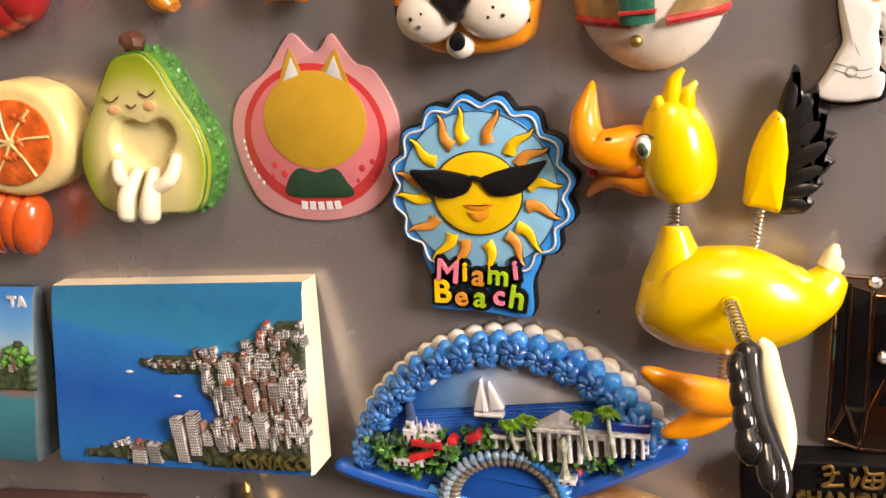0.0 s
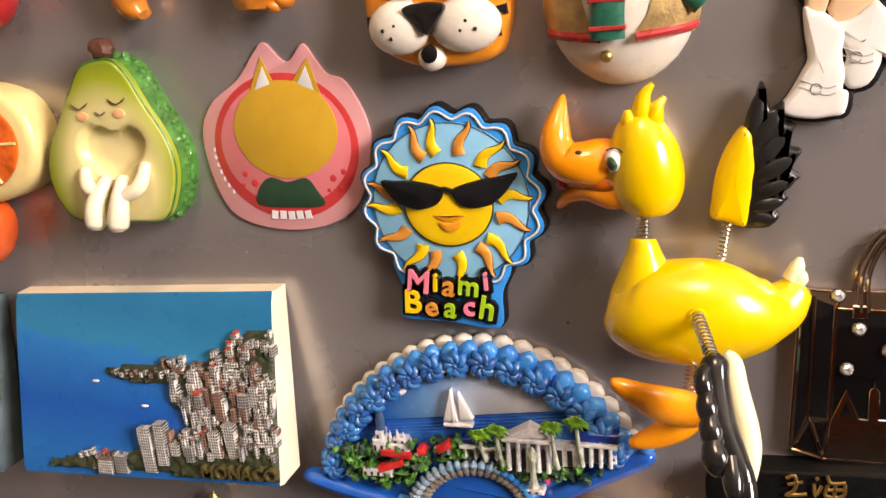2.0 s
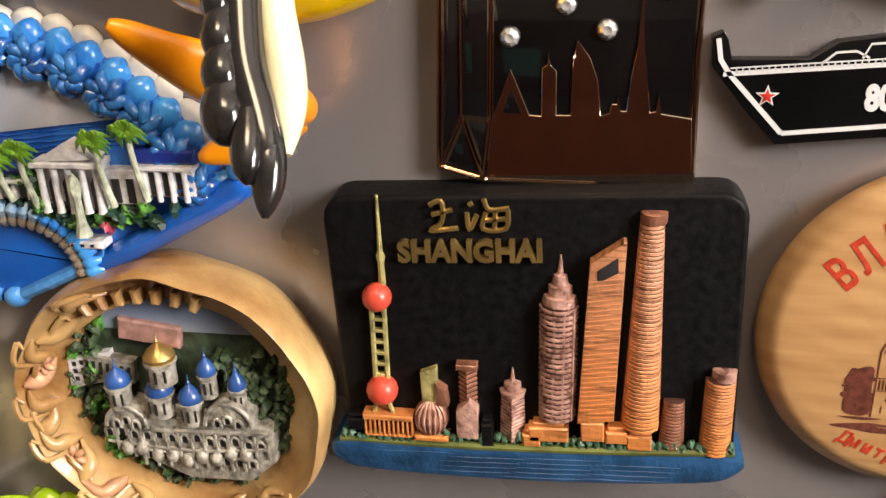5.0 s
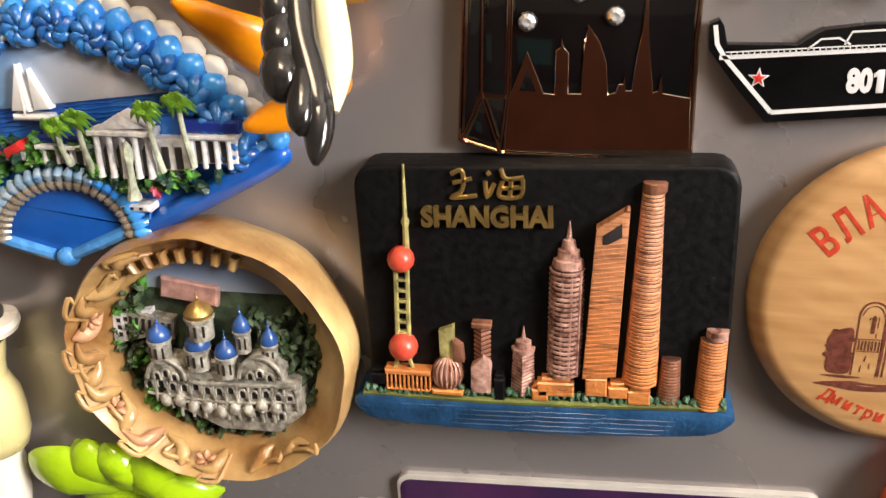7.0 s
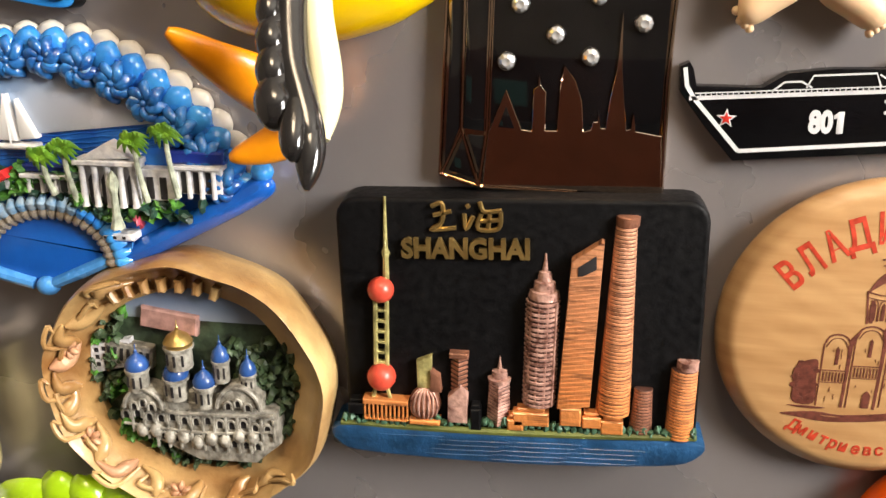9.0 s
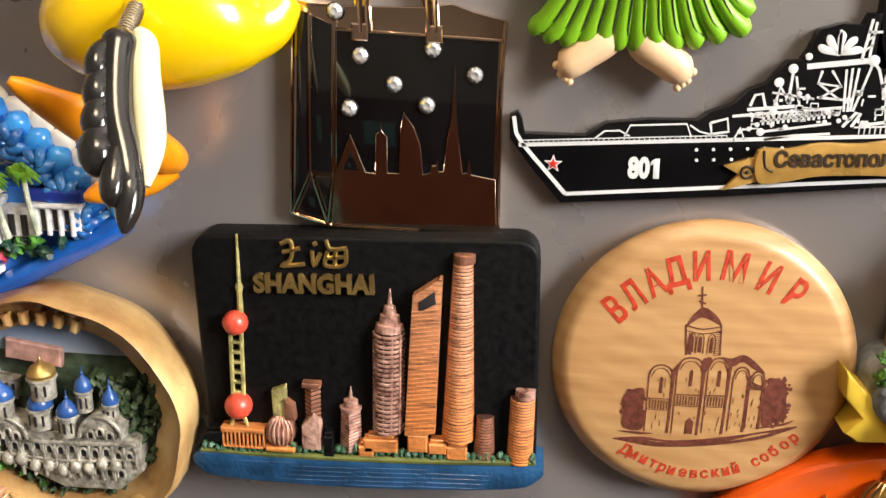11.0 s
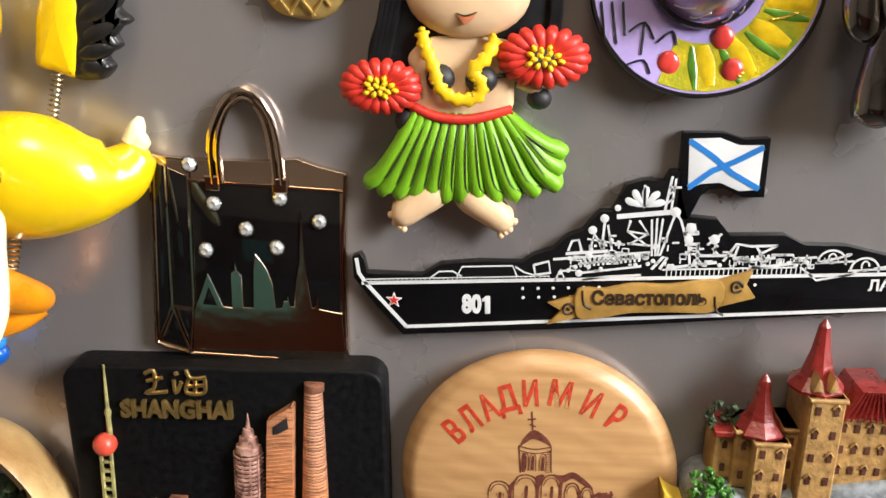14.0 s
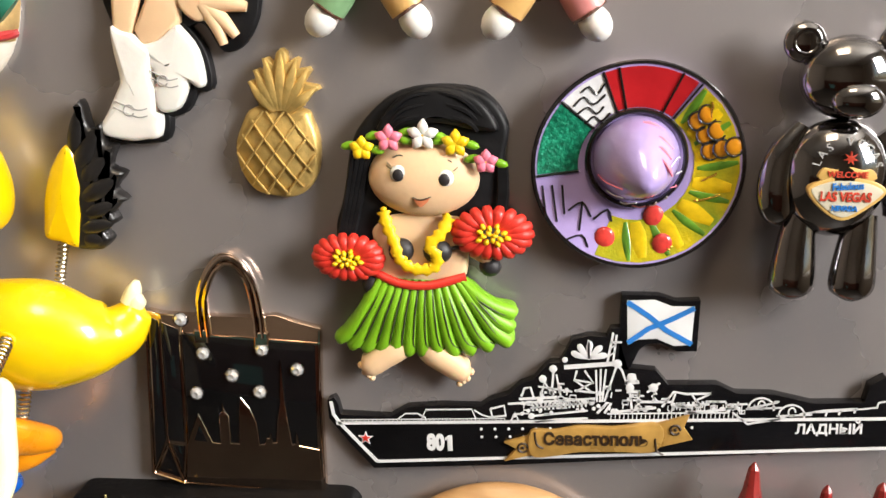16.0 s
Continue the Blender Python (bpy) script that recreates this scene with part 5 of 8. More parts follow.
for u, v, r, m in ((-5.9, -66.6, 2.5, DOME_B), (2.8, -68.0, 2.7, DOME_B), (9.2, -69.5, 2.4, DOME_B), (4.1, -60.4, 3.0, GOLD), (12.8, -63.8, 1.9, DOME_B), (18.8, -66.7, 1.8, DOME_B)):
    w = 11.6 if r > 2.2 else 10.4
    part("drum", G().upright([(r * 0.95, v - 6.0), (r * 0.95, v - 1.6), (r * 1.12, v - 1.3), (r * 1.1, v - 0.8)], u, w, 12), CATH, cath)
    for k in (-1, 0, 1):
        part("drum_window", G().box(u + k * r * 0.55 - 0.28, v - 4.8, u + k * r * 0.55 + 0.28, v - 2.2, w + r * (0.72 if k else 0.85), w + r * (0.82 if k else 1.0), 0.03), INK, cath)
    part("dome", G().upright([(r * 1.0, v - 0.9), (r * 1.06, v + 0.1), (r * 0.8, v + 1.4), (r * 0.4, v + 2.2), (0.35, v + 2.8), (0.4, v + 3.3), (0.12, v + 3.7), (0.1, v + 5.0)], u, w, 14), m, cath)
part("annex", G(oc[0] - 14, oc[1] + 5, -8).box(-6, -2, 5, 3.4, 7, 9.5, 0.4), CATH, t)
part("annex", G(oc[0] - 4, oc[1] + 14, -8).box(-7, -2.4, 6, 2.4, 7, 9.0, 0.4), mat("annex_rose", (0.36, 0.2, 0.17), 0.5, var=0.3, scale=500), t)
for i in range(7):
    part("annex_window", G(oc[0] - 14, oc[1] + 5, -8).box(-5.3 + i * 1.5, -1, -4.6 + i * 1.5, 2, 9.4, 9.7, 0.05), INK, t)

# ---- black skyline plaque ----
SLATE = mat("matt_black_resin", (0.004, 0.004, 0.0045), 0.5, var=0.35, scale=600, bump=0.12, spec=0.13)


def streaked(name, low, high, z0, z1):
    """Metallic paint on a relief: its hue runs up the thing, dark streaks lie level."""
    m = ramp_mat(name, [(0.0, low), (0.5, tuple((a + b) / 2 for a, b in zip(low, high))), (1.0, high)], (0, 0, 1), z0, z1, 0.34, 0.2, bump=0.4, wobble=0.25)
    nt = m.node_tree
    b = nt.nodes["Principled BSDF"]
    src = b.inputs["Base Color"].links[0].from_socket
    tc = nt.nodes.new("ShaderNodeTexCoord")
    mp = nt.nodes.new("ShaderNodeMapping")
    mp.inputs["Scale"].default_value = (90, 90, 1300)
    nz = nt.nodes.new("ShaderNodeTexNoise")
    nz.inputs["Scale"].default_value, nz.inputs["Detail"].default_value = 1.0, 3
    nt.links.new(tc.outputs["Object"], mp.inputs["Vector"]), nt.links.new(mp.outputs[0], nz.inputs["Vector"])
    mr = nt.nodes.new("ShaderNodeMapRange")
    mr.inputs[1].default_value, mr.inputs[2].default_value = 0.30, 0.50
    nt.links.new(nz.outputs[0], mr.inputs[0])
    mx = nt.nodes.new("ShaderNodeMix")
    mx.data_type = "RGBA"
    mx.inputs[6].default_value = (0.16, 0.06, 0.03, 1)
    nt.links.new(mr.outputs[0], mx.inputs[0]), nt.links.new(src, mx.inputs[7])
    nt.links.new(mx.outputs[2], b.inputs["Base Color"])
    b.inputs["Metallic"].default_value = 0.2
    return m


COPPER = streaked("copper_paint", (0.70, 0.24, 0.05), (0.62, 0.28, 0.14), -0.024, 0.020)
COPPER_D = mat("dark_copper_paint", (0.30, 0.13, 0.08), 0.38, 0.35, var=0.4, scale=260, bump=0.4)
COPPER_DK = mat("umber_core", (0.06, 0.025, 0.018), 0.5, 0.1, var=0.4, scale=300)
COPPER_R = streaked("light_copper_paint", (0.80, 0.27, 0.05), (0.66, 0.33, 0.20), -0.024, 0.020)
ROSE = mat("rose_silver_paint", (0.72, 0.44, 0.36), 0.30, 0.3, var=0.6, scale=420, bump=0.5, col2=(0.20, 0.09, 0.07))
BALL_RED = mat("coral_red_paint", (0.60, 0.07, 0.04), 0.35, coat=0.2, var=0.15, scale=400)
PALE_G = mat("pale_green_gold", (0.50, 0.45, 0.18), 0.36, 0.4, var=0.5, scale=300, bump=0.5)
RIVER = mat("river_blue_paint", (0.012, 0.06, 0.15), 0.35, coat=0.2, var=0.35, scale=200, bump=0.4)
t = thing("skyline_magnet", 76.5, -54, "black resin magnet with a copper city skyline", "magnet")
part("plaque", G(76.6, -54.5, 1.9).plate(rrect(0, 0, 74.0, 56.4, 4.5), 0, 8.4, 1.0, steps=3), SLATE, t, "matt black rounded plaque")
part("river", G(76.6, -80.5, 1.6).plate(spl([(-38, 3.2), (-19, 3.0), (0, 2.8), (19, 2.9), (38, 3.0), (38, -0.8), (30, -3.2), (0, -4.4), (-30, -3.4), (-38, -1.4)], 4), 1, 11, 0.8), RIVER, t, "dark blue river strip")
for i in range(14):
    u0 = -34 + (i * 29) % 44
    part("ripple", G(76.6, -80.5, 1.6).tube([(u0, 1.8 - i * 0.38, 10.8), (u0 + 8, 1.6 - i * 0.38, 10.95), (u0 + 16, 1.7 - i * 0.38, 10.95), (u0 + 22, 1.6 - i * 0.36, 10.8)], 0.14, 4, 3), RIVER, t)
part("bank", G(76.6, -76.4, 1.6).tube([(-37.6, -0.6, 10), (-10, -0.9, 10.4), (15, -0.7, 10.4), (37.6, -0.2, 10)], 0.8, 7, 4), mat("olive_bank", (0.12, 0.14, 0.03), 0.5, var=0.4), t)
rnd = random.Random(12)
for i in range(52):
    u = 40 + i * 1.44
    part("tree", G().ball((u, -75.6 + 0.03 * (u - 76) + rnd.uniform(-0.5, 0.6), 10), (0.85, rnd.uniform(0.8, 1.4), 1.0), 7, 5, 0, 0.7), mat_tree if i else (mat_tree := mat("dusty_green_paint", (0.05, 0.12, 0.07), 0.5, var=0.4, scale=600)), t)
part("lettering", G().glyphs("SHANGHAI", 5.5, 65.6, -37.0, 8.2, 9.7, 2.2, 0.22, 0.94), GOLD, t, "raised gold capitals")
for pts in (((58.6, -28.4), (60.6, -27.6), (61.0, -30), (60.4, -32), (58.6, -33.2), (61, -33), (63.6, -32.6)), ((59, -30.2), (62.6, -29.2)), ((65.2, -29.6), (65.6, -32.8), (67, -30)), ((65.6, -28.2), (66.2, -27.8)),
            ((68.2, -27), (69.2, -29), (72.6, -28.6)), ((68.6, -29.4), (68, -32.6), (72, -32.4), (72.4, -29)), ((68.2, -31), (72.2, -30.6)), ((70.2, -29), (70, -32.4))):
    part("brush_stroke", G().tube([(u, v, 8.8) for u, v in pts], 0.5, 6, 4), GOLD, t)
tv = part("tv_tower", G().upright([(0.75, -46), (0.6, -40), (0.9, -38.6), (0.5, -37.6), (0.35, -32), (0.25, -26.8)], 49.2, 8.6, 8), PALE_G, t, "tall spire with red balls")
part("ball", G().ball((48.2, -46.6, 9.4), 2.8, 16, 12), BALL_RED, tv)
part("ball", G().ball((48.1, -66.4, 9.8), 3.1, 16, 12), BALL_RED, tv)
for du in (-1.2, 1.2):
    part("strut", G().tube([(48.2 + du, -48, 9.4), (48.1 + du, -64, 9.6)], 0.5, 6, 1, False), PALE_G, tv)
for i in range(6):
    part("rung", G().box(47.0, -51.5 - i * 2.4, 49.4, -50.9 - i * 2.4, 8.6, 9.9, 0.1), PALE_G, tv)
for du in (-2.0, 2.0):
    part("leg", G().tube([(48.1 + du * 0.5, -68, 10), (48.1 + du, -72, 10)], 0.45, 6, 1, False), PALE_G, tv)


def floors(name, poly_u0, poly_u1, v0, v1, w, n, m, top=None, round_=True, deep=0.9, share=0.66):
    """A tower in relief, its storeys as bands."""
    um, hw = (poly_u0 + poly_u1) / 2, (poly_u1 - poly_u0) / 2
    hw1 = hw if top is None else top
    sg = 12 if round_ else 4
    # core darker than the storey bands, so the gaps between them read dark
    core = part(name, G().upright([(hw * deep, v0), (hw1 * deep, v1), (hw1 * 0.5, v1 + 0.05)], um, w, sg), COPPER_DK, t, "", 30)
    for i in range(n):
        f, f2 = i / n, (i + share) / n
        r1, r2 = hw + (hw1 - hw) * f, hw + (hw1 - hw) * f2
        part("storey", G().upright([(r1 * deep, v0 + (v1 - v0) * f), (r1, v0 + (v1 - v0) * (f + 0.1 / n)), (r2, v0 + (v1 - v0) * (f2 - 0.1 / n)), (r2 * deep, v0 + (v1 - v0) * f2)], um, w, sg), m, core, "", 30)
    return core


jm = floors("pagoda_tower", 77.9, 85.0, -70.5, -46.5, 8.4, 22, ROSE, None, True, 0.9, 0.6)
part("spire", G().upright([(3.2, -46.6), (2.9, -45), (2.3, -44.8), (2.1, -43), (1.5, -42.8), (1.2, -41), (0.6, -40.8), (0.15, -37.2)], 81.6, 8.4, 10), ROSE, jm)
for k in range(4):
    part("pilaster", G().tube([(79.0 + k * 1.7, -70.3, 11.3 if k in (1, 2) else 10.6), (79.2 + k * 1.65, -47, 11.2 if k in (1, 2) else 10.5)], 0.3, 5, 1, False), ROSE, jm)
bo = part("opener_tower", G().plate([(85.3, -70.6), (92.0, -69.6), (92.8, -33.6), (92.3, -33.5), (86.7, -37.6)], 8, 11.2, 0.3), COPPER, t, "tall tower with an opening at its top")
part("opening", G().plate([(88.0, -38.8), (91.4, -36.2), (91.6, -39.0), (88.0, -41.2)], 11.1, 11.35, 0.05), INK, bo)
for i in range(30):
    v = -69.6 + i * 0.98
    part("band", G().stroke([(85.5 + 0.036 * i, v + 0.1), (91.9 + 0.02 * i, v + 1.0)], 0.32, 11.1, 11.36), COPPER, bo)
floors("twisted_tower", 93.3, 100.5, -71.4, -30.4, 8.6, 52, COPPER_R, 2.1, True, 0.97, 0.8)
part("crown", G().upright([(2.3, -30.4), (2.3, -28.6), (1.8, -28.4)], 97.1, 8.6, 10), COPPER_D, t)
floors("round_tower", 107.8, 113.6, -76, -60.4, 8.6, 22, COPPER_R, 2.7, True, 0.97, 0.8)
part("round_top", G().upright([(2.2, -60.6), (2.2, -58.6), (1.8, -58.4)], 111.2, 8.6, 12), ROSE, t)
floors("low_tower", 100.4, 105.2, -75.4, -65.4, 8.6, 14, COPPER_D, 1.9, True, 0.96, 0.75)
pk = floors("pink_tower", 70.6, 75.6, -75.8, -66.2, 8.8, 12, ROSE, 2.2, False, 0.96, 0.8)
part("cap", G().upright([(2.4, -66), (2.5, -65.2), (1.7, -65), (1.6, -63.6), (0.5, -63.2), (0.1, -60.4)], 73.1, 8.8, 12), ROSE, pk)
gb = part("globe_hall", G().ball((57.4, -72.2, 8.8), (3.5, 3.7, 3.3), 18, 12), COPPER_D, t, "striped globe")
for k in range(7):
    a = -0.9 + k * 0.3
    part("meridian", G().tube([(57.4 + 3.6 * math.sin(a) * math.cos(b), -72.2 + 3.8 * math.sin(b), 8.8 + 3.4 * math.cos(a) * math.cos(b)) for b in (-1.3, -0.8, -0.3, 0.3, 0.8, 1.3)], 0.28, 5, 2), ROSE, gb)
part("globe_base", G().box(54.2, -76.6, 60.8, -75.4, 8, 11.6, 0.3), COPPER, t)
part("curved_tower", G().plate([(55.8, -68.5), (58.8, -68.5), (58.8, -60.8), (55.6, -62.2)], 8, 10, 0.3), PALE_G, t)
part("curved_tower", G().plate([(58.6, -69), (61.0, -69), (60.6, -65.4), (58.6, -64)], 8, 10.6, 0.3), COPPER_D, t)
floors("slab_tower", 62.8, 66.4, -69, -60.6, 8.6, 8, COPPER_D, None, False)
part("slab_top", G().box(62.6, -60.8, 66.6, -59.6, 8, 10.6, 0.2), COPPER_D, t)
part("gabled_tower", G().plate([(62.4, -75.8), (66.6, -75.8), (66.6, -69.4), (65.0, -67), (62.4, -69.8)], 8, 11, 0.4), ROSE, t)
hallp = part("pillared_hall", G().box(44.2, -72.4, 54.0, -71.2, 8, 11.6, 0.2).box(44.4, -76.4, 53.8, -75.8, 8, 11.2, 0.2), COPPER, t)
for i in range(11):
    part("pillar", G().box(44.4 + i * 0.92, -76, 44.8 + i * 0.92, -72.2, 9, 11.3, 0.08), COPPER, hallp)
for u, v, a, b in ((80, -73.6, 7.5, 3.2), (88.2, -72.4, 4.4, 4.2), (92.6, -73.4, 4.0, 2.6), (96.8, -74.2, 4.6, 3.2), (76.8, -75.2, 3.4, 2.6), (68.4, -74.6, 2.2, 5.0), (42.6, -74, 3.4, 2.6)):
    part("low_block", G(u, v, 2).box(-a / 2, -b / 2, a / 2, b / 2, 8, 11.2, 0.3).box(-a / 2.6, b / 2, a / 2.6, b / 2 + 0.8, 8, 10.6, 0.2), COPPER if u > 70 else SLATE, t)

# ---- shopping bag of polished metal and black enamel ----
ENAMEL = mat("black_enamel", (0.004, 0.004, 0.0045), 0.06, coat=0.6, var=0.2, bump=0.02, bscale=200)
t = thing("shopping_bag_magnet", 82, -2, "rose gold metal shopping bag magnet with black enamel", "magnet")
t.location.x -= 0.0008
t.location.z -= 0.0007
bagout = [(61.9, 21.3), (65.5, 20.6), (71, 20.4), (88, 20.6), (93.5, 21.4), (98.4, 19.8), (104.4, 18.4), (104.2, -3), (104.8, -25.9), (68.2, -25.2), (60.0, -22.8), (61.2, -2)]
part("plate", G().plate(bagout, 0, 2.4, 0.3), CHROME, t, "polished metal plate")
part("enamel_front", G().plate([(70.6, 15.6), (103.0, 14.6), (102.9, -13.6), (70.2, -13.6)], 2.3, 2.62, 0.05), ENAMEL, t)
for q in ([(62.8, 19.6), (64.8, 18.8), (64.2, -13), (61.2, -20.6)], [(65.6, 18.4), (69.6, 16.8), (69.0, -13.6), (65.0, -13.2)], [(62.0, -21.8), (65.1, -14.6), (67.8, -23.6)], [(65.8, -14.4), (69, -14.6), (68.4, -22.6)]):
    part("enamel_gusset", G().plate(q, 2.3, 2.62, 0.05), ENAMEL, t)
sky_l = [(69.0, -24.6), (69.8, -14.2), (71.4, -10), (73.2, -5.2), (75.2, -10), (76.4, -13), (78.4, -13.2), (78.5, -5), (79.3, -4.4), (79.5, -2.2), (79.9, -4.4), (80.9, -5.4), (81.0, -13), (83.3, -13), (83.6, -4),
         (84.2, -0.2), (86.4, -3.2), (87.8, -7), (88.4, -13), (89.8, -12.6), (90.2, -11), (91.0, -11), (91.2, -9.4), (91.7, -12.2), (92.6, -12.2), (93.2, -6), (94.0, -1), (94.5, 10), (95.1, -1), (95.8, -7), (96.6, -12.4), (97.4, -12.2), (97.8, -9.0),
         (98.4, -12.6), (103.4, -13.4), (104.2, -25.2)]
part("skyline", G().plate(sky_l, 2.3, 2.95, 0.1, steps=1), CHROME, t, "raised polished skyline")
part("triangle_window", G().plate([(71.8, -12.6), (73.3, -8.4), (75.0, -12.8)], 2.9, 3.05, 0.03), ENAMEL, t)
for q in (bagout[:3] + [(70.4, 16.4)], [(70.2, 16.2), (69.6, -13), (68.2, -25)], [(65.1, 19.2), (64.6, -13.6), (68, -24.4)], [(64.6, -13.6), (60.6, -22.6)], [(70.3, 15.8), (103.6, 14.6)], [(104.2, 18.2), (103.5, -3), (104.3, -25.6)], [(61.9, 21), (61.0, -2), (60.2, -22.6)], [(60.2, -22.7), (68.2, -25.1), (104.5, -25.8)]):
    part("wire_edge", G().tube([(u, v, 2.6) for u, v in q], 0.34, 6, 1, False), CHROME, t)
for w, du in ((3.0, 0.0), (0.9, -1.0)):
    for k in (-0.75, 0.75):
        pts = [(76.4 + du - k, 15.5), (76.2 + du - k, 24.2), (78.2 + du - k * 0.9, 30.6), (80.6 + du - k * 0.5, 33.8 + k * 0.8), (82.9 + du, 34.8 + k), (85.4 + du + k * 0.5, 33.6 + k * 0.8), (88.0 + du + k * 0.9, 29.6), (89.3 + du + k, 24.0), (89.9 + du + k, 15.8)]
        part("handle", G().tube([(u, v, w) for u, v in pts], 0.62, 8, 5), CHROME, t)
for u in (75.4, 90.2):
    part("handle_mount", G().box(u - 1.7, 13.8, u + 1.7, 17.2, 2.4, 3.5, 0.3), CHROME, t)
for u, v in ((70.4, 19.4), (75.4, 10.9), (90.0, 12.6), (98.5, 7.8), (82.3, 5.4), (73.1, 0.2), (89.0, 1.4)):
    gm = part("gem", G().lathe([(1.6, 2.4), (1.6, 3.0), (1.3, 3.5), (0.8, 3.9), (0.3, 3.75), (0.05, 3.7)], u, v, 9), GEM, t, "", 10)
    part("gem_setting", G().tube([(x, y, 2.8) for x, y in ell(u, v, 1.7, 1.7, 16)] + [(u + 1.7, v, 2.8)], 0.2, 5, 1, False), GUNMETAL, gm)

# ---- duck on springs ----
DUCK = mat("duck_yellow_gloss", (0.86, 0.57, 0.002), 0.24, coat=0.7, var=0.06, scale=40, bump=0.04, bscale=250)
BEAK = mat("beak_orange_gloss", (0.86, 0.29, 0.005), 0.24, coat=0.5, var=0.15, scale=50, bump=0.04)
FOOT_O = mat("foot_orange", (0.86, 0.29, 0.005), 0.32, coat=0.35, var=0.18, scale=80)
PALE_Y = mat("pale_yellow_gloss", (0.90, 0.84, 0.52), 0.26, coat=0.5, var=0.08)
t = thing("spring_duck_magnet", 36, 22, "glossy yellow wobbly duck magnet with springs for limbs", "magnet")
# stations along the body: u, top, bottom, middle depth, half depth
stations = ((15.8, 22.6, 17.8, 11, 1.8), (16.6, 25.4, 14.4, 11, 5.4), (18.4, 27.4, 10.6, 11, 7.6), (21.4, 28.6, 7.0, 11.2, 9.4), (26, 29.6, 4.5, 11.5, 10.6), (32.7, 30.3, 3.4, 11.5, 11.2), (39.2, 30.3, 3.3, 11.5, 11.2),
            (44.4, 28.8, 4.0, 11, 10.4), (49.4, 26.5, 5.8, 9.8, 9.0), (53.2, 24.9, 8.0, 8.2, 7.2), (56.4, 24.0, 10.6, 6.8, 5.4), (58.8, 24.8, 14.6, 5.6, 4.2), (60.4, 25.6, 18.4, 5.0, 3.0), (61.2, 24.6, 20.8, 4.8, 1.0))
g = G()
g.loft([(u, (a + b) / 2, w) for u, a, b, w, d in stations], [((a - b) / 2, d) for u, a, b, w, d in stations], 26, 4)
g.loft([(24.6, 22, 11.4), (24.5, 27.6, 11.0), (24.3, 31.6, 10.4), (24.1, 34.0, 10.0), (24.1, 35.0, 9.8)], [(8.6, 7), (6.2, 5.6), (4.4, 4.4), (3.6, 3.8), (3.2, 3.4)], 18, 4)
part("body", g, DUCK, t, "rounded glossy yellow body", 70)
part("neck_collar", G().loft([(24.1, 34.6, 9.8), (24.1, 35.3, 9.8)], [(2.3, 2.3), (1.9, 1.9)], 14, 1), STEEL, t, "small steel collar")
part("socket", G().tube([(x, y, 22.2) for x, y in ell(37.2, 19.6, 1.9, 1.8, 14)] + [(39.1, 19.6, 22.2)], 0.5, 6, 1, False), DUCK, t, "raised rim of the wing's socket")
g = G()
for pts, r in ((((58.6, 23.6, 5.4), (60.0, 27.0, 5.2), (60.6, 29.0, 4.8)), 2.2), (((59.4, 22.6, 5.2), (61.2, 24.6, 5.4), (62.0, 25.2, 5.2)), 2.3), (((59.6, 20.4, 5.0), (61.0, 19.8, 5.2), (61.9, 19.4, 5.0)), 2.0)):
    g.loft(pts, [(r, r), (r * 0.85, r * 0.9), (0.7, 0.8)], 12, 4)
part("tail_tip", g, PALE_Y, t, "pale tail tip", 70)
hd = part("head", G().loft([(24.2, 40.3, 7.8), (24.4, 41.8, 7.8), (24.9, 45.2, 8.0), (25.1, 50.0, 8.2), (24.7, 55.2, 8.2), (24.2, 60.0, 8.0), (24.2, 63.8, 7.8), (24.4, 66.4, 7.6)], [(2.4, 2.6), (5.8, 5.4), (8.4, 7.6), (9.1, 8.3), (8.6, 8.0), (7.2, 6.8), (5.0, 5.0), (1.8, 2)], 22, 5).ball((19.6, 53.0, 8.0), (5.6, 7.4, 5.4), 20, 14), DUCK, t, "yellow head", 70)
for pts, r in ((((23.4, 61.5, 8.6), (24.2, 66, 9.4), (24.9, 69.6, 9.8), (27.0, 72.4, 9.8)), (3.2, 2.5, 1.7, 0.6)), (((26.2, 61.5, 9.0), (27.4, 65, 9.6), (28.0, 67, 9.8), (29.8, 69.2, 9.4)), (3.2, 2.2, 1.6, 0.6)), (((22.2, 61.4, 9.6), (21.4, 64.4, 10.4), (21.2, 66.6, 10.4)), (2.8, 2.0, 0.8))):
    part("crest_feather", G().loft(pts, r, 12, 4), DUCK, hd, "", 70)
bk = part("beak", G().loft([(19.0, 53.2, 7.0), (17.4, 53.4, 7.4), (14.0, 53.8, 8.4), (10.0, 53.8, 9.6), (5.8, 54.6, 9.2), (3.6, 58.4, 8.4), (3.7, 62.6, 7.4), (4.5, 66.6, 6.2), (5.1, 69.4, 5.2), (5.3, 70.2, 5.0)], [(4.4, 3.6), (5.6, 4.4), (6.0, 5.2), (5.5, 5.4), (5.0, 5.2), (4.3, 4.6), (3.4, 3.8), (2.0, 2.4), (0.9, 1.2), (0.3, 0.4)], 20, 4), BEAK, t, "upturned orange upper bill", 70)
part("lower_bill", G().loft([(20.8, 47.4, 9.6), (19.4, 46.2, 10.6), (16.6, 45.6, 9.8), (10.8, 46.4, 7.6), (6.0, 44.8, 5.6), (3.4, 42.4, 4.2), (2.5, 41.2, 3.8)], [(1.4, 1.4), (3.0, 2.6), (3.2, 3.0), (2.3, 3.0), (1.8, 2.4), (1.2, 1.6), (0.4, 0.5)], 16, 4), BEAK, bk, "", 70)
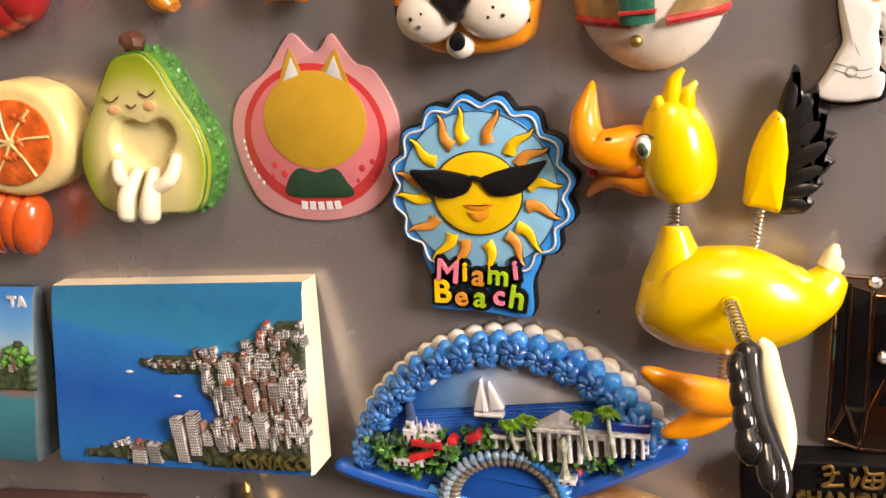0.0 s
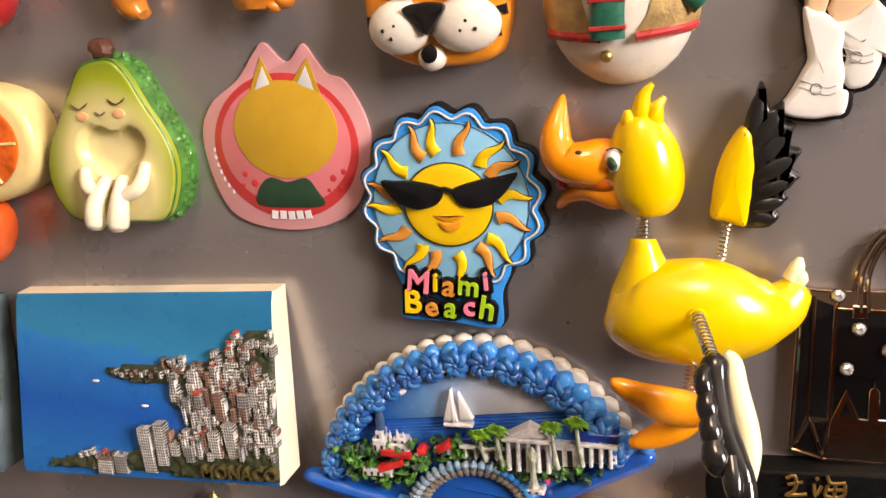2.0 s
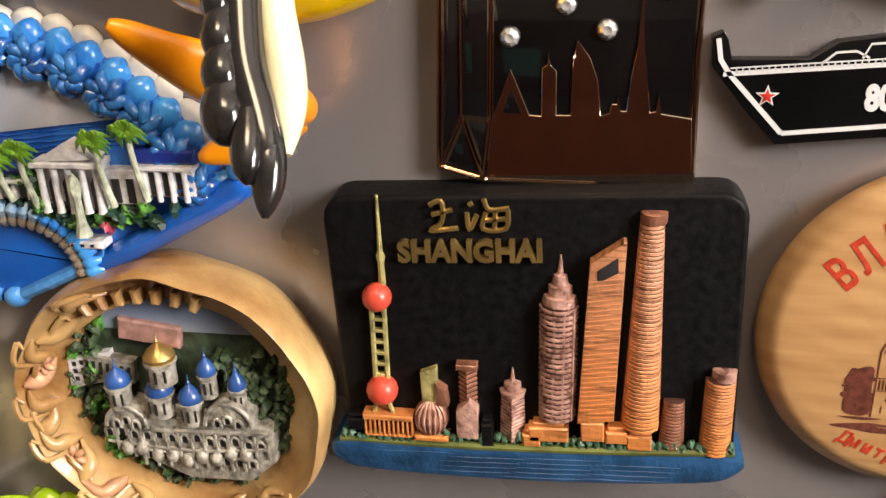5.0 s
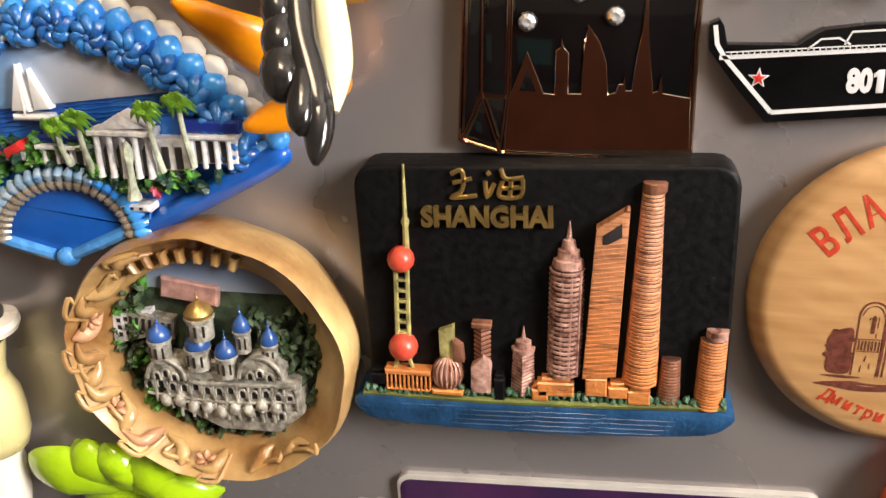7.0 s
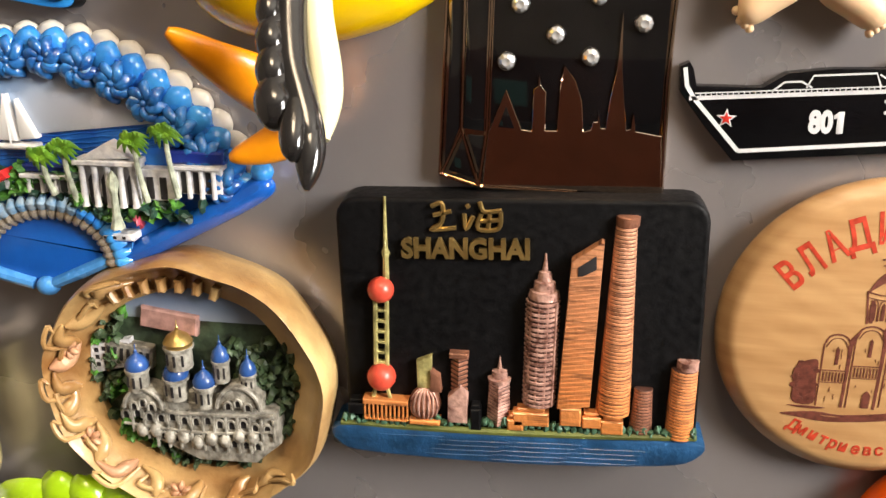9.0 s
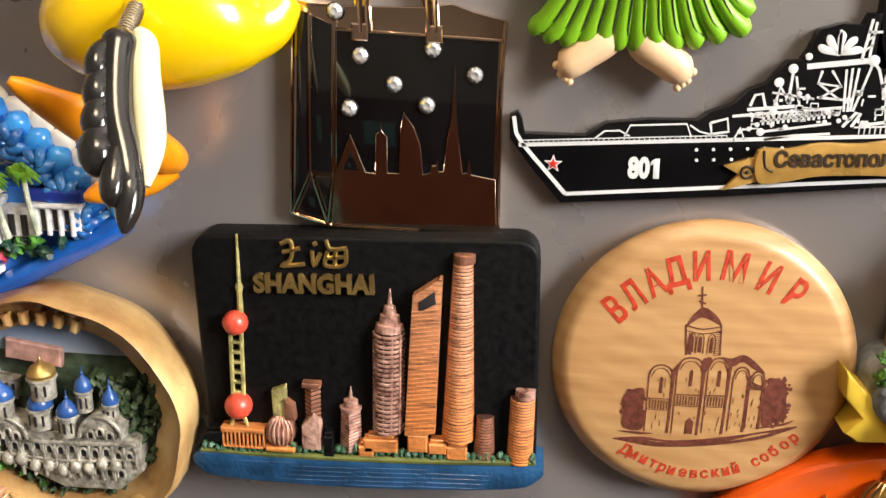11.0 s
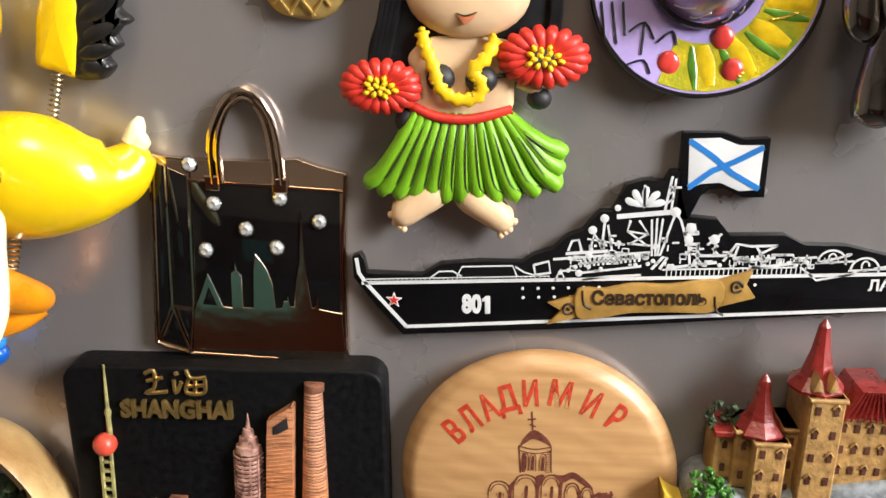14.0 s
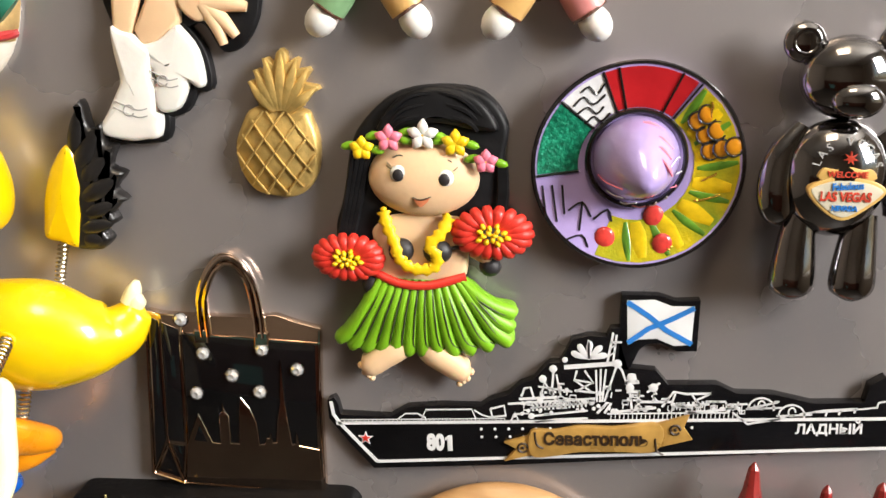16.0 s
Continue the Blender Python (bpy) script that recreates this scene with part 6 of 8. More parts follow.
part("mouth_lining", G().loft([(4.6, 48.6, 5.8), (9, 49.2, 7.4), (15, 49.0, 9.2), (19.6, 48.6, 10.0)], [(1.2, 1.4), (2.2, 2.6), (2.8, 3.4), (2.0, 3.0)], 12, 4), mat("deep_orange_gloss", (0.62, 0.13, 0.004), 0.3, coat=0.3), bk)
part("tongue", G().ball((4.5, 48.4, 7.0), (1.6, 1.7, 2.0), 12, 9), mat("tongue_crimson", (0.45, 0.02, 0.04), 0.25, coat=0.5), bk)
part("nostril", G().ball((9.8, 57.3, 13.6), (0.85, 0.6, 0.6), 10, 7), INK, bk)
part("eye", G().ball((18.2, 55.0, 13.0), (2.3, 3.0, 2.0), 16, 11, 10), SAIL_WHITE, hd)
part("iris", G().ball((17.8, 54.7, 14.3), (1.45, 1.85, 1.0), 14, 9, 12), mat("eye_green", (0.03, 0.12, 0.02), 0.15, coat=0.8), hd)
part("pupil", G().ball((17.7, 54.6, 15.0), (0.9, 1.15, 0.5), 12, 8, 12), INK, hd)
part("brow_line", G().tube([(16.2, 57.7, 13.6), (18.6, 58.3, 14.2), (20.7, 56.8, 14.4), (21.3, 54.8, 14.2)], 0.2, 5, 5), INK, hd)


def spring(p0, p1, r, turns, wire=0.3):
    a, b = Vector(p0), Vector(p1)
    d = (b - a).normalized()
    x = d.orthogonal().normalized()
    y = d.cross(x)
    n = int(turns * 10)
    pts = [tuple(a + (b - a) * (i / n) + x * r * math.cos(i * 0.628318) + y * r * math.sin(i * 0.628318)) for i in range(n + 1)]
    return G().tube(pts, wire, 5, 1, False)


part("neck_spring", spring((24.0, 34.4, 9.8), (24.2, 41, 8.2), 1.5, 7), STEEL, t, "steel coil spring")
part("wing_spring", spring((42.0, 27.0, 6), (44.0, 38.4, 5), 1.1, 11, 0.25), STEEL, t, "steel coil spring")
part("leg_spring", spring((36.2, 8, 14), (35.0, -3.4, 17.0), 1.3, 11), STEEL, t, "steel coil spring")
part("wing_spring", spring((37.2, 19.8, 21.4), (41.4, 15.2, 39.6), 1.4, 14), STEEL, t, "steel coil spring")
# far wing: yellow shoulder and black feathers
BLACK_SATIN = mat("black_satin_paint", (0.012, 0.011, 0.011), 0.36, coat=0.15, var=0.3, bump=0.1)
wg = part("far_wing", G().plate(spl([(39.9, 39.1), (40.2, 44), (40.8, 48.6), (42.2, 53.4), (44.0, 57.2), (46.9, 60.9), (49.4, 59.4), (50.2, 52), (49.4, 44), (48.4, 37.0), (43.6, 37.9)], 4), 2.6, 7.0, 1.9, 0.5, 3), DUCK, t, "wing with a yellow shoulder", 70)
spiky = [(47.0, 36.8), (52.4, 36.3), (54.2, 37.2), (55.7, 39.2), (54.4, 41.4), (57.6, 43.4), (56.6, 46.4), (60.2, 48.6), (57.6, 51.2), (60.4, 54.8), (57.0, 56.4), (58.7, 61.0), (56.4, 61.4), (56.2, 66.4), (53.2, 64.8), (52.0, 70.0), (50.7, 70.8), (49.1, 65.3), (47.3, 60.9), (48.4, 57.4), (47.6, 54.6), (48.9, 51.4), (47.8, 48.4), (48.6, 45.0), (47.6, 41.6)]
part("plumage", G().plate(spl(spiky, 3), 2.4, 6.4, 1.6, steps=3), BLACK_SATIN, wg, "black feather mass", 70)
for i, (a, b, r) in enumerate((((49.0, 38.6), (55.0, 39.4), 2.0), ((49.2, 41.2), (56.8, 43.6), 1.9), ((49.6, 44.4), (59.0, 48.6), 2.1), ((49.8, 48.4), (59.2, 54.2), 2.2), ((49.8, 52.2), (57.8, 60.0), 2.3), ((49.4, 55.8), (55.4, 65.0), 2.2), ((49.0, 58.6), (51.3, 69.6), 2.0))):
    dx, dy = b[0] - a[0], b[1] - a[1]
    w = 4.9 + 0.2 * (i % 2)
    part("feather", G().loft([(*a, w), (a[0] + dx * 0.35, a[1] + dy * 0.33, w + 0.4), (a[0] + dx * 0.72, a[1] + dy * 0.7, w + 0.3), (a[0] + dx * 0.92, a[1] + dy * 0.91, w), (*b, w - 0.3)], [(1.8, 1.2), (r * 1.1, 1.6), (r * 0.9, 1.4), (r * 0.5, 1.0), (0.35, 0.5)], 12, 4), BLACK_SATIN, wg, "black feather", 70)


# near wing, held out towards the room
def nw(f, du=0.0, dv=0.0, dw=0.0):
    return (41.2 + 5.4 * f + du * 0.92, 15.8 - 26.2 * f + dv, 39.0 + 19 * f + dw)


# inside coloured near cream, the overexposed light included in the yellow
nwg = part("near_wing", G().loft([nw(-0.05, 3.0, 0.4, -1), nw(0.02, 4.0, 0, -1.6), nw(0.2, 4.0, 0, -2), nw(0.42, 4.5, 0, -2.4), nw(0.58, 4.6, 0, -2.8), nw(0.7, 4.4, 0, -2.8), nw(0.8, 4.2, 0, -2.4)], [(0.8, 1.0), (2.2, 1.8), (2.5, 2.2), (2.7, 2.4), (2.5, 2.2), (1.7, 1.6), (0.5, 0.6)], 16, 4), PALE_Y, t, "wing seen edge on, pale inside with overexposure in its colour", 70)
part("feather", G().loft([nw(-0.06, 0.6), nw(0.0, 0.2), nw(0.14, -0.4), nw(0.4, -0.2), nw(0.6, 0.8), nw(0.76, 2.0), nw(0.88, 2.6)], [(1.2, 1.4), (3.0, 2.6), (3.0, 2.6), (2.8, 2.6), (3.0, 2.4), (2.6, 2.2), (1.2, 1.4)], 16, 4), BLACK_GLOSS, nwg, "glossy black feather ridge", 70)
for i, (f, k) in enumerate(((0.10, 0.85), (0.25, 0.95), (0.40, 1.0), (0.56, 1.15))):
    part("feather", G().loft([nw(f - 0.10, -0.2, 0, 0.6), nw(f - 0.04, -2.4, 0, 1.2), nw(f + 0.03, -2.9, -0.3, 1.6), nw(f + 0.10, -2.4, -0.6, 1.4), nw(f + 0.13, -1.4, -0.8, 1.2)], [(1.4 * k, 1.4), (2.2 * k, 2.1), (2.6 * k, 2.4), (2.0 * k, 1.8), (0.5, 0.7)], 14, 4), BLACK_GLOSS, nwg, "rounded glossy black feather", 70)
part("feather", G().loft([nw(0.60, 0.4, 0, 1), nw(0.72, 0.2, 0, 1.4), nw(0.82, 0.0, 0, 1.6), nw(0.88, 0.0, 0, 1.2)], [(2.0, 1.8), (2.3, 2.0), (1.8, 1.6), (0.5, 0.6)], 12, 4), BLACK_GLOSS, nwg, "rounded glossy black feather", 70)
part("feather", G().loft([nw(0.68, 2.0), nw(0.8, 2.2), nw(0.9, 2.0), nw(0.98, 1.6), nw(1.02, 1.4)], [(2.4, 2.0), (2.5, 2.1), (2.1, 1.8), (1.2, 1.2), (0.4, 0.5)], 14, 4), BLACK_GLOSS, nwg, "long glossy black feather tip", 70)
ft = part("webbed_foot", G().loft([(18.4, 7.8, 34), (20.2, 6.4, 33), (24.4, 3.0, 30.4), (29.6, -1.2, 26), (33.6, -5.0, 20.6), (36.2, -8.4, 15), (37.6, -11.2, 10), (38.2, -12.8, 8)], [(0.8, 0.9), (2.0, 1.7), (3.4, 2.3), (5.0, 3.0), (5.4, 3.8), (4.4, 3.8), (3.2, 3.0), (1.0, 1.2)], 16, 4), FOOT_O, t, "long orange webbed foot", 70)
part("toe", G().loft([(20.2, -18.6, 14.4), (22.2, -18.0, 14.2), (27.2, -16.4, 13.4), (32.4, -14.0, 11.6), (36.8, -12.2, 9.0)], [(0.9, 1.0), (2.0, 1.8), (3.4, 2.4), (4.2, 3.2), (3.2, 2.8)], 14, 4), FOOT_O, ft, "", 70)

# ---- wooden disc with a printed church ----
WOOD = bpy.data.materials.new("pale_beech")
WOOD.use_nodes = True
nt = WOOD.node_tree
b_ = nt.nodes["Principled BSDF"]
tc = nt.nodes.new("ShaderNodeTexCoord")
mp = nt.nodes.new("ShaderNodeMapping")
mp.inputs["Scale"].default_value, mp.inputs["Rotation"].default_value = (30, 30, 420), (0, radians(-18), 0)
wv = nt.nodes.new("ShaderNodeTexNoise")
wv.inputs["Scale"].default_value, wv.inputs["Detail"].default_value, wv.inputs["Distortion"].default_value = 1.0, 6, 0.3
cr = nt.nodes.new("ShaderNodeValToRGB")
cr.color_ramp.elements[0].position, cr.color_ramp.elements[0].color = 0.30, (0.42, 0.225, 0.088, 1)
cr.color_ramp.elements[1].position, cr.color_ramp.elements[1].color = 0.70, (0.56, 0.335, 0.15, 1)
nt.links.new(tc.outputs["Object"], mp.inputs["Vector"])
nt.links.new(mp.outputs[0], wv.inputs["Vector"])
band = nt.nodes.new("ShaderNodeTexWave")
band.bands_direction = "Z"
band.inputs["Scale"].default_value, band.inputs["Distortion"].default_value, band.inputs["Detail"].default_value, band.inputs["Detail Scale"].default_value = 70.0, 7.0, 3.0, 0.9
tilt = nt.nodes.new("ShaderNodeMapping")
tilt.inputs["Rotation"].default_value = (0, radians(-18), 0)
nt.links.new(tc.outputs["Object"], tilt.inputs["Vector"])
nt.links.new(tilt.outputs[0], band.inputs["Vector"])
blend = nt.nodes.new("ShaderNodeMix")
blend.inputs[0].default_value = 0.13
nt.links.new(wv.outputs[0], blend.inputs[2]), nt.links.new(band.outputs["Fac"], blend.inputs[3])
nt.links.new(blend.outputs[0], cr.inputs[0])
nt.links.new(cr.outputs[0], b_.inputs["Base Color"])
bp = nt.nodes.new("ShaderNodeBump")
bp.inputs["Strength"].default_value, bp.inputs["Distance"].default_value = 0.15, 0.0003
nt.links.new(wv.outputs[0], bp.inputs["Height"])
nt.links.new(bp.outputs[0], b_.inputs["Normal"])
b_.inputs["Roughness"].default_value, b_.inputs["Coat Weight"].default_value, b_.inputs["Coat Roughness"].default_value = 0.42, 0.25, 0.25
INK_RED = mat("red_stamp_ink", (0.50, 0.045, 0.018), 0.5, var=0.25, scale=700)
INK_BROWN = mat("brown_stamp_ink", (0.13, 0.035, 0.022), 0.5, var=0.35, scale=900)
wc = (148.3, -52.0)
t = thing("wooden_disc_magnet", *wc, "round pale wooden disc magnet printed with a church", "magnet")


def dome_w(u, v):
    r = math.hypot(u - wc[0], v - wc[1])
    return 8.5 - 1.3 * (r / 28) ** 2 if r < 28 else 7.2 - 0.22 * (r - 28) ** 2


part("disc", G().lathe([(28.6, 0), (30.8, 1.0), (31.9, 3.0), (31.7, 4.6)] + [(r, dome_w(wc[0] + r, wc[1])) for r in (31, 30, 29, 28, 25, 20, 14, 8, 3, 0.1)], *wc, 96), WOOD, t, "smooth domed beech wood", 60)
for i, (ch, u, v, rt) in enumerate(zip("ВЛАДИМИР", (129.0, 132.4, 136.3, 140.3, 145.3, 151.8, 158.6, 164.2), (-39.6, -36.2, -33.2, -30.9, -29.4, -29.2, -31.2, -34.2), (44, 40, 32, 20, 6, -8, -20, -32))):
    wide = ch in "МД"
    part("letter", G(wf=dome_w).glyphs(ch, 8.2, u, v, -0.2, 0.1, rt, 0.2, 0.74 if wide else 0.66), INK_RED, t)
    for sv, sw in ((3.0, 1.1), (-3.0, 1.0)):
        part("letter_serif", G(u, v, rt, dome_w).box(-sw - wide * 0.6 - 0.5, sv - 0.22, -0.5 if not wide else -1.2, sv + 0.22, -0.3, 0.1, 0.02) if ch != "Р" or sv < 0 else G(u, v, rt, dome_w).box(-1.8, sv - 0.22, 0.2, sv + 0.22, -0.3, 0.1, 0.02), INK_RED, t)
small_arc = spl([(133.6, -72.4), (138.9, -74.8), (144.0, -76.6), (149.7, -77.1), (155.3, -76.0), (160.2, -73.9), (164.6, -70.8), (168.8, -66.6)], 20, False)
for i, ch in enumerate("Дмитриевский собор"):
    if ch != " ":
        k = int(i * (len(small_arc) - 2) / 17)
        (u, v), (u2, v2) = small_arc[k], small_arc[k + 1]
        part("small_letter", G(wf=dome_w).glyphs(ch, 3.7, u, v, -0.2, 0.1, math.degrees(math.atan2(v2 - v, u2 - u)), 0.09, 0.85), INK_RED, t)
g = G(wf=dome_w)


def ink(pts, wd=0.32):
    g.stroke(spl(pts, 3, False) if len(pts) > 2 else [tuple(pts[0]), tuple((a + b) / 2 for a, b in zip(*pts)), tuple(pts[1])], wd, -0.3, 0.1)


def ink_fill(pts):
    g.plate(pts, -0.4, 0.12, 0.02, steps=1)


rnd = random.Random(2)
ink_fill(spl([(143.6, -41.8), (144.2, -40.0), (146.4, -37.6), (149.2, -39.2), (150.6, -41.4), (148.6, -40.4), (146.4, -39.8), (144.8, -40.8)], 3))
ink([(146.2, -38), (145.8, -33.2)], 0.32), ink([(145.0, -35.2), (146.8, -34.9)], 0.32), ink([(145.4, -36.3), (146.8, -36.8)], 0.26)
ink([(143.3, -41.6), (144.0, -48.4)], 0.34), ink([(150.5, -41.4), (150.9, -48.0)], 0.26), ink([(143.4, -41.8), (146.8, -42.4), (150.5, -41.6)], 0.22), ink([(143.6, -42.9), (146.9, -43.4), (150.5, -42.7)], 0.18)
for u in (144.9, 146.6, 148.9):
    ink_fill([(u - 0.36, -47.6), (u + 0.36, -47.6), (u + 0.32, -44.4), (u, -43.9), (u - 0.32, -44.4)])
    ink([(u - 0.75, -47.8), (u - 0.7, -44.4), (u, -43.4), (u + 0.7, -44.4), (u + 0.75, -47.8)], 0.14)
ink_fill([(144.2, -43.4), (144.9, -43.6), (145.0, -48.2), (144.3, -48.2)])
for k in range(14):
    v = -42.6 - k * 0.42
    ink([(149.3 + rnd.uniform(0, 0.4), v), (150.6, v + 0.1)], 0.1)
# bays: round gables, tall slits, blind arcade, shaded edges
for u0, u1, vt, vb in ((136.9, 141.9, -51.0, -67.2), (142.6, 148.1, -48.9, -67.2), (148.9, 153.3, -48.6, -66.6), (154.2, 157.6, -50.4, -65.8), (157.8, 160.8, -51.2, -64.9)):
    um, hw = (u0 + u1) / 2, (u1 - u0) / 2
    ink([(u0, vt - 2.6), (um - hw * 0.7, vt - 0.7), (um, vt), (um + hw * 0.7, vt - 0.7), (u1, vt - 2.6)], 0.3)
    ink([(u0 + 0.5, vt - 2.9), (um - hw * 0.5, vt - 1.3), (um, vt - 0.8), (um + hw * 0.5, vt - 1.3), (u1 - 0.5, vt - 2.9)], 0.14)
    ink([(u0, vt - 2.4), (u0 + 0.2, vb)], 0.24)
    ink_fill([(u1 - 0.45, vt - 2.2), (u1 + 0.35, vt - 1.8), (u1 + 0.3, vb), (u1 - 0.25, vb)])
    if hw > 2:
        ink_fill([(um - 0.1, vt - 6.6), (um + 0.55, vt - 6.6), (um + 0.55, vt - 3.2), (um + 0.2, vt - 2.7), (um - 0.1, vt - 3.2)])
        n = int(hw * 2 / 0.62)
        va = vt - 8.0 - 0.35 * (vt + 51)
        for k in range(n):
            uu = u0 + 0.6 + k * 0.6
            ink_fill([(uu, va - 2.4), (uu + 0.26, va - 2.4), (uu + 0.24, va - 0.3), (uu + 0.02, va - 0.3)])
        ink([(u0 + 0.3, va), (u1 - 0.4, va + 0.1)], 0.2), ink([(u0 + 0.3, va - 2.7), (u1 - 0.4, va - 2.6)], 0.12)
    for k in range(9):
        uu, vv = rnd.uniform(u0 + 0.4, u1 - 0.4), rnd.uniform(vb + 0.6, vt - 3)
        ink([(uu, vv), (uu + rnd.uniform(-0.1, 0.1), vv - rnd.uniform(0.4, 1.4))], 0.08)
ink_fill(spl([(141.4, -52.4), (142.6, -50.6), (143.6, -49.4), (142.8, -51.6), (142.2, -53.4)], 3)), ink_fill(spl([(147.4, -49.6), (148.6, -48.6), (149.4, -49.0), (148.6, -51.6), (147.9, -53.0)], 3))
ink_fill(spl([(151.4, -48.4), (153.4, -48.6), (155.6, -47.6), (158.0, -48.9), (160.6, -51.6), (158.4, -50.8), (155.8, -49.2), (153.6, -50.4)], 3))
for k in range(12):
    ink([(158.0 + k * 0.22, -53.6 - 0.1 * k), (158.0 + k * 0.22, -55.6)], 0.1)
ink_fill([(145.6, -67.0), (147.2, -67.0), (147.2, -64.0), (146.4, -63.0), (145.6, -64.0)])
ink_fill(spl([(130.6, -69.6), (137, -68.6), (142, -69.0), (149, -68.2), (158, -66.4), (169, -63.8), (165, -66), (160, -67.8), (150, -69.8), (140, -70.8), (134, -70.2)], 3))
ink_fill(spl([(131.6, -67.6), (136, -67.4), (139, -67.6), (136, -68.0)], 3)), ink_fill(spl([(160, -64.8), (166, -63.2), (168, -62.4), (166, -63.8)], 3))
ink_fill(spl([(132.6, -66.6), (132.2, -63), (131.9, -59.4), (133.6, -57.4), (136.2, -56.9), (136.4, -61), (136.6, -66.6)], 4))
ink_fill(spl([(161.6, -64.0), (161.2, -58), (161.6, -53.8), (163.4, -52.6), (165.4, -54.4), (165.8, -58), (166.2, -62), (164, -63.2)], 4))
for k in range(60):
    a, r = rnd.uniform(0, 6.28), 0.72 + 0.36 * rnd.random()
    ink_fill(ell(134.4 + 2.3 * r * math.cos(a), -61.6 + 4.8 * r * math.sin(a), rnd.uniform(0.2, 0.6), rnd.uniform(0.2, 0.6), 6, k * 40))
    ink_fill(ell(163.6 + 3.0 * r * math.cos(a), -58.0 + 6.0 * r * math.sin(a), rnd.uniform(0.2, 0.65), rnd.uniform(0.2, 0.65), 6, k * 40))
part("church_print", g, INK_BROWN, t, "brown stamped church drawing")

# ---- warship cut from black acrylic ----
ACRYL = mat("black_acrylic", (0.005, 0.005, 0.006), 0.2, coat=0.15, var=0.25, spec=0.3)
BRASS = mat("dull_gold_print", (0.46, 0.27, 0.07), 0.3, 0.15, var=0.3, scale=120)
FLAG_B = mat("flag_blue_print", (0.03, 0.20, 0.60), 0.35)
t = thing("warship_magnet", 170, 0, "black acrylic warship magnet with white printed lines", "magnet")
hullp = [(104.9, -0.6), (106.6, 0.2), (107.4, -1.0), (108.2, -4.2), (120.2, -4.2), (124.4, -1.4), (132.6, -0.4), (142.1, -0.2), (144.4, 1.6), (148.6, 3.2), (151.4, 6.2), (154.6, 7.6), (156, 9.6), (158.0, 12.0), (160.4, 12.2), (161.6, 14.6), (163.0, 18.0), (166.8, 19.2), (170.8, 19.0), (171.8, 21.2), (173.8, 21.4), (174.6, 16.1),
         (176.2, 11.6), (182.6, 11.2), (185.6, 7.8), (196.9, 8.4), (201.2, 6.4), (209.8, 6.6), (218.8, 4.8), (230.1, 5.6), (230.8, 10.0), (234, 12.2), (239, 10), (240.6, 8), (240.4, -5.4), (225, -7.2), (190, -11.0), (150, -15.4), (116.2, -18.4), (110.6, -12.2), (105.2, -5.4)]
part("hull", G().plate(hullp, 0, 2.8, 0.15), ACRYL, t, "black acrylic cut-out")
flag = part("flag", G().plate([(173.6, 29.4), (182, 29.6), (186, 28.4), (191.2, 28.8), (191.4, 16.4), (187, 16.2), (183, 18.0), (180, 17.6), (178.4, 16.2), (176.4, 11.0), (173.6, 11.0)], 0, 2.8, 0.15), ACRYL, t, "naval flag on black")
part("flag_field", G().plate([(174.8, 28.2), (181, 28.6), (185, 27.2), (190.0, 27.4), (190.0, 18.0), (186, 17.6), (182, 19.2), (178, 18.8), (175.6, 17.4)], 2.7, 2.95, 0.03), WHITE_PRINT, flag)
part("flag_cross", G().stroke([(174.9, 27.8), (180, 24.6), (184, 21.4), (190, 18.2)], 1.2, 2.8, 3.05).stroke([(175.6, 17.9), (180, 21.6), (184.5, 23.8), (190, 27.0)], 1.2, 2.8, 3.08), FLAG_B, flag)
g = G()


def ln(*pts, wd=0.34):
    g.stroke(pts, wd, 2.7, 2.96)


def hy(u):
    return -6.5 + (u - 108) * 0.066


def by(u):
    return -16.4 + (u - 117) * 0.0905


ln((105.8, -0.8), (106.4, -4.2), (108, -6.6), (117, -16.4), wd=0.8)
ln(*[(u, by(u)) for u in range(117, 241, 6)], wd=0.75)
ln(*[(u, hy(u)) for u in range(107, 241, 6)], wd=0.75)
ln(*[(u, hy(u) + 0.9) for u in range(108, 150, 5)], wd=0.2)
for i in range(40):
    ln((109 + i, hy(109 + i)), (109 + i, hy(109 + i) + 0.9), wd=0.18)
ln((122, hy(122) + 0.8), (124, hy(124) + 2.4), (127, hy(127) + 2.4), (129, hy(129) + 1.2)), ln((128, hy(128) + 1.2), (129, hy(129) + 3.4), (140, hy(140) + 3.4), (141, hy(141) + 1.0)), ln((140.6, hy(140) + 3.2), (142.6, hy(140) + 2.0), (146, hy(146) + 0.8))
ln((148.6, 0.9), (169.1, 3.4), wd=0.53)
ln((153.6, -2.1), (167.5, 0.2), wd=0.46)
ln((154, 0.1), (166.9, 2.1), wd=0.4)
ln((151.7, 3), (152.4, 5.2), (153.8, 5.5), (154.6, 3), wd=0.53)
ln((156.4, 3.5), (157, 7), (159.2, 3.7), wd=0.66)
ln((158.8, 3.7), (159, 9.8), wd=0.53)
ln((161, 3.5), (159.7, 9.1), wd=0.46)
ln((155.6, 5.8), (161.9, 5.1), wd=0.4)
ln((161.4, 11), (174.3, 12.7), wd=1.06)
ln((164.4, 10.3), (163.9, 7.9), (168.4, 7.4), (166.2, 10.4), wd=0.53)
ln((164.1, 5.2), (169, 4.9), wd=0.46)
ln((163.9, 7.9), (168.3, 4.9), wd=0.4)
ln((168.4, 7.6), (164.5, 5), wd=0.4)
ln((168.8, 10.7), (169.5, 2.6), wd=0.46)
ln((169.9, 11), (170.2, 2.6), wd=0.46)
ln((171.1, 11), (170.7, 2.7), wd=0.46)
ln((173.4, 11.6), (171.2, 2.7), wd=0.46)
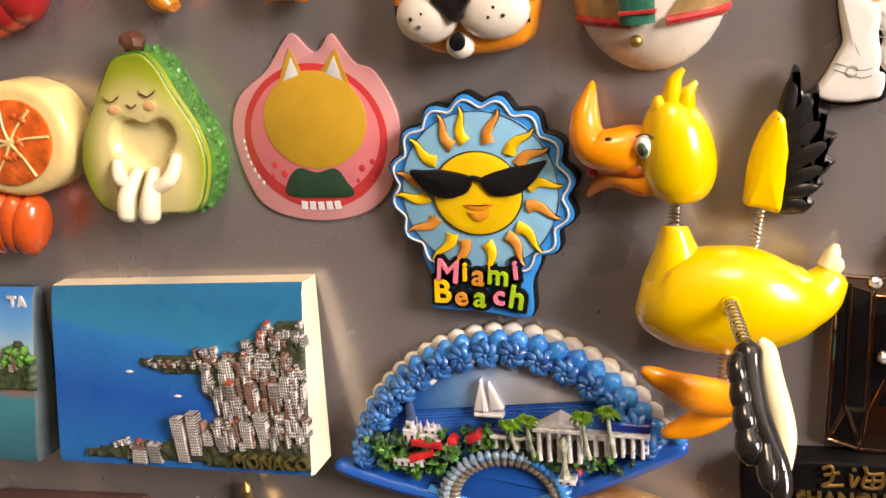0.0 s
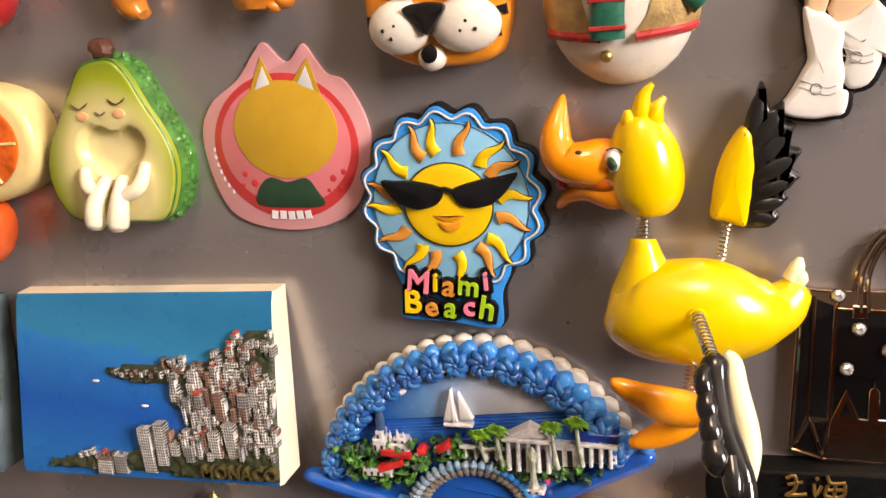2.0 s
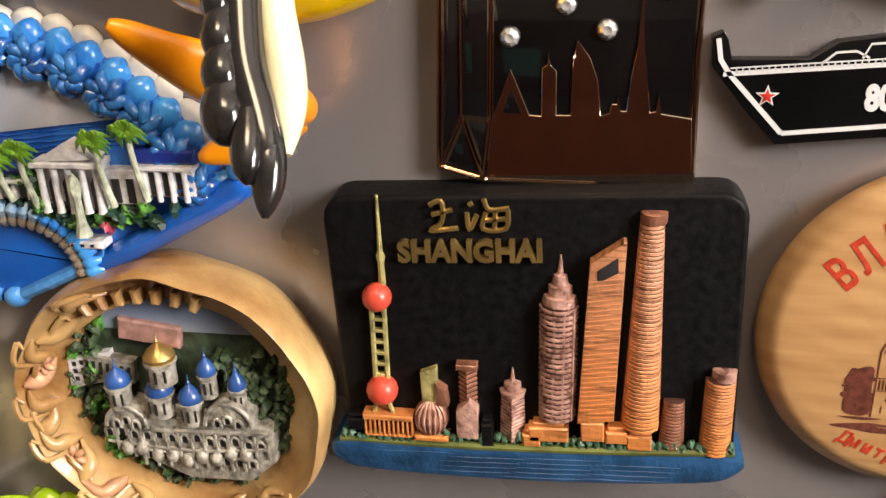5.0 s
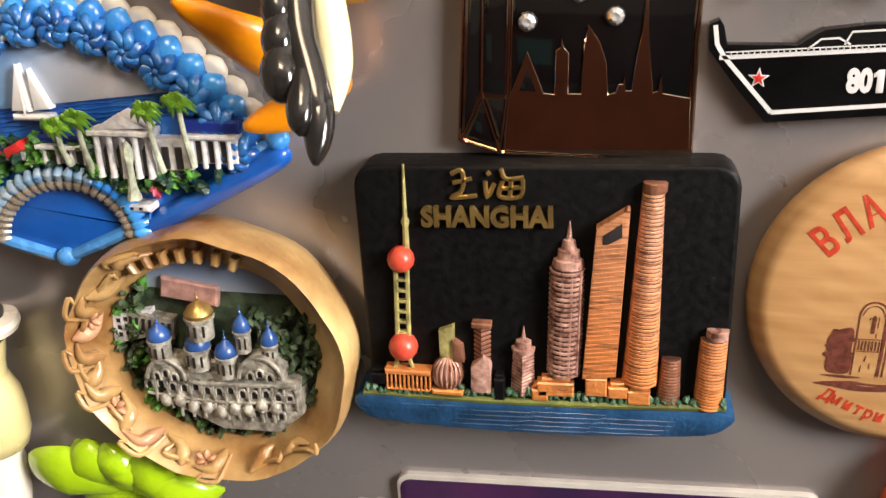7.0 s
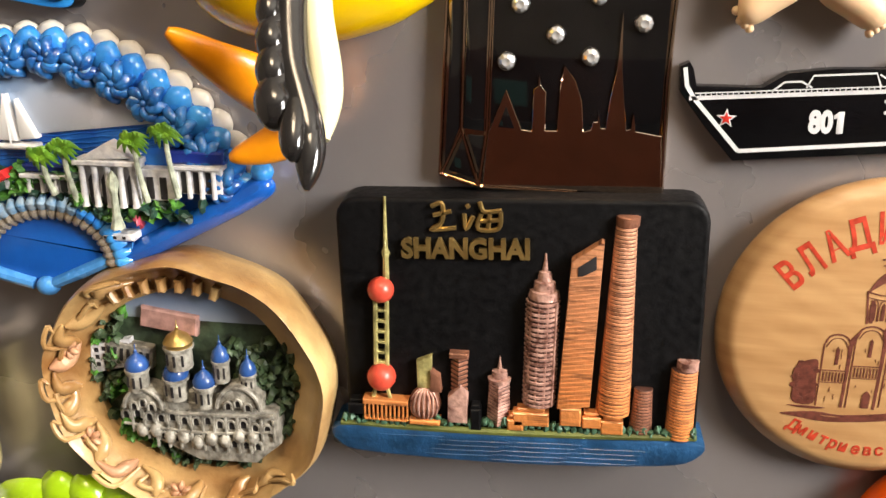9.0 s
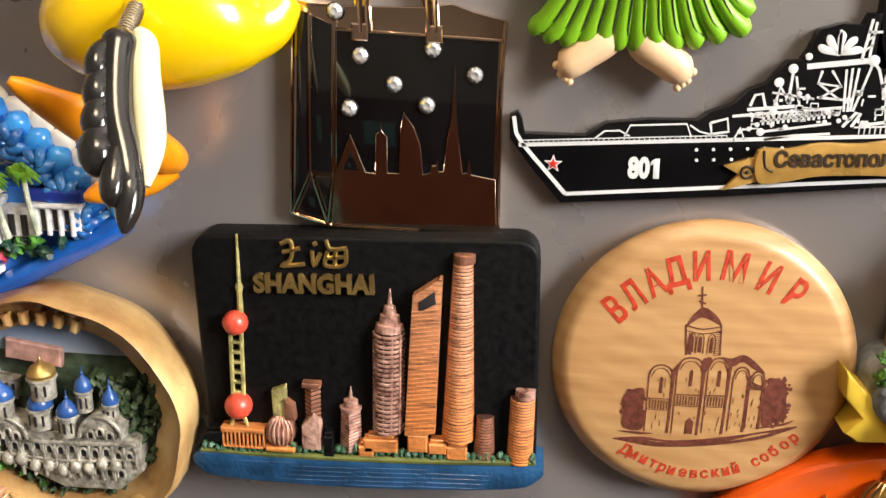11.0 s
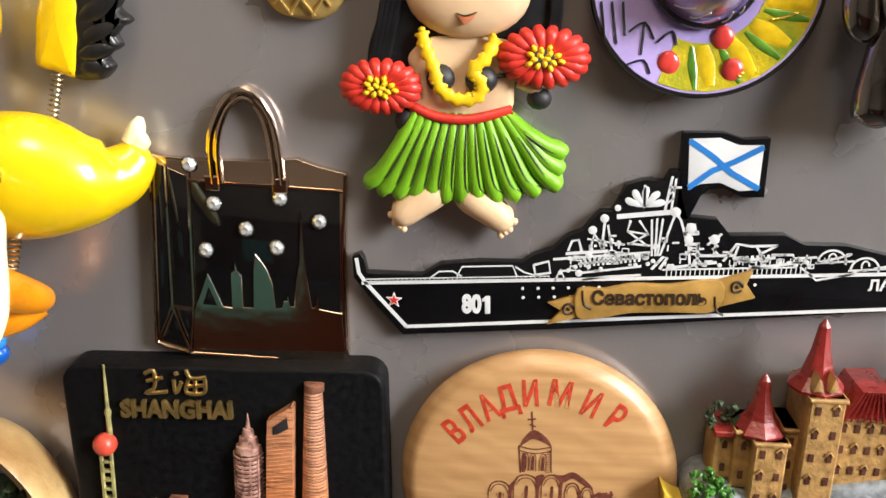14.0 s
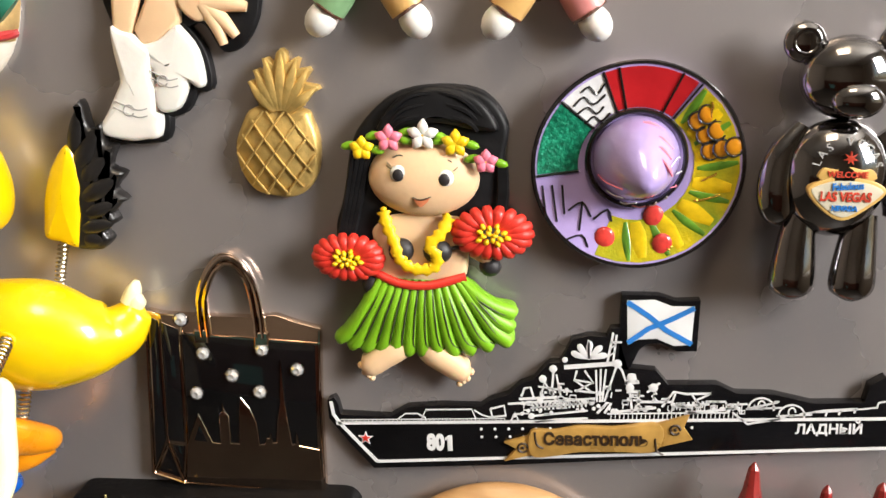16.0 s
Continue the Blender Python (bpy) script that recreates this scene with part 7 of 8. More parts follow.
ln((167, 13.2), (166.7, 18.1), wd=0.53)
ln((171.3, 12.6), (172.2, 20.2), wd=0.53)
ln((172.6, 12.7), (173, 19.7), wd=0.46)
ln((171.6, 14.3), (172.9, 15.5), wd=0.33)
ln((171.8, 16.2), (173, 17.3), wd=0.33)
ln((171.7, 17.8), (174.3, 17.9), wd=0.46)
ln((173.3, 12.7), (174.8, 10.9), (176.7, 5.9), wd=0.53)
ln((175.7, 7.8), (178.9, 8.2), wd=0.92)
ln((176.2, 5.5), (179.3, 5.7), wd=0.66)
ln((176.4, 8), (176.4, 10), (177.8, 10), (178.3, 8.1), wd=0.46)
ln((177, 5.5), (177.8, 0.3), wd=0.53)
ln((179, 5.6), (179.2, 0.4), wd=0.53)
ln((180.9, 5.6), (183.7, 8.2), wd=0.53)
ln((181.1, 7.3), (183.2, 5.3), wd=0.46)
ln((182.6, 6.2), (182.5, 3.3), wd=0.46)
ln((182, 4.9), (183.6, 3.4), wd=0.46)
ln((178.6, 3.1), (186.7, 3.5), wd=0.59)
ln((184.6, 2.1), (187, 6.1), (190, 5.7), (195.5, 6.1), wd=0.53)
ln((186.7, 2.6), (187.4, 5.7), wd=0.46)
ln((191.3, 5.5), (193.6, 2.3), wd=0.46)
ln((195.5, 6.1), (191.9, 4), wd=0.46)
ln((194.5, 4), (199, 4.2), (199.7, 1.5), wd=0.53)
ln((186.8, 2.3), (195.4, 3.4), wd=0.59)
ln((190.4, 0.8), (202.4, 2.8), wd=0.59)
ln((199, 3.4), (204, 3.9), wd=0.46)
ln((204.1, 2.7), (210.8, 4.7), wd=0.46)
ln((209.9, 4.8), (211.1, 4.9), wd=0.4)
ln((169.7, -0.4), (171.9, 2.5), (172.8, 2.4), (171.4, -0.3), wd=0.59)
ln((172.8, 0), (183.3, 1.8), wd=0.59)
ln((200.8, 1.6), (204.5, -1.2), (211.3, 0.4), (212.9, 1.3), wd=0.46)
ln((218.7, 2.6), (221.2, 3.2), (228.7, 4.1), wd=0.4)
ln((221.8, 1.8), (222.1, 3), wd=0.46)
ln((224.7, 2.3), (225, 3.5), wd=0.46)
ln((228.1, 2.9), (228.3, 4.1), wd=0.46)
ln((232.9, 4.3), (233.1, 5.8), (234.6, 6.2), wd=0.46)
ln((144.5, -0.6), (147.7, 0.4), (148.2, -2.2), (145, -2.8), (144.5, -0.6), wd=0.53)
ln((149.2, -4.1), (150.4, -1.3), (151.4, -3.7), wd=0.4)
ln((155.1, -3.5), (160.4, -2.5), (167.6, -1.8), wd=0.46)
ln((151.2, 2.3), (160.2, 3.3), wd=0.66)
for a in (18, 52, 90, 128, 162):
    g.plate(spl([(167.0, 13.4), (167.0 + 3.6 * math.cos(radians(a - 13)), 13.4 + 3.6 * math.sin(radians(a - 13))), (167.0 + 4.4 * math.cos(radians(a)), 13.4 + 4.4 * math.sin(radians(a))), (167.0 + 3.2 * math.cos(radians(a + 14)), 13.4 + 3.2 * math.sin(radians(a + 14)))], 3), 2.7, 2.96, 0.02)
for u, v, r in ((158.9, 10.5, 0.95), (156.6, 7.8, 0.95), (161.5, 12.9, 0.7), (173.6, 12.5, 1.1), (177.1, 9.2, 1.1), (182.3, 6.9, 1.1), (154.3, -2.0, 0.8), (156.2, 2.1, 0.8), (176.9, 6.6, 1.0)):
    g.plate(ell(u, v, r, r, 10), 2.7, 2.97, 0.02)
for i in range(14):
    ln((154.6 + i * 0.95, -0.6 + i * 0.14), (154.6 + i * 0.95, 1.0 + i * 0.14), wd=0.5)
for i in range(30):
    u = 173 + i * 1.0
    ln((u, hy(u) + 0.5), (u, hy(u) + 1.9), wd=0.22)
ln(*[(u, hy(u) + 1.9) for u in range(172, 204, 4)], wd=0.35)
for cu_, cv_ in ((207.2, 3.0), (214.2, 1.6)):
    g.stroke(ell(cu_, cv_, 2.9, 2.6, 12, 0, -10, 190), 0.42, 2.7, 2.96)
    g.stroke(ell(cu_, cv_ + 0.8, 0.8, 1.1, 10, 0, 0, 360), 0.36, 2.7, 2.96)
    ln((cu_ - 3.4, cv_ - 0.4), (cu_ + 4.6, cv_ + 0.4), wd=0.4)
ln((216, 2.0), (219, 2.6), (226, 3.4), (233, 4.6), wd=0.35)
for i in range(18):
    ln((186 + i * 1.4, hy(186) + 2.6 + i * 0.1), (186 + i * 1.4, hy(186) + 3.8 + i * 0.1), wd=0.22)
rnd = random.Random(31)
for i in range(90):
    u = rnd.uniform(150, 203)
    top = 3 + (u - 150) * 0.55 if u < 160 else (9 if u < 175 else (6.5 if u < 186 else 4.6))
    v = rnd.uniform(hy(u) + 1.6, max(hy(u) + 2.2, top - 1.6))
    k = i % 4
    a = rnd.uniform(0.7, 2.0)
    if k == 0:
        ln((u, v), (u + a, v + a * 0.07), wd=0.4)
    elif k == 1:
        ln((u, v), (u + 0.1, v + a * 0.8), wd=0.32)
    elif k == 2:
        g.plate(ell(u, v, 0.5, 0.5, 8), 2.7, 2.97, 0.02)
    else:
        ln((u, v), (u + a * 0.7, v), (u + a * 0.7, v + a * 0.5), (u, v + a * 0.5), (u, v), wd=0.28)
for v0, u0, u1 in ((1.2, 155, 168), (4.2, 156, 164), (3.0, 187, 198)):
    for i in range(int((u1 - u0) / 1.1)):
        ln((u0 + i * 1.1, v0 + i * 0.12), (u0 + i * 1.1 + 0.6, v0 + i * 0.12 + 0.05), wd=0.5)
part("white_print", g, WHITE_PRINT, t, "white line drawing of the ship")
for i in range(16):
    u = 142.4 + i * 3.3
    part("porthole", G().plate(ell(u, hy(u) - 1.9, 0.36, 0.36, 8), 2.7, 2.96, 0.02), WHITE_PRINT, t)
for i in range(4):
    u = 142.6 + i * 3.4
    part("porthole", G().plate(ell(u, hy(u) - 4.0, 0.36, 0.36, 8), 2.7, 2.96, 0.02), WHITE_PRINT, t)
part("hull_number", G().glyphs("80", 5.7, 131.4, -10.5, 2.7, 2.97, 2.5, 0.3, 0.74).at(134.8, -10.35, 2.5).plate([(-0.5, -2.05), (0.7, -2.05), (0.7, 2.1), (-0.2, 2.1), (-1.1, 1.4), (-1.1, 0.7), (-0.5, 0.9)], 2.7, 2.97, 0.02), WHITE_PRINT, t, "white painted number")
part("ship_name", G().glyphs("ЛАДНЫЙ", 3.3, 223.0, -1.6, 2.7, 2.97, 3.4, 0.1), WHITE_PRINT, t, "white printed name of the ship")
star = [(114.2 + (1.35 if k % 2 == 0 else 0.54) * math.sin(k * math.pi / 5), -10.2 + (1.35 if k % 2 == 0 else 0.54) * math.cos(k * math.pi / 5)) for k in range(10)]
part("star", G().plate([(114.2 + (x - 114.2) * 1.45, -10.2 + (y + 10.2) * 1.45) for x, y in star], 2.7, 2.95, 0.02), WHITE_PRINT, t)
part("star", G().plate(star, 2.8, 3.02, 0.02), RED, t, "red star")
rb = part("ribbon", G().plate(spl([(154.2, -5.6), (160, -5.0), (166, -3.6), (174, -3.4), (184.4, -2.0), (184.0, -8.8), (175, -9.6), (166, -10.2), (160, -11.6), (154.6, -11.8)], 4), 2.6, 4.4, 0.3), BRASS, t, "dull gold ribbon banner")
part("ribbon_end", G().plate([(156, -6.2), (156.4, -11.4), (148.2, -14.0), (151, -10.6), (148.0, -9.0)], 2.6, 3.8, 0.2), BRASS, rb)
part("ribbon_end", G().plate([(182.4, -2.4), (191.0, 0.6), (190, -2.6), (192.2, -5.6), (183, -8.6)], 2.6, 3.8, 0.2), BRASS, rb)
INK_BR = mat("umber_print", (0.03, 0.015, 0.006), 0.5)
part("ribbon_text", G().glyphs("Севастополь", 4.3, 169.5, -6.6, 4.3, 4.6, 2.8, 0.15, 0.9), INK_BR, rb, "umber lettering")
for u, v in ((152.6, -10), (188.0, -3.2)):
    part("ribbon_ornament", G().tube([(x, y, 3.9) for x, y in ell(u, v, 1.2, 1.2, 10)], 0.3, 4, 1, False).ball((u, v, 3.8), 0.5, 6, 5), INK_BR, rb)
for u in (155.2, 183.4):
    part("ribbon_fold", G().tube([(u, -5.4, 4.4), (u + 0.6, -8.6, 4.4), (u + 2.2, -9.6, 4.4)], 0.25, 4, 3), INK_BR, rb)

# ---- hula doll: one moulded rubber figure ----
g = G()
K_HAIR, K_SKIN, K_INK, K_RED, K_YEL, K_GRN, K_PNK, K_WHT, K_LINE = range(9)
g.m = K_HAIR
g.plate(spl([(131, 75.8), (121.4, 73.6), (114.4, 67), (111.8, 60.6), (110.8, 52), (108.6, 44), (109.6, 38.5), (116, 40), (124, 46), (134, 46), (141, 45), (146, 46.6), (147.4, 52), (146, 60), (146.6, 68), (141, 74.6)], 5), 0, 5.2, 1.2, steps=3)
g.plate(spl([(131, 76.0), (123, 73.2), (118.2, 66.4), (122, 66), (131, 68), (140, 66.6), (144.8, 67), (140, 73.6)], 5), 4, 7.0, 1.2, 0.4, 3)
for k in range(4):
    g.tube([(116.6 - k * 1.2, 62, 5.2), (114.6 - k * 1.0, 52, 5.4), (112.4 - k * 0.9, 42, 5.1)], 0.8, 6, 4)
    g.tube([(145.0 + k * 0.4, 60, 5.3), (145.4 + k * 0.4, 53, 5.6), (144.6 + k * 0.4, 47.6, 5.2)], 0.7, 6, 4)
g.m = K_SKIN
g.plate(spl([(119.6, 46.8), (124, 48), (133, 48), (138.4, 46.8), (141.0, 42), (138.6, 38.6), (137.6, 32.6), (128, 31), (118.2, 32.4), (118.4, 38), (116.4, 43)], 5), 1, 5.6, 1.4, 0.3, 3)
g.ball((128.5, 55.8, 5.2), (12.4, 8.7, 4.8), 28, 16)
g.loft([(139.6, 39, 4), (142.4, 37.6, 4.6), (143.6, 37, 4.6)], [1.6, 1.5, 1.4], 8, 3)
for (ax, ay), (bx, by), s in (((122.6, 15.4), (115.6, 9.8), -1), ((130.6, 14.4), (137.8, 9.4), 1)):
    g.loft([(ax + s * -0.6, ay + 2.4, 3.0), (ax, ay, 3.6), ((ax + bx) / 2, (ay + by) / 2, 3.8), (bx, by, 3.8), (bx + s * 1.2, by - 0.6, 3.4)], [(3.6, 2.6), (3.8, 3.2), (3.5, 3.2), (3.0, 2.9), (1.2, 1.4)], 14, 4)
    for k in range(4):
        g.ball((bx + s * (2.0 - 0.9 * k), by - 1.0 - 0.7 * k + (1.0 if k == 0 else 0), 4.2), (0.85, 0.9, 1.0), 8, 6)
g.m = K_INK
for s in (-1, 1):
    g.ball((127.7 + s * 4.1, 39.2, 6.3), (3.1 + 0.2 * s, 2.9, 2.2), 16, 10)
g.tube([(121, 39.6, 6), (124, 39.4, 6.2)], 0.5, 5, 2, False).tube([(132, 39.8, 6.2), (139, 40.4, 5.8)], 0.5, 5, 2, False)
g.ball((116.6, 30.2, 4.4), (2.4, 2.8, 2.2), 12, 8).ball((143.6, 35.6, 4.4), (2.6, 2.4, 2.2), 12, 8)
for u, v in ((123.5, 57.3), (133.5, 56.6)):
    g.m = K_WHT
    g.ball((u, v, 9.1), (2.0, 2.0, 0.8), 14, 9)
    g.m = K_INK
    g.ball((u - 0.1, v - 0.2, 9.6), (1.3, 1.45, 0.6), 12, 8)
    g.m = K_LINE
    for k in (-1, 0, 1):
        s = -1 if u < 128 else 1
        g.tube([(u + s * 1.7, v + 1.0 + k * 0.5, 9.0), (u + s * 2.7, v + 1.6 + k * 0.8, 8.6)], 0.1, 4, 1, False)
    g.tube([(u - 1.4, v + 3.4, 8.6), (u, v + 4.0, 8.5), (u + 1.4, v + 3.5, 8.6)], 0.14, 4, 3)
g.tube([(126.6, 52.2, 9.6), (128.4, 51.8, 9.8), (130.6, 52.5, 9.5)], 0.13, 4, 3)
g.m = 9
g.plate(spl([(126.8, 52.0), (128.4, 51.7), (130.3, 52.2), (129.4, 50.9), (128.2, 50.1), (127.3, 51.0)], 4), 9.0, 9.75, 0.15)
g.m = K_RED
g.tube([(117.6, 33.4, 5.4), (123, 31.4, 6.4), (130, 31.2, 6.6), (138.2, 33.2, 5.4)], 1.1, 8, 5)
for cu_, cv_, a, b, rt in ((111.6, 37.2, 8.0, 5.2, 5), (144.0, 44.0, 8.8, 5.8, -4)):
    g.m = K_RED
    for k in range(18):
        an = radians(k * 20)
        tip = (cu_ + a * math.cos(an), cv_ + b * math.sin(an))
        g.loft([(cu_ + a * 0.3 * math.cos(an), cv_ + b * 0.3 * math.sin(an), 7.6), (cu_ + a * 0.75 * math.cos(an), cv_ + b * 0.75 * math.sin(an), 7.6), (*tip, 6.2)], [(0.8, 0.9), (1.45, 1.2), (1.0, 0.8)], 8, 3)
    g.m = K_YEL
    for k in range(15):
        an, r = k * 2.4, 0.22 * math.sqrt(k + 0.3)
        g.ball((cu_ + a * 0.42 * r / 0.85 * math.cos(an), cv_ + b * 0.42 * r / 0.85 * math.sin(an), 8.8), (0.85, 0.6, 0.8), 7, 5, math.degrees(an))
g.m = K_YEL
lei = spl([(119.7, 48.2, 6.6), (120.6, 45.0, 7.2), (122.4, 41.0, 7.9), (123.9, 37.2, 8.0), (127.2, 35.3, 7.8), (131.0, 35.9, 7.8), (131.9, 38.6, 8.0), (130.2, 41.2, 8.2), (132.6, 43.8, 7.8), (134.3, 47.4, 6.8)], 6, False)
g.loft(lei, [(1.35 + 0.35 * math.sin(k * 1.9), 0.8) for k in range(len(lei))], 10, 1, smooth=False)
for k, q in enumerate(lei[::3]):
    g.ball((q[0] + 0.7 * math.sin(k * 2.3), q[1] + 0.5 * math.cos(k * 3.1), q[2] + 0.15), (0.8, 0.6, 0.55), 8, 6, k * 67, 0.3)
g.m = K_GRN
g.plate(spl([(118.0, 32.2), (112.9, 24.1), (108.5, 17.8), (108.8, 15.9), (113.4, 14.6), (120, 14.3), (126.5, 13.8), (132.3, 14.2), (140.1, 14.9), (145.1, 16.5), (149.2, 16.8), (149.4, 19.6), (146.6, 21.8), (149.3, 22.5), (149.4, 26.3), (143.4, 27.7), (138.0, 32.0), (128, 31)], 4), 1.5, 4.6, 0.8)
ends = ((109.6, 17.2), (112.4, 15.8), (115.6, 15.3), (118.9, 15.2), (122.1, 15.2), (125.2, 14.8), (128.6, 14.8), (132.0, 15.0), (135.6, 15.3), (139.4, 15.8), (143.4, 16.9), (147.6, 18.2), (147.9, 21.6), (148.2, 25.0))
for k, (bx, bv) in enumerate(ends):
    f = k / 13
    top = 118.6 + 19.0 * min(1, f * 1.1)
    sag = 25.4 if k < 9 else 25.8 + (k - 9) * 0.75
    g.m = K_GRN
    g.loft([(top, 32.0, 4.4), (top + (bx - top) * 0.34, sag, 5.4), (top + (bx - top) * 0.72, bv + (sag - bv) * 0.32, 5.2), (bx, bv, 4.6), (bx + (0.9 if k > 8 else 0.1), bv - 0.7, 4.3)], [(1.2, 2.2), (1.7, 2.5), (1.9, 2.3), (2.0, 2.0), (1.7, 1.7)], 12, 4)
    g.m = K_LINE
    g.tube([(top + 0.8, 30.6, 6.6), (top + 0.8 + (bx - top) * 0.34, sag - 0.7, 7.9), (top + 0.9 + (bx - top) * 0.72, bv + (sag - bv) * 0.32 - 0.8, 7.2), (bx + 1.5 - 0.5 * (k > 10), bv + 0.6 - 1.4 * (k > 10), 5.8)], 0.17, 4, 4)
    if k % 2:
        g.tube([(top + (bx - top) * 0.3, sag + 0.6, 7.8), (top + (bx - top) * 0.62, bv + (sag - bv) * 0.42, 7.4)], 0.1, 4, 3, False)
g.m = K_HAIR
for s, x0 in ((-1, 130.0), (1, 131.8)):
    for k in range(3):
        g.tube([(x0, 74.6 - k * 2.2, 6.6), (x0 + s * (5 + k * 0.6), 73.4 - k * 2.4, 7.2), (x0 + s * (10.4 - k), 68.6 - k * 1.0, 6.4)], 0.55, 6, 5)
for k, (u, v, r) in enumerate(((115.4, 62.6, 2.6), (121.2, 64.9, 3.0), (128.6, 65.8, 3.4), (135.6, 64.2, 3.0), (142.2, 60.4, 2.6))):
    g.m = K_GRN
    for s in (-1, 1):
        g.ball((u + s * (r + 0.4), v - 0.4 * s, 8.0), (1.9, 1.0, 0.8), 8, 6, -15 * s)
    g.m = (K_YEL, K_PNK, K_WHT, K_YEL, K_PNK)[k]
    for j in range(5):
        an = radians(90 + j * 72)
        g.loft([(u, v, 8.8), (u + r * 0.6 * math.cos(an), v + r * 0.6 * math.sin(an), 9.2), (u + r * math.cos(an), v + r * math.sin(an), 8.6)], [(0.7, 0.5), (1.15, 0.65), (0.25, 0.3)], 10, 3)
    g.m = K_YEL
    g.ball((u, v, 9.1), (0.45, 0.45, 0.35), 7, 5)
solid("hula_doll_magnet", g, [BLACK, SKIN, INK, RED, YELLOW, mat("grass_green_rubber", (0.19, 0.44, 0.012), 0.42, var=0.15), PINK, WHITE, mat("dark_line", (0.03, 0.03, 0.02), 0.5), mat("lip_terracotta", (0.62, 0.20, 0.09), 0.4)], 129, 42, "rubber hula dancer doll magnet with green grass skirt", "magnet", sharp=50)

# ---- painted straw hat ----
LILAC = mat("lilac_gloss", (0.42, 0.33, 0.66), 0.2, coat=0.6, var=0.12, scale=80)
hc = (174.6, 59.6)
t = thing("sombrero_magnet", *hc, "hand-painted glossy sombrero magnet with lilac crown", "magnet")


def brim_w(r):
    return 3.0 + 3.4 * (r / 22.4) ** 2


part("brim", G().lathe([(20.5, 0.4), (22.0, 2.4), (22.4, 4.6), (22.3, 6.2)] + [(r, brim_w(r)) for r in (21.4, 18, 14, 10, 4, 0.1)], *hc, 72), LILAC, t, "lilac painted brim")
part("brim_edge", G().tube([(x, y, 5.9) for x, y in ell(*hc, 22.2, 22.2, 72)] + [(hc[0] + 22.2, hc[1], 5.9)], 0.55, 6, 1, False), BLACK_GLOSS, t, "black painted edge")
kc = (174.4, 61.2)
part("crown", G().loft([(174.4, 61.2, 3.4), (174.4, 61.1, 5.4), (174.6, 60.6, 8.4), (174.9, 60.0, 11.4), (175.2, 59.2, 14.2), (175.5, 58.5, 16.6), (175.7, 58.1, 17.9), (175.8, 58.0, 18.4)], [9.3, 9.1, 8.3, 7.0, 5.2, 3.2, 1.6, 0.2], 40, 3, (0, 1, 0)), LILAC, t, "pointed lilac crown")
part("crown_line", G().tube([(x, y, 4.9) for x, y in ell(*kc, 10.4, 10.4, 48)] + [(kc[0] + 10.4, kc[1], 4.9)], 0.6, 6, 1, False), BLACK_GLOSS, t)


def brim_patch(name, a0, a1, r0, r1, m, lift=0.12, label=""):
    g = G()
    rows = []
    for i in range(5):
        r = r0 + (r1 - r0) * i / 4
        rows.append([g.p(hc[0] + r * math.cos(radians(a0 + (a1 - a0) * k / 12)), hc[1] + r * math.sin(radians(a0 + (a1 - a0) * k / 12)), brim_w(r) + lift) for k in range(13)])
    for a, b in zip(rows, rows[1:]):
        for k in range(12):
            g.face((a[k], a[k + 1], b[k + 1], b[k]))
    low = [[g.p(*(g.v[i][0], g.v[i][1], g.v[i][2] - 0.3)) for i in rw] for rw in (rows[0], rows[-1])]
    for a, b in ((rows[0], low[0]), (rows[-1], low[1])):
        for k in range(12):
            g.face((a[k], a[k + 1], b[k + 1], b[k]))
    return part(name, g, m, t, label, 60)


HAT_RED = mat("red_enamel", (0.48, 0.015, 0.02), 0.2, coat=0.6, var=0.15)
HAT_GREEN = mat("green_glitter", (0.01, 0.22, 0.12), 0.25, 0.3, coat=0.5, var=0.5, scale=900, bump=0.5, bscale=1400)
HAT_YEL = mat("yellow_green_glitter", (0.74, 0.54, 0.01), 0.25, 0.05, coat=0.5, var=0.5, scale=110, bump=0.3, bscale=1400, col2=(0.22, 0.30, 0.02))
brim_patch("red_patch", 58, 112, 12.6, 21.4, HAT_RED, 0.12, "red enamel panel")
brim_patch("white_patch", 114, 140, 12.6, 21.4, WHITE_PRINT)
brim_patch("green_patch", 142, 186, 12.6, 21.4, HAT_GREEN, 0.14, "green glitter panel")
brim_patch("yellow_patch", -112, 54, 12.2, 21.4, HAT_YEL, 0.12, "yellow and green glitter field")
for a in (56, 68, 104, 113, 141, 187):
    part("painted_line", G().tube([(hc[0] + r * math.cos(radians(a)), hc[1] + r * math.sin(radians(a)), brim_w(r) + 0.2) for r in (12.4, 16.5, 21.6)], 0.28, 5, 2), BLACK_GLOSS, t)
for i in range(7):
    a, r = radians(18 + (i % 3) * 13 - 4), 15.6 + (i // 3) * 2.4
    part("scale_outline", G().tube([(x, y, brim_w(r) + 0.35) for x, y in ell(hc[0] + r * math.cos(a), hc[1] + r * math.sin(a), 1.95, 2.05, 14)], 0.24, 4, 1, False), BLACK_GLOSS, t)
for i in range(6):
    a = radians(-95 + i * 24)
    part("yellow_stroke", G().loft([(hc[0] + r * math.cos(a + r * 0.01), hc[1] + r * math.sin(a + r * 0.01), brim_w(r) + 0.1) for r in (12.6, 16, 20.4)], [(1.2, 0.2), (2.0, 0.25), (1.0, 0.2)], 8, 4), bpy.data.materials.get("lemon_glaze") or mat("lemon_glaze", (0.72, 0.50, 0.01), 0.22, coat=0.5, var=0.3, scale=200), t)
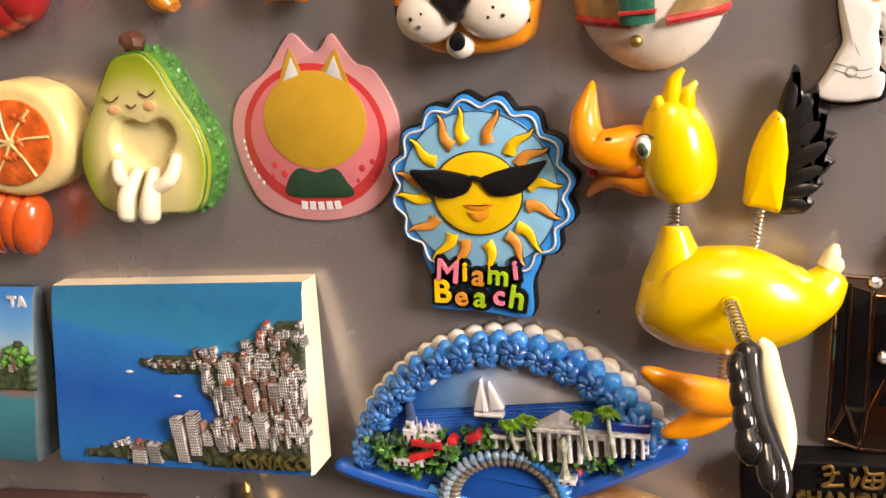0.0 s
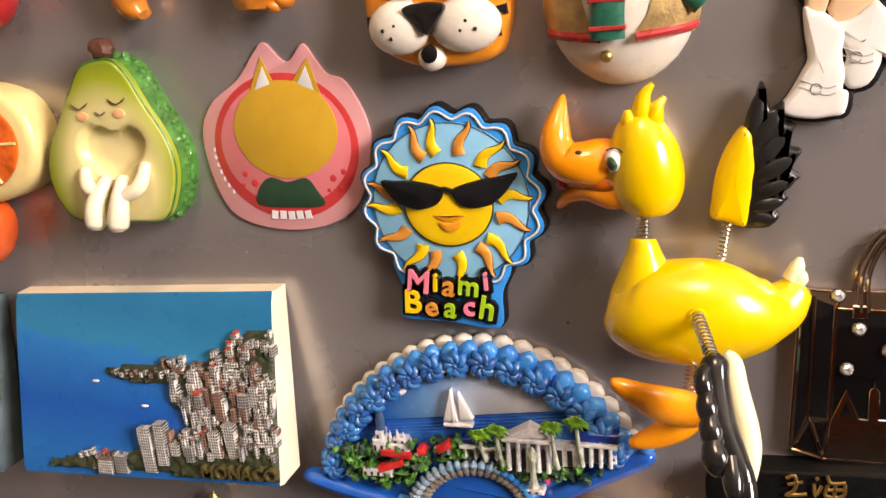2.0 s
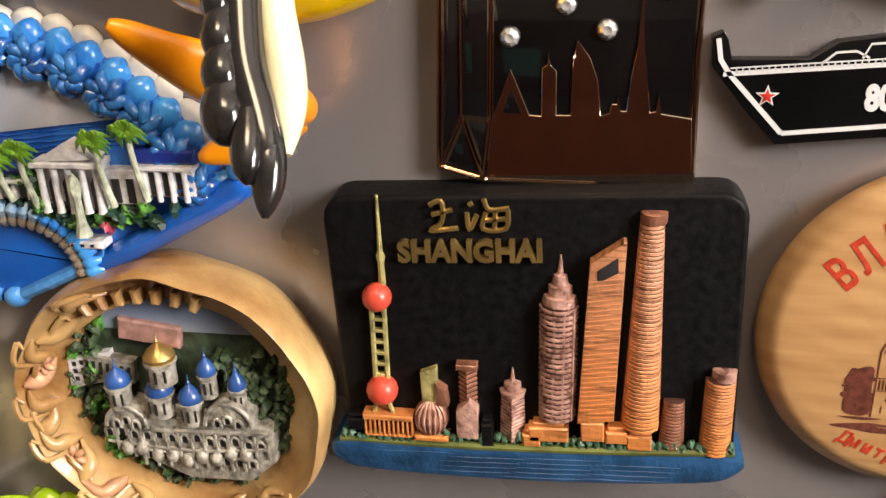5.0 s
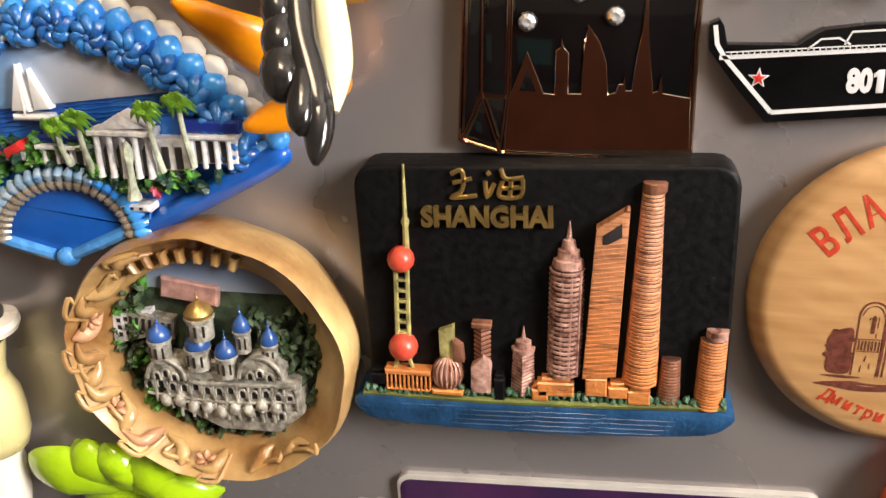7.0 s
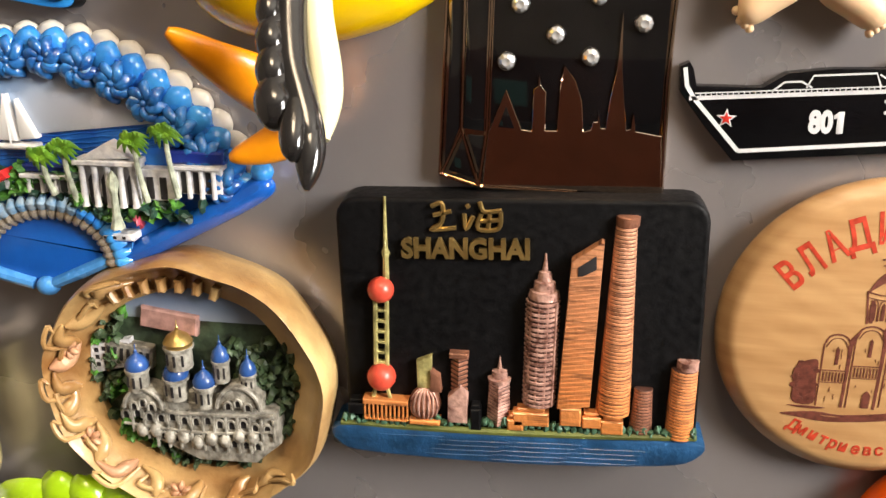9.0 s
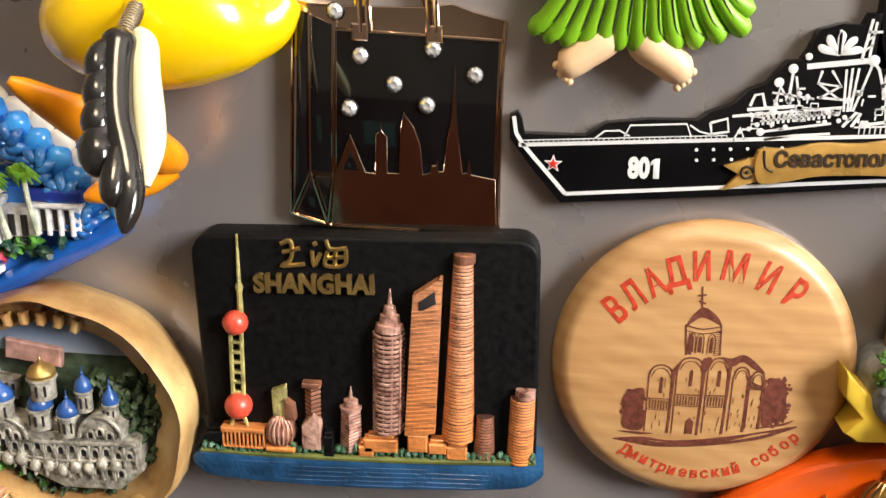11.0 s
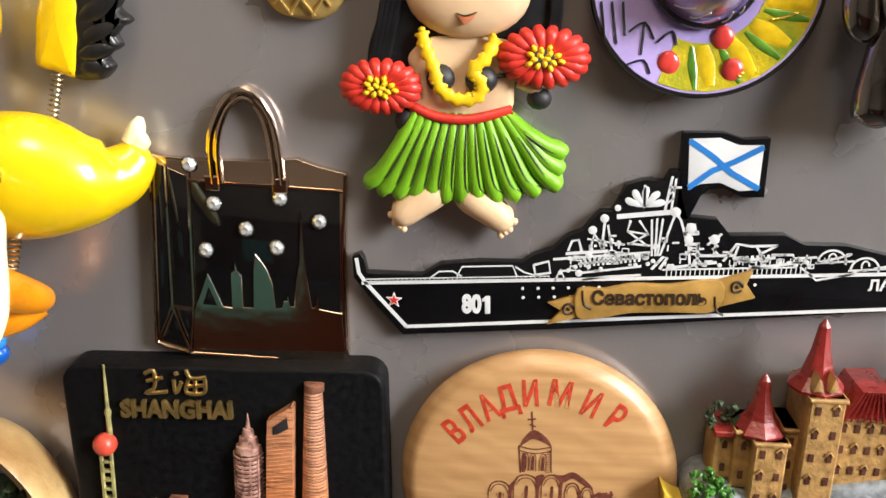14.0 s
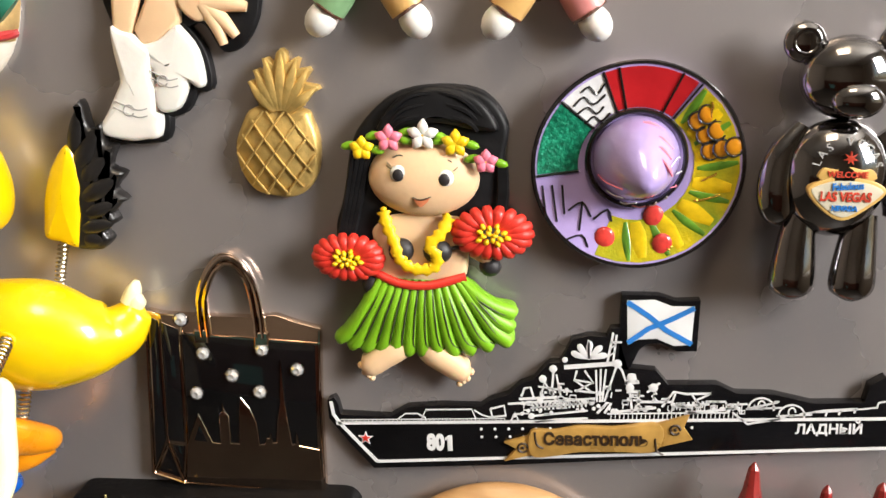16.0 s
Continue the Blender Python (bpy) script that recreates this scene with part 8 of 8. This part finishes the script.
for u, v in ((168.6, 43.4), (179.0, 48.4), (181.2, 42.4)):
    r = math.hypot(u - hc[0], v - hc[1])
    part("red_berry", G().ball((u, v, brim_w(r)), (2.3, 2.6, 0.9), 14, 8), mat("berry_red", (0.62, 0.05, 0.04), 0.2, coat=0.6, var=0.25, scale=400), t)
for i in range(7):
    a, r = radians(18 + (i % 3) * 13 - 4), 15.6 + (i // 3) * 2.4
    part("orange_scale", G().ball((hc[0] + r * math.cos(a), hc[1] + r * math.sin(a), brim_w(r)), (1.9, 2.0, 0.6), 12, 8), mat("orange_glaze", (0.55, 0.22, 0.01), 0.2, coat=0.5) if i == 0 else bpy.data.materials["orange_glaze"], t)
for pts in (((154.5, 55), (155.6, 48)), ((156.6, 55), (158, 47)), ((158.8, 55), (159.6, 48.6)), ((160.4, 49.4), (163.4, 51.2), (165.4, 48)), ((163.4, 51), (163.0, 45)), ((166, 47.4), (169, 49.6), (170, 47)), ((160, 43), (163.6, 44), (165, 41.4)), ((161.4, 70.6), (163.4, 72.0), (165.4, 70.6), (166.8, 72.2)), ((160.4, 72.2), (162.4, 74.2), (164.6, 72.6), (167.0, 74.8)), ((161.8, 75.2), (163.4, 76.4), (165.2, 74.8), (166.6, 77.2)), ((163.2, 68.4), (164.8, 70.0), (166.6, 69.0), (168.2, 70.8))):
    part("brush_line", G().tube([(u, v, brim_w(math.hypot(u - hc[0], v - hc[1])) + 0.2) for u, v in pts], 0.26, 5, 3), BLACK_GLOSS, t)
def crown_pt(z, a, lift=0.3):
    zs = ((3.4, 9.3), (5.4, 9.1), (8.4, 8.3), (11.4, 7.0), (14.2, 5.2), (16.6, 3.2), (18.4, 0.4))
    r = next(r0 + (r1 - r0) * (z - z0) / (z1 - z0) for (z0, r0), (z1, r1) in zip(zs, zs[1:]) if z <= z1) + lift
    return (174.4 + (z - 3.4) * 0.095 + r * math.cos(radians(a)), 61.2 - (z - 3.4) * 0.215 + r * math.sin(radians(a)), z + lift)


for z, a0, a1, w in ((7.4, 104, 58, 0.75), (10.4, 84, 40, 0.65), (12.8, 92, 36, 0.8), (14.6, 60, 10, 0.5), (9.0, 150, 128, 0.4)):
    part("pink_dab", G().loft([crown_pt(z - 0.1, a0), crown_pt(z + 0.2, (a0 + a1) / 2), crown_pt(z, a1)], [(0.25, 0.3), (w, 0.6), (0.2, 0.3)], 8, 4), PINK, t)
for k in range(9):
    a = -165 + k * 23
    part("crown_streak", G().tube([crown_pt(7.4 + (k % 3), a), crown_pt(10.5, a + 5), crown_pt(14.6 - (k % 2) * 1.6, a + 10)], 0.16, 4, 4), WHITE_PRINT if k % 3 else PINK, t)
green_glaze = mat("leaf_green_glaze", (0.10, 0.24, 0.02), 0.22, coat=0.5, var=0.4, scale=200)
for i in range(7):
    a = radians(-106 + i * 24)
    part("green_stroke", G().loft([(hc[0] + r * math.cos(a + r * 0.012), hc[1] + r * math.sin(a + r * 0.012), brim_w(r) + 0.1) for r in (12.8, 16.5, 21.0)], [(0.4, 0.15), (1.0, 0.22), (0.5, 0.15)], 8, 4), green_glaze, t)
glit = mat("gold_glitter_glue", (0.75, 0.48, 0.06), 0.15, 0.8, bump=0.6, bscale=1500)
rnd = random.Random(21)
for i in range(7):
    a0 = rnd.uniform(-95, 40)
    r0 = rnd.uniform(14, 18)
    pts = [(hc[0] + (r0 + k * 0.7) * math.cos(radians(a0 + k * 2.2)), hc[1] + (r0 + k * 0.7) * math.sin(radians(a0 + k * 2.2))) for k in range(5)]
    part("glitter_line", G().tube([(x + rnd.uniform(-0.2, 0.2), y, brim_w(math.hypot(x - hc[0], y - hc[1])) + 0.25) for x, y in pts], [0.2, 0.32, 0.26, 0.34, 0.15], 5, 3), glit, t)

# ---- black chrome bear ----
g = G()
g.ball((215.0, 81.3, 14), (10.4, 9.2, 9.2), 28, 18).ball((216, 76.8, 21.5), (5.6, 4.0, 4.2), 18, 12).ball((205.0, 88.6, 13), (4.6, 4.6, 3.0), 18, 12).ball((225, 88.6, 13), (4.6, 4.6, 3.0), 18, 12)
g.ball((214.6, 60, 14.5), (11.6, 12.4, 11.0), 28, 18)
g.loft([(207.0, 70, 13), (203.4, 64, 14), (202.2, 57, 15), (203.0, 52.0, 15.6), (203.6, 49.8, 15.6)], [(2.6, 3), (3.8, 4.2), (4.4, 4.8), (3.6, 4.0), (1.2, 1.6)], 18, 5).loft([(223.6, 69, 13), (228, 63, 14), (229.6, 56, 15), (228.6, 51.4, 15.6)], [(2.6, 3), (4.0, 4.2), (4.6, 4.6), (2.6, 2.8)], 16, 5)
for u in (208.4, 222.0):
    g.loft([(u, 52, 14), (u - 0.4, 46, 15.0), (u - 0.8, 39.5, 16.4), (u - 0.8, 36.4, 16.8), (u - 0.8, 34.8, 16.8)], [(3.4, 4.0), (4.4, 4.8), (5.2, 6.0), (4.6, 5.4), (1.6, 2.2)], 20, 5)
g.tube([(x, y, 15.4) for x, y in ell(205.0, 88.8, 2.8, 2.8, 16)], 0.7, 6, 1, False)
SIGN = spl([(207.0, 58.2), (210.4, 60.2), (215.2, 60.8), (221, 60.0), (223.8, 58), (220.4, 54.8), (215.2, 52.2), (210.2, 54.4)], 4)
g.m = 3
g.plate(SIGN, 21.0, 25.3, 0.3)
g.plate(spl([(209.6, 60.0), (209.8, 62.4), (212.4, 62.2), (215.2, 62.9), (218.0, 62.2), (220.4, 62.2), (220.6, 60.0)], 3), 21, 25.2, 0.2)
g.m = 1
g.plate(inset(SIGN, -0.7 if area2(SIGN) < 0 else 0.7), 24.6, 25.5, 0.1)
g.m = 2
g.glyphs("LAS VEGAS", 2.5, 215.2, 56.9, 25.4, 25.85, 0, 0.08, 0.9).glyphs("WELCOME", 1.6, 215.1, 61.2, 25.1, 25.5, 0, 0.05, 1.1)
g.plate([(215.4 + (1.7 if k % 2 == 0 else 0.6) * math.sin(k * math.pi / 7), 64.6 + (1.7 if k % 2 == 0 else 0.6) * math.cos(k * math.pi / 7)) for k in range(14)], 23.0, 25.0, 0.05)
g.m = 4
g.glyphs("Fabulous", 1.9, 215.4, 59.0, 25.4, 25.9, 4, 0.05).glyphs("NEVADA", 1.4, 215.2, 54.7, 25.4, 25.9, 0, 0.05)
g.m = 5
for k, ch in enumerate("LAS VEGAS"):
    a = radians(168 - k * 19.6)
    u, v = 215.2 + 6.6 * math.cos(a), 62.0 + 6.0 * math.sin(a)
    w = 14.5 + 11 * math.sqrt(max(0.1, 1 - ((u - 214.6) / 11.6) ** 2 - ((v - 60) / 12.4) ** 2))
    if ch != " ":
        g.glyphs(ch, 2.6, u, v, w - 0.6, w + 0.35, math.degrees(a) - 90, 0.02, 0.9)
g.v[:] = [(212.4 + (q[0] - 212.4) * 0.92, 62 + (q[1] - 62) * (1.06 if q[1] < 62 else 0.92), q[2] * 0.62) for q in g.v]
solid("chrome_bear_magnet", g, [GUNMETAL, mat("sign_cream", (0.62, 0.58, 0.46), 0.3), INK_RED, mat("sign_amber", (0.66, 0.42, 0.13), 0.35), FLAG_B, mat("sign_silver_print", (0.50, 0.50, 0.50), 0.4)], 214.6, 62, "black chrome bear figurine magnet with a city sign belly", "magnet", sharp=50)

# ---- gold pineapple ----
PINE_GOLD = mat("satin_gold", (0.62, 0.43, 0.14), 0.42, 0.6, var=0.2, scale=300, bump=0.2)
t = thing("pineapple_magnet", 96, 62, "gold metal pineapple magnet with a lattice skin", "magnet")
part("fruit", G().plate(spl([(90.2, 69.9), (87.0, 65.7), (85.5, 60.9), (86.5, 55.5), (89.3, 51.3), (93.5, 49.9), (98.4, 49.7), (102.2, 52.0), (104.4, 56.6), (104.6, 62.6), (103.2, 67.3), (101.0, 69.8)], 4), 0, 3.2, 1.6, 1.6, 4), PINE_GOLD, t, "bright gold fruit")
for s in (-1, 1):
    for i in range(-4, 5):
        pts = []
        for k in range(21):
            e = -13 + 26 * k / 20
            x, y = i * 3.1 + e * 0.60 - 0.3 * s, e * 0.80 * s + i * 2.1 * -s
            q = 1 - (x / 9.5) ** 2 - (y / 10.3) ** 2
            if q > 0.02:
                pts.append((95.1 + x, 59.9 + y, 2.5 + 2.5 * math.sqrt(q)))
        if len(pts) > 2:
            part("lattice_ridge", G().tube(pts, 0.27, 6, 1, False), PINE_GOLD, t)
CROWN = [(91.6, 70.2), (91.3, 72.5), (89.2, 75.6), (90.0, 76.0), (92.0, 74.6), (90.5, 78.1), (91.4, 78.5), (93.3, 76.9), (92.7, 80.7), (93.6, 81.0), (95.2, 79.5), (95.9, 82.0), (96.9, 83.0),
         (97.8, 82.2), (98.1, 79.8), (100.1, 81.1), (100.8, 80.7), (100.1, 78.5), (102.7, 79.0), (103.3, 78.2), (101.5, 75.6), (104.7, 75.0), (105.2, 74.2), (101.9, 72.5), (101.3, 70.3)]
crown = part("crown", G().plate(CROWN, 0, 3.6, 0.35), PINE_GOLD, t, "gold leaf crown")
for u, v in ((89.8, 75.6), (91.2, 78.0), (93.4, 80.4), (96.8, 82.2), (100.2, 80.4), (102.6, 78.4), (104.4, 74.6)):
    part("leaf", G().loft([(96.4 + (u - 96.4) * 0.2, 69.6, 3.2), (96.4 + (u - 96.4) * 0.62, 69.6 + (v - 69.6) * 0.5, 4.0), (u, v, 3.5)], [(1.1, 0.8), (1.3, 0.9), (0.35, 0.3)], 8, 4), PINE_GOLD, crown)

# ---- two patchwork figures at the upper edge ----
PATCH = [mat("patch_ochre", (0.66, 0.40, 0.14), 0.4, coat=0.2), mat("patch_orange", (0.66, 0.30, 0.08), 0.4, coat=0.2), mat("patch_pink", (0.66, 0.25, 0.24), 0.4, coat=0.2), mat("patch_green", (0.20, 0.36, 0.18), 0.4, coat=0.2), WHITE, BROWN, mat("patch_blue", (0.20, 0.30, 0.55), 0.4, coat=0.2)]
for nm, cu_, ang in (("a", 116.5, ((-1, 3, 0), (1, 0, 1))), ("b", 154.0, ((-1, 0, 0), (1, 2, 6)))):
    t = thing("patchwork_cat_magnet", cu_, 98, "patchwork animal figure magnet with white paws, ochre and pink", "magnet", "patchwork figures")
    part("body", G().ball((cu_, 108, 5), (12, 13, 5), 20, 12), PATCH[0], t)
    for s, m1, m2 in ang:
        part("leg", G().loft([(cu_ + s * 4.5, 100, 4.5), (cu_ + s * 6.4, 95.4, 4.6), (cu_ + s * 8.6, 91.6, 4.6)], [(4.4, 3.6), (4.3, 3.8), (4.0, 3.6)], 14, 4), PATCH[m1], t)
        part("paw", G().ball((cu_ + s * 10.0, 89.4, 4.6), (4.2, 3.4, 3.8), 16, 10, s * -55), WHITE, t)
        part("seam", G().tube([(cu_ + s * 5.6, 89.4, 5.6), (cu_ + s * 8.6, 91.4, 8.5), (cu_ + s * 11.8, 93.8, 5.6)], 0.35, 5, 4), BROWN, t)
        part("seam", G().tube([(cu_ + s * 2.8, 94.4, 5.6), (cu_ + s * 5.8, 96.0, 8.6), (cu_ + s * 9.6, 98.4, 5.6)], 0.35, 5, 4), BROWN, t)

# ---- hilltop castle with red roofs ----
TAN = mat("tan_castle_wall", (0.38, 0.22, 0.075), 0.5, var=0.3, scale=380, bump=0.5)
RROOF = mat("crimson_roof", (0.24, 0.02, 0.017), 0.3, coat=0.3, var=0.3, scale=260, bump=0.4)
RIB_Y = mat("yellow_ribbon_paint", (0.78, 0.55, 0.06), 0.35, coat=0.2, var=0.12, scale=90)
ROCK = mat("blue_grey_rock", (0.20, 0.22, 0.24), 0.5, var=0.5, scale=300, bump=0.8, bscale=450)
t = thing("castle_magnet", 208, -40, "castle relief magnet with crimson roofs and a yellow ribbon", "magnet")
part("rock", G().plate(spl([(181, -50), (186, -46), (196, -48), (212, -44), (236, -42), (240, -58), (214, -60), (190, -61), (182, -57)], 5), 0, 15, 2.5, 1.0, 3), ROCK, t, "grey blue rock")
rnd = random.Random(21)
for u0, u1, v0, v1, w in ((185.6, 190.4, -46, -34.6, 10), (189.6, 193.4, -47, -33, 12), (193, 200, -50, -34.0, 15), (199.6, 203, -49, -32, 12), (202.6, 210, -50, -22.6, 16), (210, 224, -48, -28, 13), (224, 240, -48, -26, 15)):
    wl = part("wall", G().box(u0, v0, u1, v1, 2, w, 0.4), TAN, t)
    nu, nv = max(1, int((u1 - u0) / 2.6)), max(2, int((v1 - v0) / 5))
    for i in range(nu):
        for j in range(nv):
            uu, vv = u0 + (i + 0.5) * (u1 - u0) / nu, v0 + (j + 0.5) * (v1 - v0) / nv
            part("window", G().box(uu - 0.55, vv - 1.0, uu + 0.55, vv + 0.9, w - 0.2, w + 0.25, 0.05), BROWN, wl)
            if (i + j) % 2:
                part("window_arch", G().tube([(uu - 0.8, vv + 0.5, w + 0.2), (uu, vv + 1.5, w + 0.3), (uu + 0.8, vv + 0.5, w + 0.2)], 0.25, 5, 3), TAN, wl)
    part("cornice", G().box(u0 - 0.3, v1 - 0.8, u1 + 0.3, v1, 2, w + 0.5, 0.2), TAN, wl)
for u, v, r, h, w in ((195.0, -34.2, 5.6, 13.4, 9), (205.2, -22.8, 5.8, 15.6, 10), (222.0, -27.0, 5.4, 15.0, 10), (234, -25.6, 6, 15, 10)):
    part("spire_roof", G().upright([(r, v), (r * 1.04, v + 0.8), (r * 0.62, v + 3.4), (r * 0.36, v + h * 0.55), (r * 0.22, v + h * 0.9), (0.3, v + h)], u, w, 8), RROOF, t, "steep crimson roof", 20)
part("hip_roof", G().plate([(209.6, -28.2), (224.6, -27.8), (219.6, -20.8), (213.4, -21.2)], 3, 14.5, 1.4), RROOF, t, "ribbed hip roof")
for i in range(11):
    part("roof_rib", G().tube([(210.4 + i * 1.35, -28.0, 15.0), (213.8 + i * 0.56, -21.2, 14.6)], 0.22, 5, 1, False), RROOF, t)
part("flat_roof", G().box(185.2, -35.2, 193.4, -33.8, 2, 11.5, 0.3), RROOF, t)
for du in (-1.6, 1.6):
    part("dormer", G().plate([(205.2 + du - 1.0, -21), (205.2 + du + 1.0, -21), (205.2 + du, -17.6)], 12, 16.4, 0.2), TAN, t)
for u, v, w, n in ((184, -46.6, 13, 46), (187, -49, 14, 34), (187.4, -31.4, 8, 26)):
    for k in range(n):
        part("leaf_clump", G().ball((u + rnd.uniform(-3.2, 3.2), v + rnd.uniform(-3.2, 3.2), w + rnd.uniform(-2, 2)), (rnd.uniform(0.5, 1.1), rnd.uniform(0.35, 0.8), 0.8), 7, 5, rnd.uniform(0, 180), 0.9), LEAF if v < -40 else LEAF_DARK, t)
part("ribbon_tail", G().plate([(175.2, -48.0), (181, -53.2), (188.8, -55.4), (187.6, -63.6), (180, -64), (176.8, -62), (179.8, -58.4), (175.8, -54)], 4, 13, 0.8), RIB_Y, t, "folded ribbon tail")
rbb = part("ribbon_front", G().plate(spl([(186.6, -56.4), (200, -55.4), (220, -54.4), (240, -53), (240, -62), (220, -64), (200, -65.6), (187, -66)], 3), 4, 17.5, 1.0), RIB_Y, t, "yellow ribbon scroll")
part("ribbon_letter", G().glyphs("С", 7.6, 198.2, -61.0, 17.2, 18.6, 2, 0.2), BLACK_GLOSS, rbb, "black raised letter")
part("ribbon_bar", G().box(205, -63.4, 209, -58.4, 17.2, 18.4, 0.4), BLACK_GLOSS, rbb)

# ---- orange dish with a domed church ----
ORANGE_G = mat("bright_orange_glaze", (0.78, 0.10, 0.004), 0.22, coat=0.5, var=0.12, scale=50)
t = thing("orange_dish_magnet", 203, -101, "bright orange glazed dish magnet with a gilt domed church", "magnet")
g = G()
rows = []
for k, w in ((0.96, 0), (1.0, 2.5), (1.0, 7.0), (0.975, 8.4), (0.94, 8.0), (0.86, 6.2), (0.7, 5.4), (0.3, 5.2)):
    rows.append([g.p(203 + 54 * k * math.cos(a), -101 + 33.5 * k * math.sin(a), w) for a in [2 * math.pi * i / 72 for i in range(72)]])
for a, b in zip(rows, rows[1:]):
    g.bridge(a, b)
g.face(rows[-1]), g.face(rows[0][::-1])
part("dish", g, ORANGE_G, t, "glazed orange dish", 60)
part("drum", G().upright([(5.2, -98), (5.2, -86), (5.6, -84.6), (5.6, -83.4)], 190.6, 6, 16), mat("teal_drum", (0.10, 0.18, 0.22), 0.4, var=0.4, scale=500), t)
part("dome", G().upright([(5.4, -83.6), (5.3, -81), (4.2, -78.4), (2.2, -76.6), (1.0, -76), (0.9, -74.6), (1.2, -73.8), (0.5, -73), (0.12, -70.8)], 190.6, 6, 16), GOLD, t, "gilt ribbed dome")
for k in range(9):
    a = math.pi * (k + 0.5) / 9
    part("dome_rib", G().tube([(190.6 + r * math.cos(a), v, 6 + r * math.sin(a)) for r, v in ((5.5, -83.4), (5.4, -81), (4.3, -78.2), (2.2, -76.4))], 0.3, 5, 3), GOLD, t)
for u, r in ((178, 2.6), (203, 3.2), (212, 3.0), (184, 1.8)):
    part("small_dome", G().upright([(r * 0.8, -98), (r * 0.8, -88), (r, -87.4), (r * 0.9, -85.4), (0.6, -83.4), (0.1, -81)], u, 6, 12), GOLD, t)
part("church_wall", G().box(174, -110, 216, -92, 5, 9, 0.5), STONE_W, t)

# ---- things at the lower edge ----
CARD = mat("night_blue_card", (0.012, 0.012, 0.04), 0.18, coat=0.5, scale=35, col2=(0.06, 0.015, 0.06))
t = thing("dark_card_magnet", 92, -128, "dark night blue card magnet with a pale edge", "magnet")
part("card", G(91.6, -128.6, 2.4).plate(rrect(0, 0, 95, 50, 3), 0, 1.6, 0.2), mat("pale_card_edge", (0.45, 0.43, 0.40), 0.5), t)
part("picture", G(91.6, -129.2, 2.4).plate(rrect(0, 0, 93.4, 48.6, 2.6), 1.5, 1.8, 0.05), CARD, t)
LIME = mat("lime_green_gloss", (0.33, 0.55, 0.01), 0.25, coat=0.5, var=0.15, scale=70)
t = thing("lime_leaf_magnet", -25, -112, "glossy lime green leafy magnet", "magnet")
for a, l, w, u0 in ((160, 26, 7, -24), (120, 17, 6, -26), (75, 16, 6, -24), (30, 20, 7, -22), (10, 22, 6, -20), (95, 12, 5, -20)):
    a = radians(a)
    part("leaf", G().loft([(u0, -114, 5), (u0 + l * 0.4 * math.cos(a), -114 + l * 0.55 * math.sin(a) + 2, 10), (u0 + l * 0.8 * math.cos(a), -114 + l * 0.85 * math.sin(a), 9), (u0 + l * math.cos(a), -114 + l * math.sin(a) - 1, 6)], [(2.5, 2), (w, 3.4), (w * 0.7, 2.4), (0.6, 0.6)], 14, 5), LIME, t)
part("stalk", G().ball((-23, -118, 4), (14, 9, 5), 16, 10), LIME, t)
PALE = mat("pale_yellow_glaze", (0.72, 0.62, 0.30), 0.3, coat=0.4, var=0.15, scale=60)
t = thing("capped_figurine_magnet", -55, -90, "pale yellow glazed figurine magnet with a flat pale cap", "magnet")
part("body", G().upright([(6.2, -82.6), (8.4, -88), (9.0, -93), (8.9, -99), (7.8, -102.6), (6.0, -103.4)][::-1], -55.6, 8, 24), PALE, t, "pale yellow coat", 60)
part("trousers", G().upright([(5.5, -124), (6.6, -117), (6.9, -108), (6.4, -102.4)], -56.6, 8, 20), IVORY, t, "ivory trousers")
head = part("head", G().upright([(5.6, -83.2), (5.8, -80), (6.6, -76), (6.8, -72.4), (6.2, -70.6)], -54.6, 8, 20), PALE, t)
part("hair", G().upright([(6.2, -74.6), (7.1, -73.4), (7.2, -70.8)], -54.6, 8.2, 20), mat("charcoal_hair", (0.04, 0.035, 0.03), 0.5, var=0.3), head, "dark hair under the cap")
part("cap", G().upright([(6.6, -71.2), (9.2, -70.8), (9.7, -69.4), (9.2, -68.0), (6.0, -67.6)], -53.0, 8, 24), IVORY, t, "flat ivory brim")
part("crown", G().upright([(6.6, -67.8), (6.8, -66.4), (5.6, -64.6), (1.0, -63.8)], -53.4, 8, 20), bpy.data.materials["charcoal_hair"], t, "charcoal crown of the cap")
t = thing("gilt_finial_magnet", -113, -64, "small gilt finial magnet on a dark base", "magnet")
part("finial", G().upright([(7, -72), (6.4, -64), (4, -60), (1.6, -57.6), (1.4, -55.6), (2.0, -54), (1.2, -52.4), (0.3, -51)], -112.4, 4.5, 14), GOLD, t)
part("base", G().box(-124, -84, -100, -70, 0, 7, 0.8), BROWN, t)
t = thing("brown_card_magnet", -186, -84, "dark brown glossy card magnet", "magnet")
part("card", G(-186, -85.6, 3.5).plate(rrect(0, 0, 66, 42, 2), 0, 2.4, 0.4), mat("umber_card", (0.10, 0.05, 0.04), 0.25, coat=0.4, scale=40), t)
